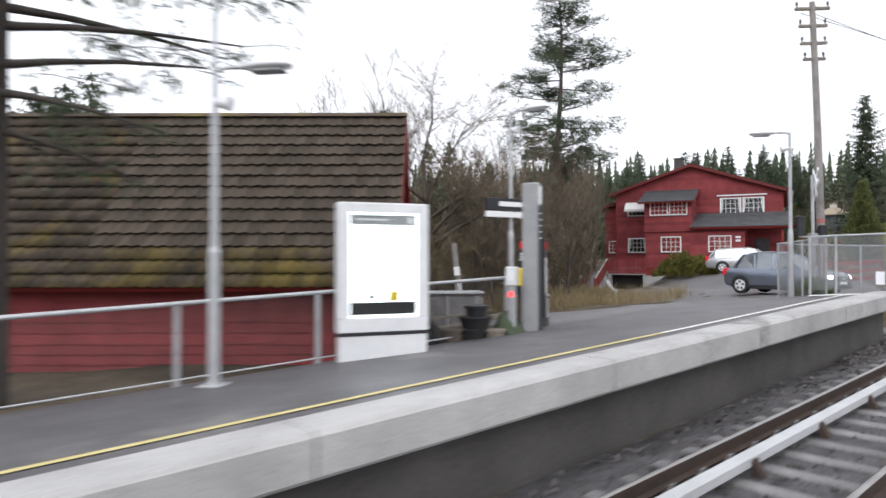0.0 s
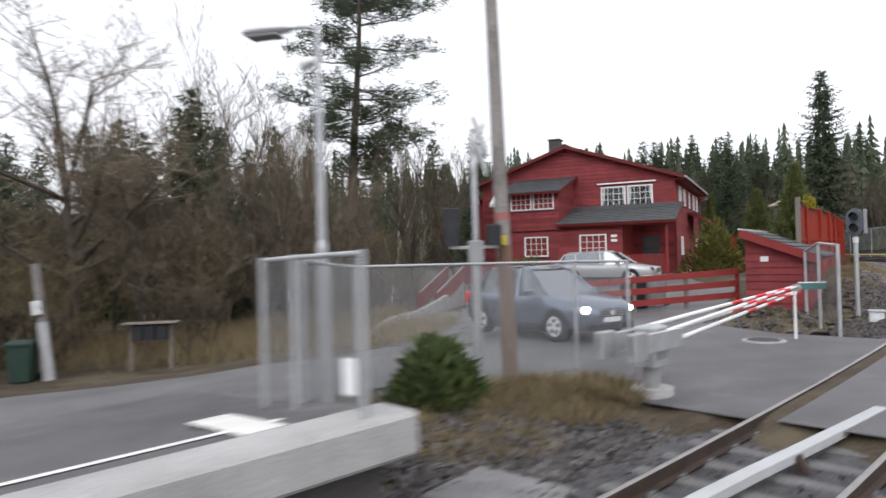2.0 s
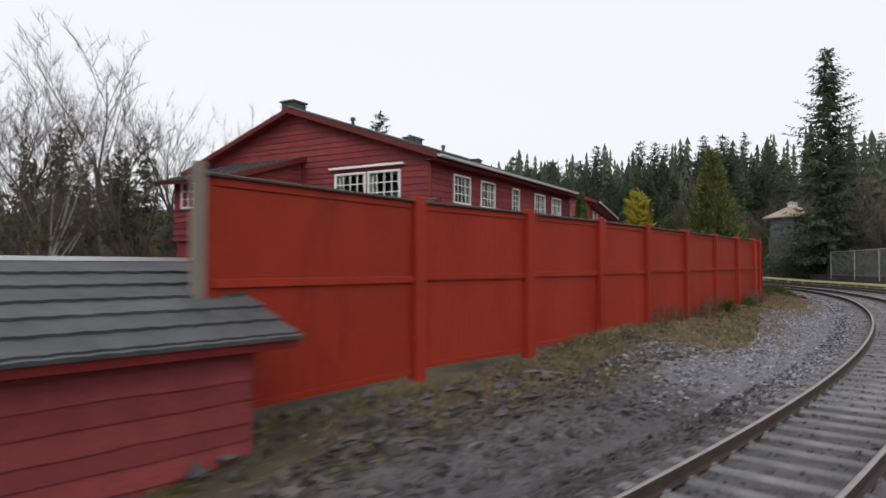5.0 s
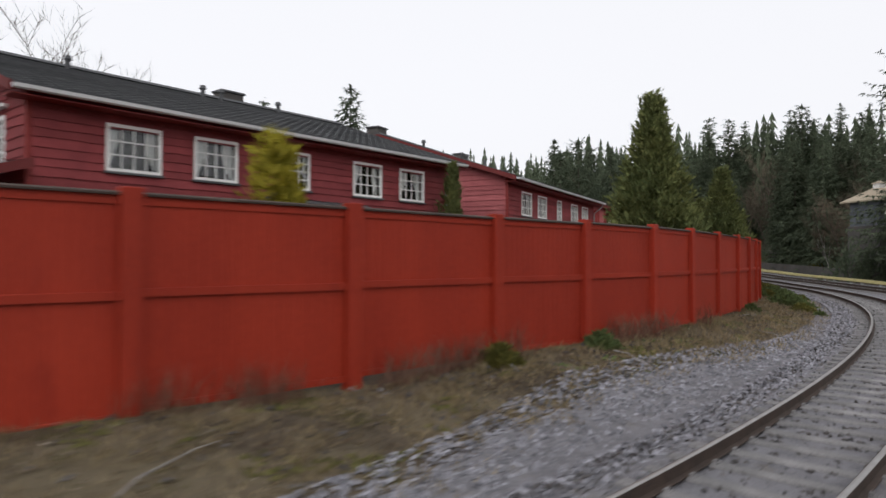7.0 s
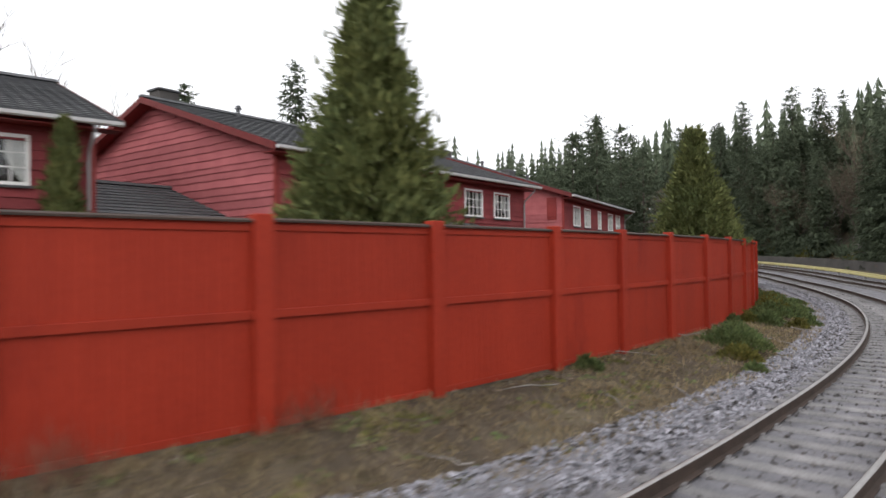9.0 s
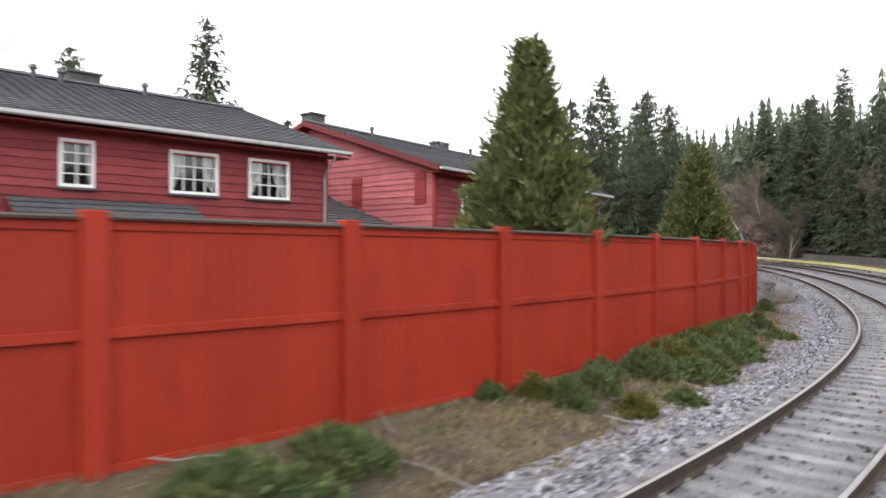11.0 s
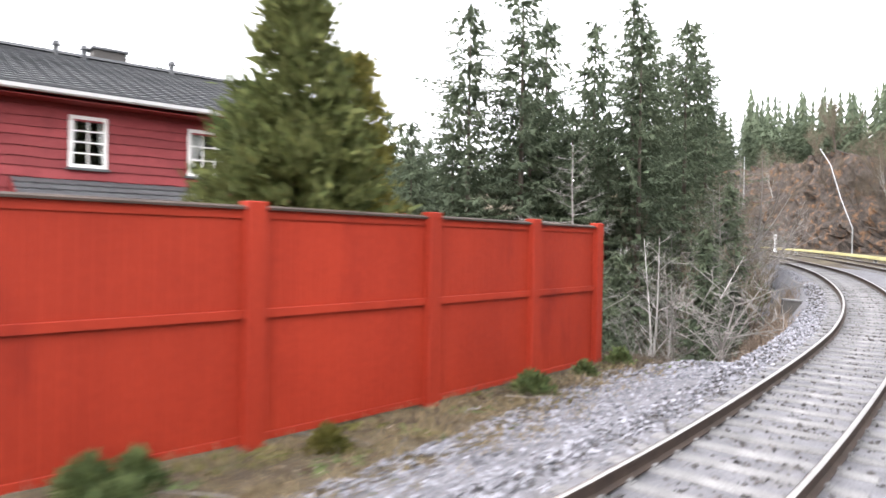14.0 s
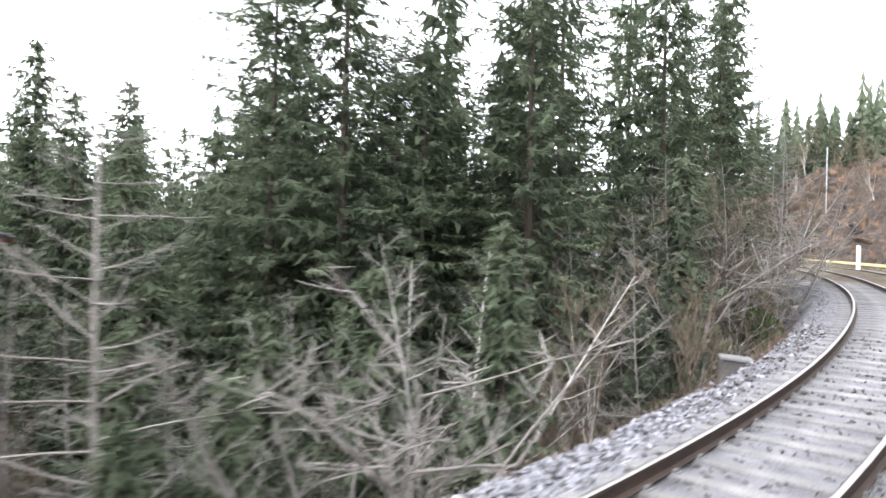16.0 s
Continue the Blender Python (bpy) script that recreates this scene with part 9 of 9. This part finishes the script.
    fix_normals(part("wall", body, M["red_trim"], root, "red board wall"))
    clad(root, lambda u, o, z: Vector((-o + 0.02, u, z)), 0.0, W, zb + 0.05, top, [], 51, pitch=0.235)
    clad(root, lambda u, o, z: Vector((u, -o + 0.02, z)), 0.0, L, zb + 0.05, lambda u: zl, [], 52, pitch=0.235)
    clad(root, lambda u, o, z: Vector((L - 0.02 + o, u, z)), 0.0, W, zb + 0.05, top, [], 53, pitch=0.235)
    part("plate", Mesh().box(-0.035, -0.03, 0.98, 1.2, 2.42, 2.57), M["sign_white"], root, "small white plate")
    d = Vector((0, -W - 0.4, -(zh - zl) * (W + 0.4) / W)).normalized()
    a = Vector((-0.3, W + 0.08, zh + 0.14))
    tiled_slope(root, a, Vector((1, 0, 0)), d, L + 0.65, 2.26, course=0.36)
    board_strip(root, a + Vector((-0.03, 0, 0.03)), a + Vector((-0.03, 0, 0.03)) + d * 2.26, Vector((0, 0, 1)), Vector((1, 0, 0)), 0.24, 0.03, "barge_board", M["red_trim"], "red barge board")
    part("ridge_flashing", Mesh().box(-0.33, L + 0.36, W + 0.05, W + 0.12, zh + 0.15, zh + 0.20), M["alu"], root, "pale metal flashing")


small_shed()


def plank_fence(a, b, za, zb_, bays, label):
    """Three red boards on posts."""
    root = thing("plank_fence", label, "fence")
    d = Vector((b[0] - a[0], b[1] - a[1], 0))
    ln = d.length
    ang = math.atan2(d.y, d.x)
    for k in range(bays + 1):
        t = k / bays
        x, y, z = a[0] + d.x * t, a[1] + d.y * t, za + (zb_ - za) * t
        part("post", Mesh().bevel_box(-0.05, 0.05, 0.02, 0.12, z - 1.35, z + 0.0, 0.008, Matrix.Translation((x, y, 0)) @ Matrix.Rotation(ang, 4, "Z")), M["wood"] if k not in (0, bays) else M["red_trim"], root)
    for dz in (0.0, -0.36, -0.72):
        mb = Mesh()
        m = Matrix.Translation((a[0], a[1], 0)) @ Matrix.Rotation(ang, 4, "Z")
        vs = [m @ Vector(p) for p in ((0, -0.014, za + dz - 0.19), (ln, -0.014, zb_ + dz - 0.19), (ln, 0.014, zb_ + dz - 0.19), (0, 0.014, za + dz - 0.19), (0, -0.014, za + dz), (ln, -0.014, zb_ + dz), (ln, 0.014, zb_ + dz), (0, 0.014, za + dz))]
        mb.add(vs, [(0, 1, 5, 4), (1, 2, 6, 5), (2, 3, 7, 6), (3, 0, 4, 7), (4, 5, 6, 7), (3, 2, 1, 0)])
        part("board", mb, M["red_trim"], root)


plank_fence((13.46, 29.8), (20.0, 30.3), 1.86, 2.22, 4, "red three-board fence beside the crossing")
# ---- cars ----


def car(name, label, m, paint, L, W, Hh, wb, wagon, lights):
    """A car built from lofted sections; x points forward, its middle over the origin."""
    root = thing(name, label, "car", m)
    hw = W / 2
    f, r = L / 2, -L / 2
    zb, belt = 0.24, 0.93 * Hh / 1.55
    hood = belt + 0.02
    # lower body: x, bottom, shoulder height, top height, half width
    secs = [(f, 0.42, 0.60, 0.70, hw * 0.62), (f - 0.10, 0.28, 0.62, 0.78, hw * 0.82), (f - 0.35, zb, 0.68, hood - 0.10, hw * 0.95), (f - 0.95, zb, 0.74, hood, hw), (f - 1.25, zb, 0.76, hood + 0.05, hw), (0.1, zb, 0.78, belt + 0.02, hw), (-0.9, zb, 0.80, belt + 0.05, hw),
            (r + 0.75, zb + 0.02, 0.82, belt + 0.06, hw * 0.99), (r + 0.25, zb + 0.05, 0.80, belt + 0.05, hw * 0.95), (r + 0.06, 0.34, 0.72, belt - 0.05, hw * 0.86), (r, 0.42, 0.62, belt - 0.25, hw * 0.78)]
    body, vs = Mesh(), []
    ring = 10
    for x, b, s, t, w in secs:
        half = [(w * 0.90, b), (w * 0.99, b + 0.12), (w, s), (w * 0.95, t - 0.04), (w * 0.86, t)]
        vs += [(x, y, z) for y, z in half] + [(x, -y, z) for y, z in reversed(half)]
    fs = [(k * ring + i, (k + 1) * ring + i, (k + 1) * ring + (i + 1) % ring, k * ring + (i + 1) % ring) for k in range(len(secs) - 1) for i in range(ring)]
    fs += [tuple(range(ring)), tuple(reversed(range((len(secs) - 1) * ring, len(secs) * ring)))]
    body.add(vs, fs, True)
    fix_normals(part("body", body, paint, root))
    # cabin
    rx = r + (0.22 if wagon else 0.45)
    cab_secs = [(f - 1.18, belt + 0.03, belt + 0.05, hw * 0.84, hw * 0.80), (f - 1.90, belt + 0.02, Hh - 0.06, hw * 0.90, hw * 0.68), (f - 2.2, belt, Hh, hw * 0.91, hw * 0.70), (-0.7, belt, Hh - 0.01, hw * 0.91, hw * 0.70), (rx + 0.35, belt, Hh - 0.09, hw * 0.89, hw * 0.66), (rx - 0.02, belt, belt + 0.10, hw * 0.86, hw * 0.78)]
    glass_, roof_ = Mesh(), Mesh()
    gv = []
    for x, z0, z1, w0, w1 in cab_secs:
        gv += [(x, w0, z0), (x, w1, z1), (x, -w1, z1), (x, -w0, z0)]
    for k in range(len(cab_secs) - 1):
        o = 4 * k
        glass_.add(gv, [(o, o + 1, o + 5, o + 4), (o + 3, o + 7, o + 6, o + 2)], False)
        if k in (0, len(cab_secs) - 2):
            glass_.add(gv, [(o + 1, o + 2, o + 6, o + 5)])
    fix_normals(part("windows", glass_, M["car_glass"], root, "dark tinted windows")).name = "glazing"
    rv = []
    for x, z0, z1, w0, w1 in cab_secs[1:-1]:
        rv += [(x, w1 + 0.015, z1 - 0.03), (x, w1 * 0.92, z1 + 0.035), (x, -w1 * 0.92, z1 + 0.035), (x, -w1 - 0.015, z1 - 0.03)]
    for k in range(len(cab_secs) - 3):
        o = 4 * k
        roof_.add(rv, [(o + i, o + i + 1, o + 5 + i, o + 4 + i) for i in range(3)], True)
    fix_normals(part("roof", roof_, paint, root))
    for sg in (1, -1):
        for a, b in (((f - 1.18, hw * 0.85, belt + 0.04), (f - 1.90, hw * 0.69, Hh - 0.04)), ((-0.02, hw * 0.915, belt), (-0.10, hw * 0.71, Hh - 0.02)), ((rx + 0.95, hw * 0.905, belt), (rx + 0.85, hw * 0.70, Hh - 0.05)), ((rx + 0.02, hw * 0.87, belt + 0.08), (rx + 0.37, hw * 0.67, Hh - 0.06))):
            part("pillar", Mesh().tube((a[0], sg * a[1], a[2]), (b[0], sg * b[1], b[2]), 0.038, 0.034, 6), paint, root)
        part("roof_rail", Mesh().tube((f - 2.2, sg * hw * 0.66, Hh + 0.05), (rx + 0.5, sg * hw * 0.64, Hh + 0.0), 0.02, n=6), M["steel"], root)
        part("mirror", Mesh().bevel_box(f - 1.62, f - 1.46, sg * (hw + 0.10) - 0.10, sg * (hw + 0.10) + 0.10, belt + 0.02, belt + 0.17, 0.03), paint, root)
        hl = Mesh().bevel_box(f - 0.40, f - 0.06, sg * hw * 0.70 - 0.12, sg * hw * 0.70 + 0.12, 0.64, 0.78, 0.04)
        part("headlight", hl, M["headlight"] if lights else M["car_glass"], root, "lit white headlight" if lights else "")
        part("tail_light", Mesh().bevel_box(r - 0.01, r + 0.25, sg * hw * 0.80 - 0.08, sg * hw * 0.80 + 0.08, 0.72, 1.0, 0.02), M["sign_red"], root)
        part("door_handle", Mesh().bevel_box(-0.35, -0.18, sg * (hw - 0.005) - 0.015, sg * (hw - 0.005) + 0.015, belt - 0.16, belt - 0.13, 0.005), paint, root)
        part("sill_trim", Mesh().bevel_box(-wb / 2 + 0.4, wb / 2 - 0.4, sg * hw * 0.96 - 0.03, sg * hw * 0.96 + 0.03, 0.20, 0.36, 0.01), M["black"], root)
        for x in (wb / 2, -wb / 2):
            R = 0.335
            arch = Mesh()
            n = 14
            arch.add([(x + (R + 0.06) * math.cos(a), sg * (hw + 0.012), R + (R + 0.06) * math.sin(a)) for a in np.linspace(-0.25, math.pi + 0.25, n)] + [(x, sg * (hw + 0.012), 0.2)], [tuple(range(n + 1))])
            part("wheel_arch", arch, M["black"], root)
            wv = Mesh().tube((x, sg * (hw - 0.19), R), (x, sg * (hw + 0.025), R), R, R, 26)
            whl = part("wheel", wv, M["rubber"], root)
            rim = Mesh()
            rim.tube((x, sg * (hw + 0.020), R), (x, sg * (hw + 0.032), R), 0.225, 0.215, 22)
            part("rim", rim, M["alu"], whl)
            for k in range(5):
                a = k * 1.2566 + 0.3
                gap = Mesh().tube((x + 0.135 * math.cos(a), sg * (hw + 0.030), R + 0.135 * math.sin(a)), (x + 0.135 * math.cos(a), sg * (hw + 0.0345), R + 0.135 * math.sin(a)), 0.055, 0.05, 9)
                part("rim_gap", gap, M["black"], whl)
    gr = part("grille", Mesh().bevel_box(f - 0.05, f + 0.015, -0.36, 0.36, 0.55, 0.72, 0.02), M["black"], root)
    for k in range(3):
        part("grille_bar", Mesh().bevel_box(f + 0.012, f + 0.022, -0.34, 0.34, 0.575 + k * 0.05, 0.59 + k * 0.05, 0.003), M["steel"], gr)
    part("badge", Mesh().tube((f + 0.015, 0, 0.635), (f + 0.03, 0, 0.635), 0.06, n=14), M["alu"], gr)
    part("bumper", Mesh().bevel_box(f - 0.25, f - 0.005, -hw * 0.78, hw * 0.78, 0.27, 0.42, 0.03), M["black"] if not wagon else paint, root)
    part("plate", Mesh().bevel_box(f + 0.0, f + 0.018, -0.26, 0.26, 0.44, 0.54, 0.004), M["sign_white"], root, "blank pale plate")
    return root


def car_at(x, y, dx, dy, z=None):
    return pose(x, y, (gz(x, y) + 0.04) if z is None else z, 0, 0, math.degrees(math.atan2(dy, dx)))


car("parked_suv", "blue-grey compact off-road car waiting with headlights on", car_at(13.3, 25.9, 0.55, -0.83), M["car_blue"], 4.31, 1.79, 1.60, 2.63, False, True)
car("parked_estate_car", "silver estate car parked before the house", car_at(18.4, 40.1, 0.855, -0.52), M["car_silver"], 4.65, 1.77, 1.47, 2.65, True, False)

# small buildings and walls on the outer side of the curve
HZ = 6.7
fh = thing("distant_house", "small dark house with a pale hipped roof and turret", "house", pose(59.8, 101.8, HZ, 0, 0, 24))
part("foundation", Mesh().bevel_box(-1.75, 1.75, -1.75, 1.75, gz(59.8, 101.8) - HZ - 0.6, 0.0, 0.05), M["dark_concrete"], fh, "tall dark stone foundation")
part("wall", Mesh().bevel_box(-1.6, 1.6, -1.6, 1.6, 0.0, 2.25, 0.02), M["slate_paint"], fh, "dark blue-grey board wall")
rf = Mesh()
rf.add([(-2.15, -2.15, 2.1), (2.15, -2.15, 2.1), (2.15, 2.15, 2.1), (-2.15, 2.15, 2.1), (-2.15, -2.15, 2.22), (2.15, -2.15, 2.22), (2.15, 2.15, 2.22), (-2.15, 2.15, 2.22), (-0.4, -0.4, 3.35), (0.4, -0.4, 3.35), (0.4, 0.4, 3.35), (-0.4, 0.4, 3.35)],
       [(3, 2, 1, 0), (0, 1, 5, 4), (1, 2, 6, 5), (2, 3, 7, 6), (3, 0, 4, 7), (4, 5, 9, 8), (5, 6, 10, 9), (6, 7, 11, 10), (7, 4, 8, 11), (8, 9, 10, 11)])
part("roof", rf, M["pale_roof"], fh, "pale sandy hipped roof")
tu = part("turret", Mesh().bevel_box(-0.36, 0.36, -0.36, 0.36, 3.3, 3.75, 0.02), M["white"], fh, "small white roof turret")
cp = Mesh()
cp.add([(-0.5, -0.5, 3.75), (0.5, -0.5, 3.75), (0.5, 0.5, 3.75), (-0.5, 0.5, 3.75), (0, 0, 4.05)], [(3, 2, 1, 0), (0, 1, 4), (1, 2, 4), (2, 3, 4), (3, 0, 4)])
part("cap", cp, M["pale_roof"], tu)
for x in (-0.75, 0.75):
    wn = part("window", Mesh().bevel_box(x - 0.32, x + 0.32, -1.64, -1.59, 0.95, 1.85, 0.01), M["white"], fh, "white framed window")
    part("pane", Mesh().box(x - 0.25, x + 0.25, -1.655, -1.645, 1.02, 1.78), M["black"], wn)

mesh_fence("mesh_fence", "galvanised mesh fence beyond the second track", [(*at(float(s), -7.4)[:2], float(rail_z(s)) + 0.55, float(np.interp(s, [74, 109], [5.3, 4.8]))) for s in np.linspace(109, 74, 11)], 0.035, group="mesh screens")
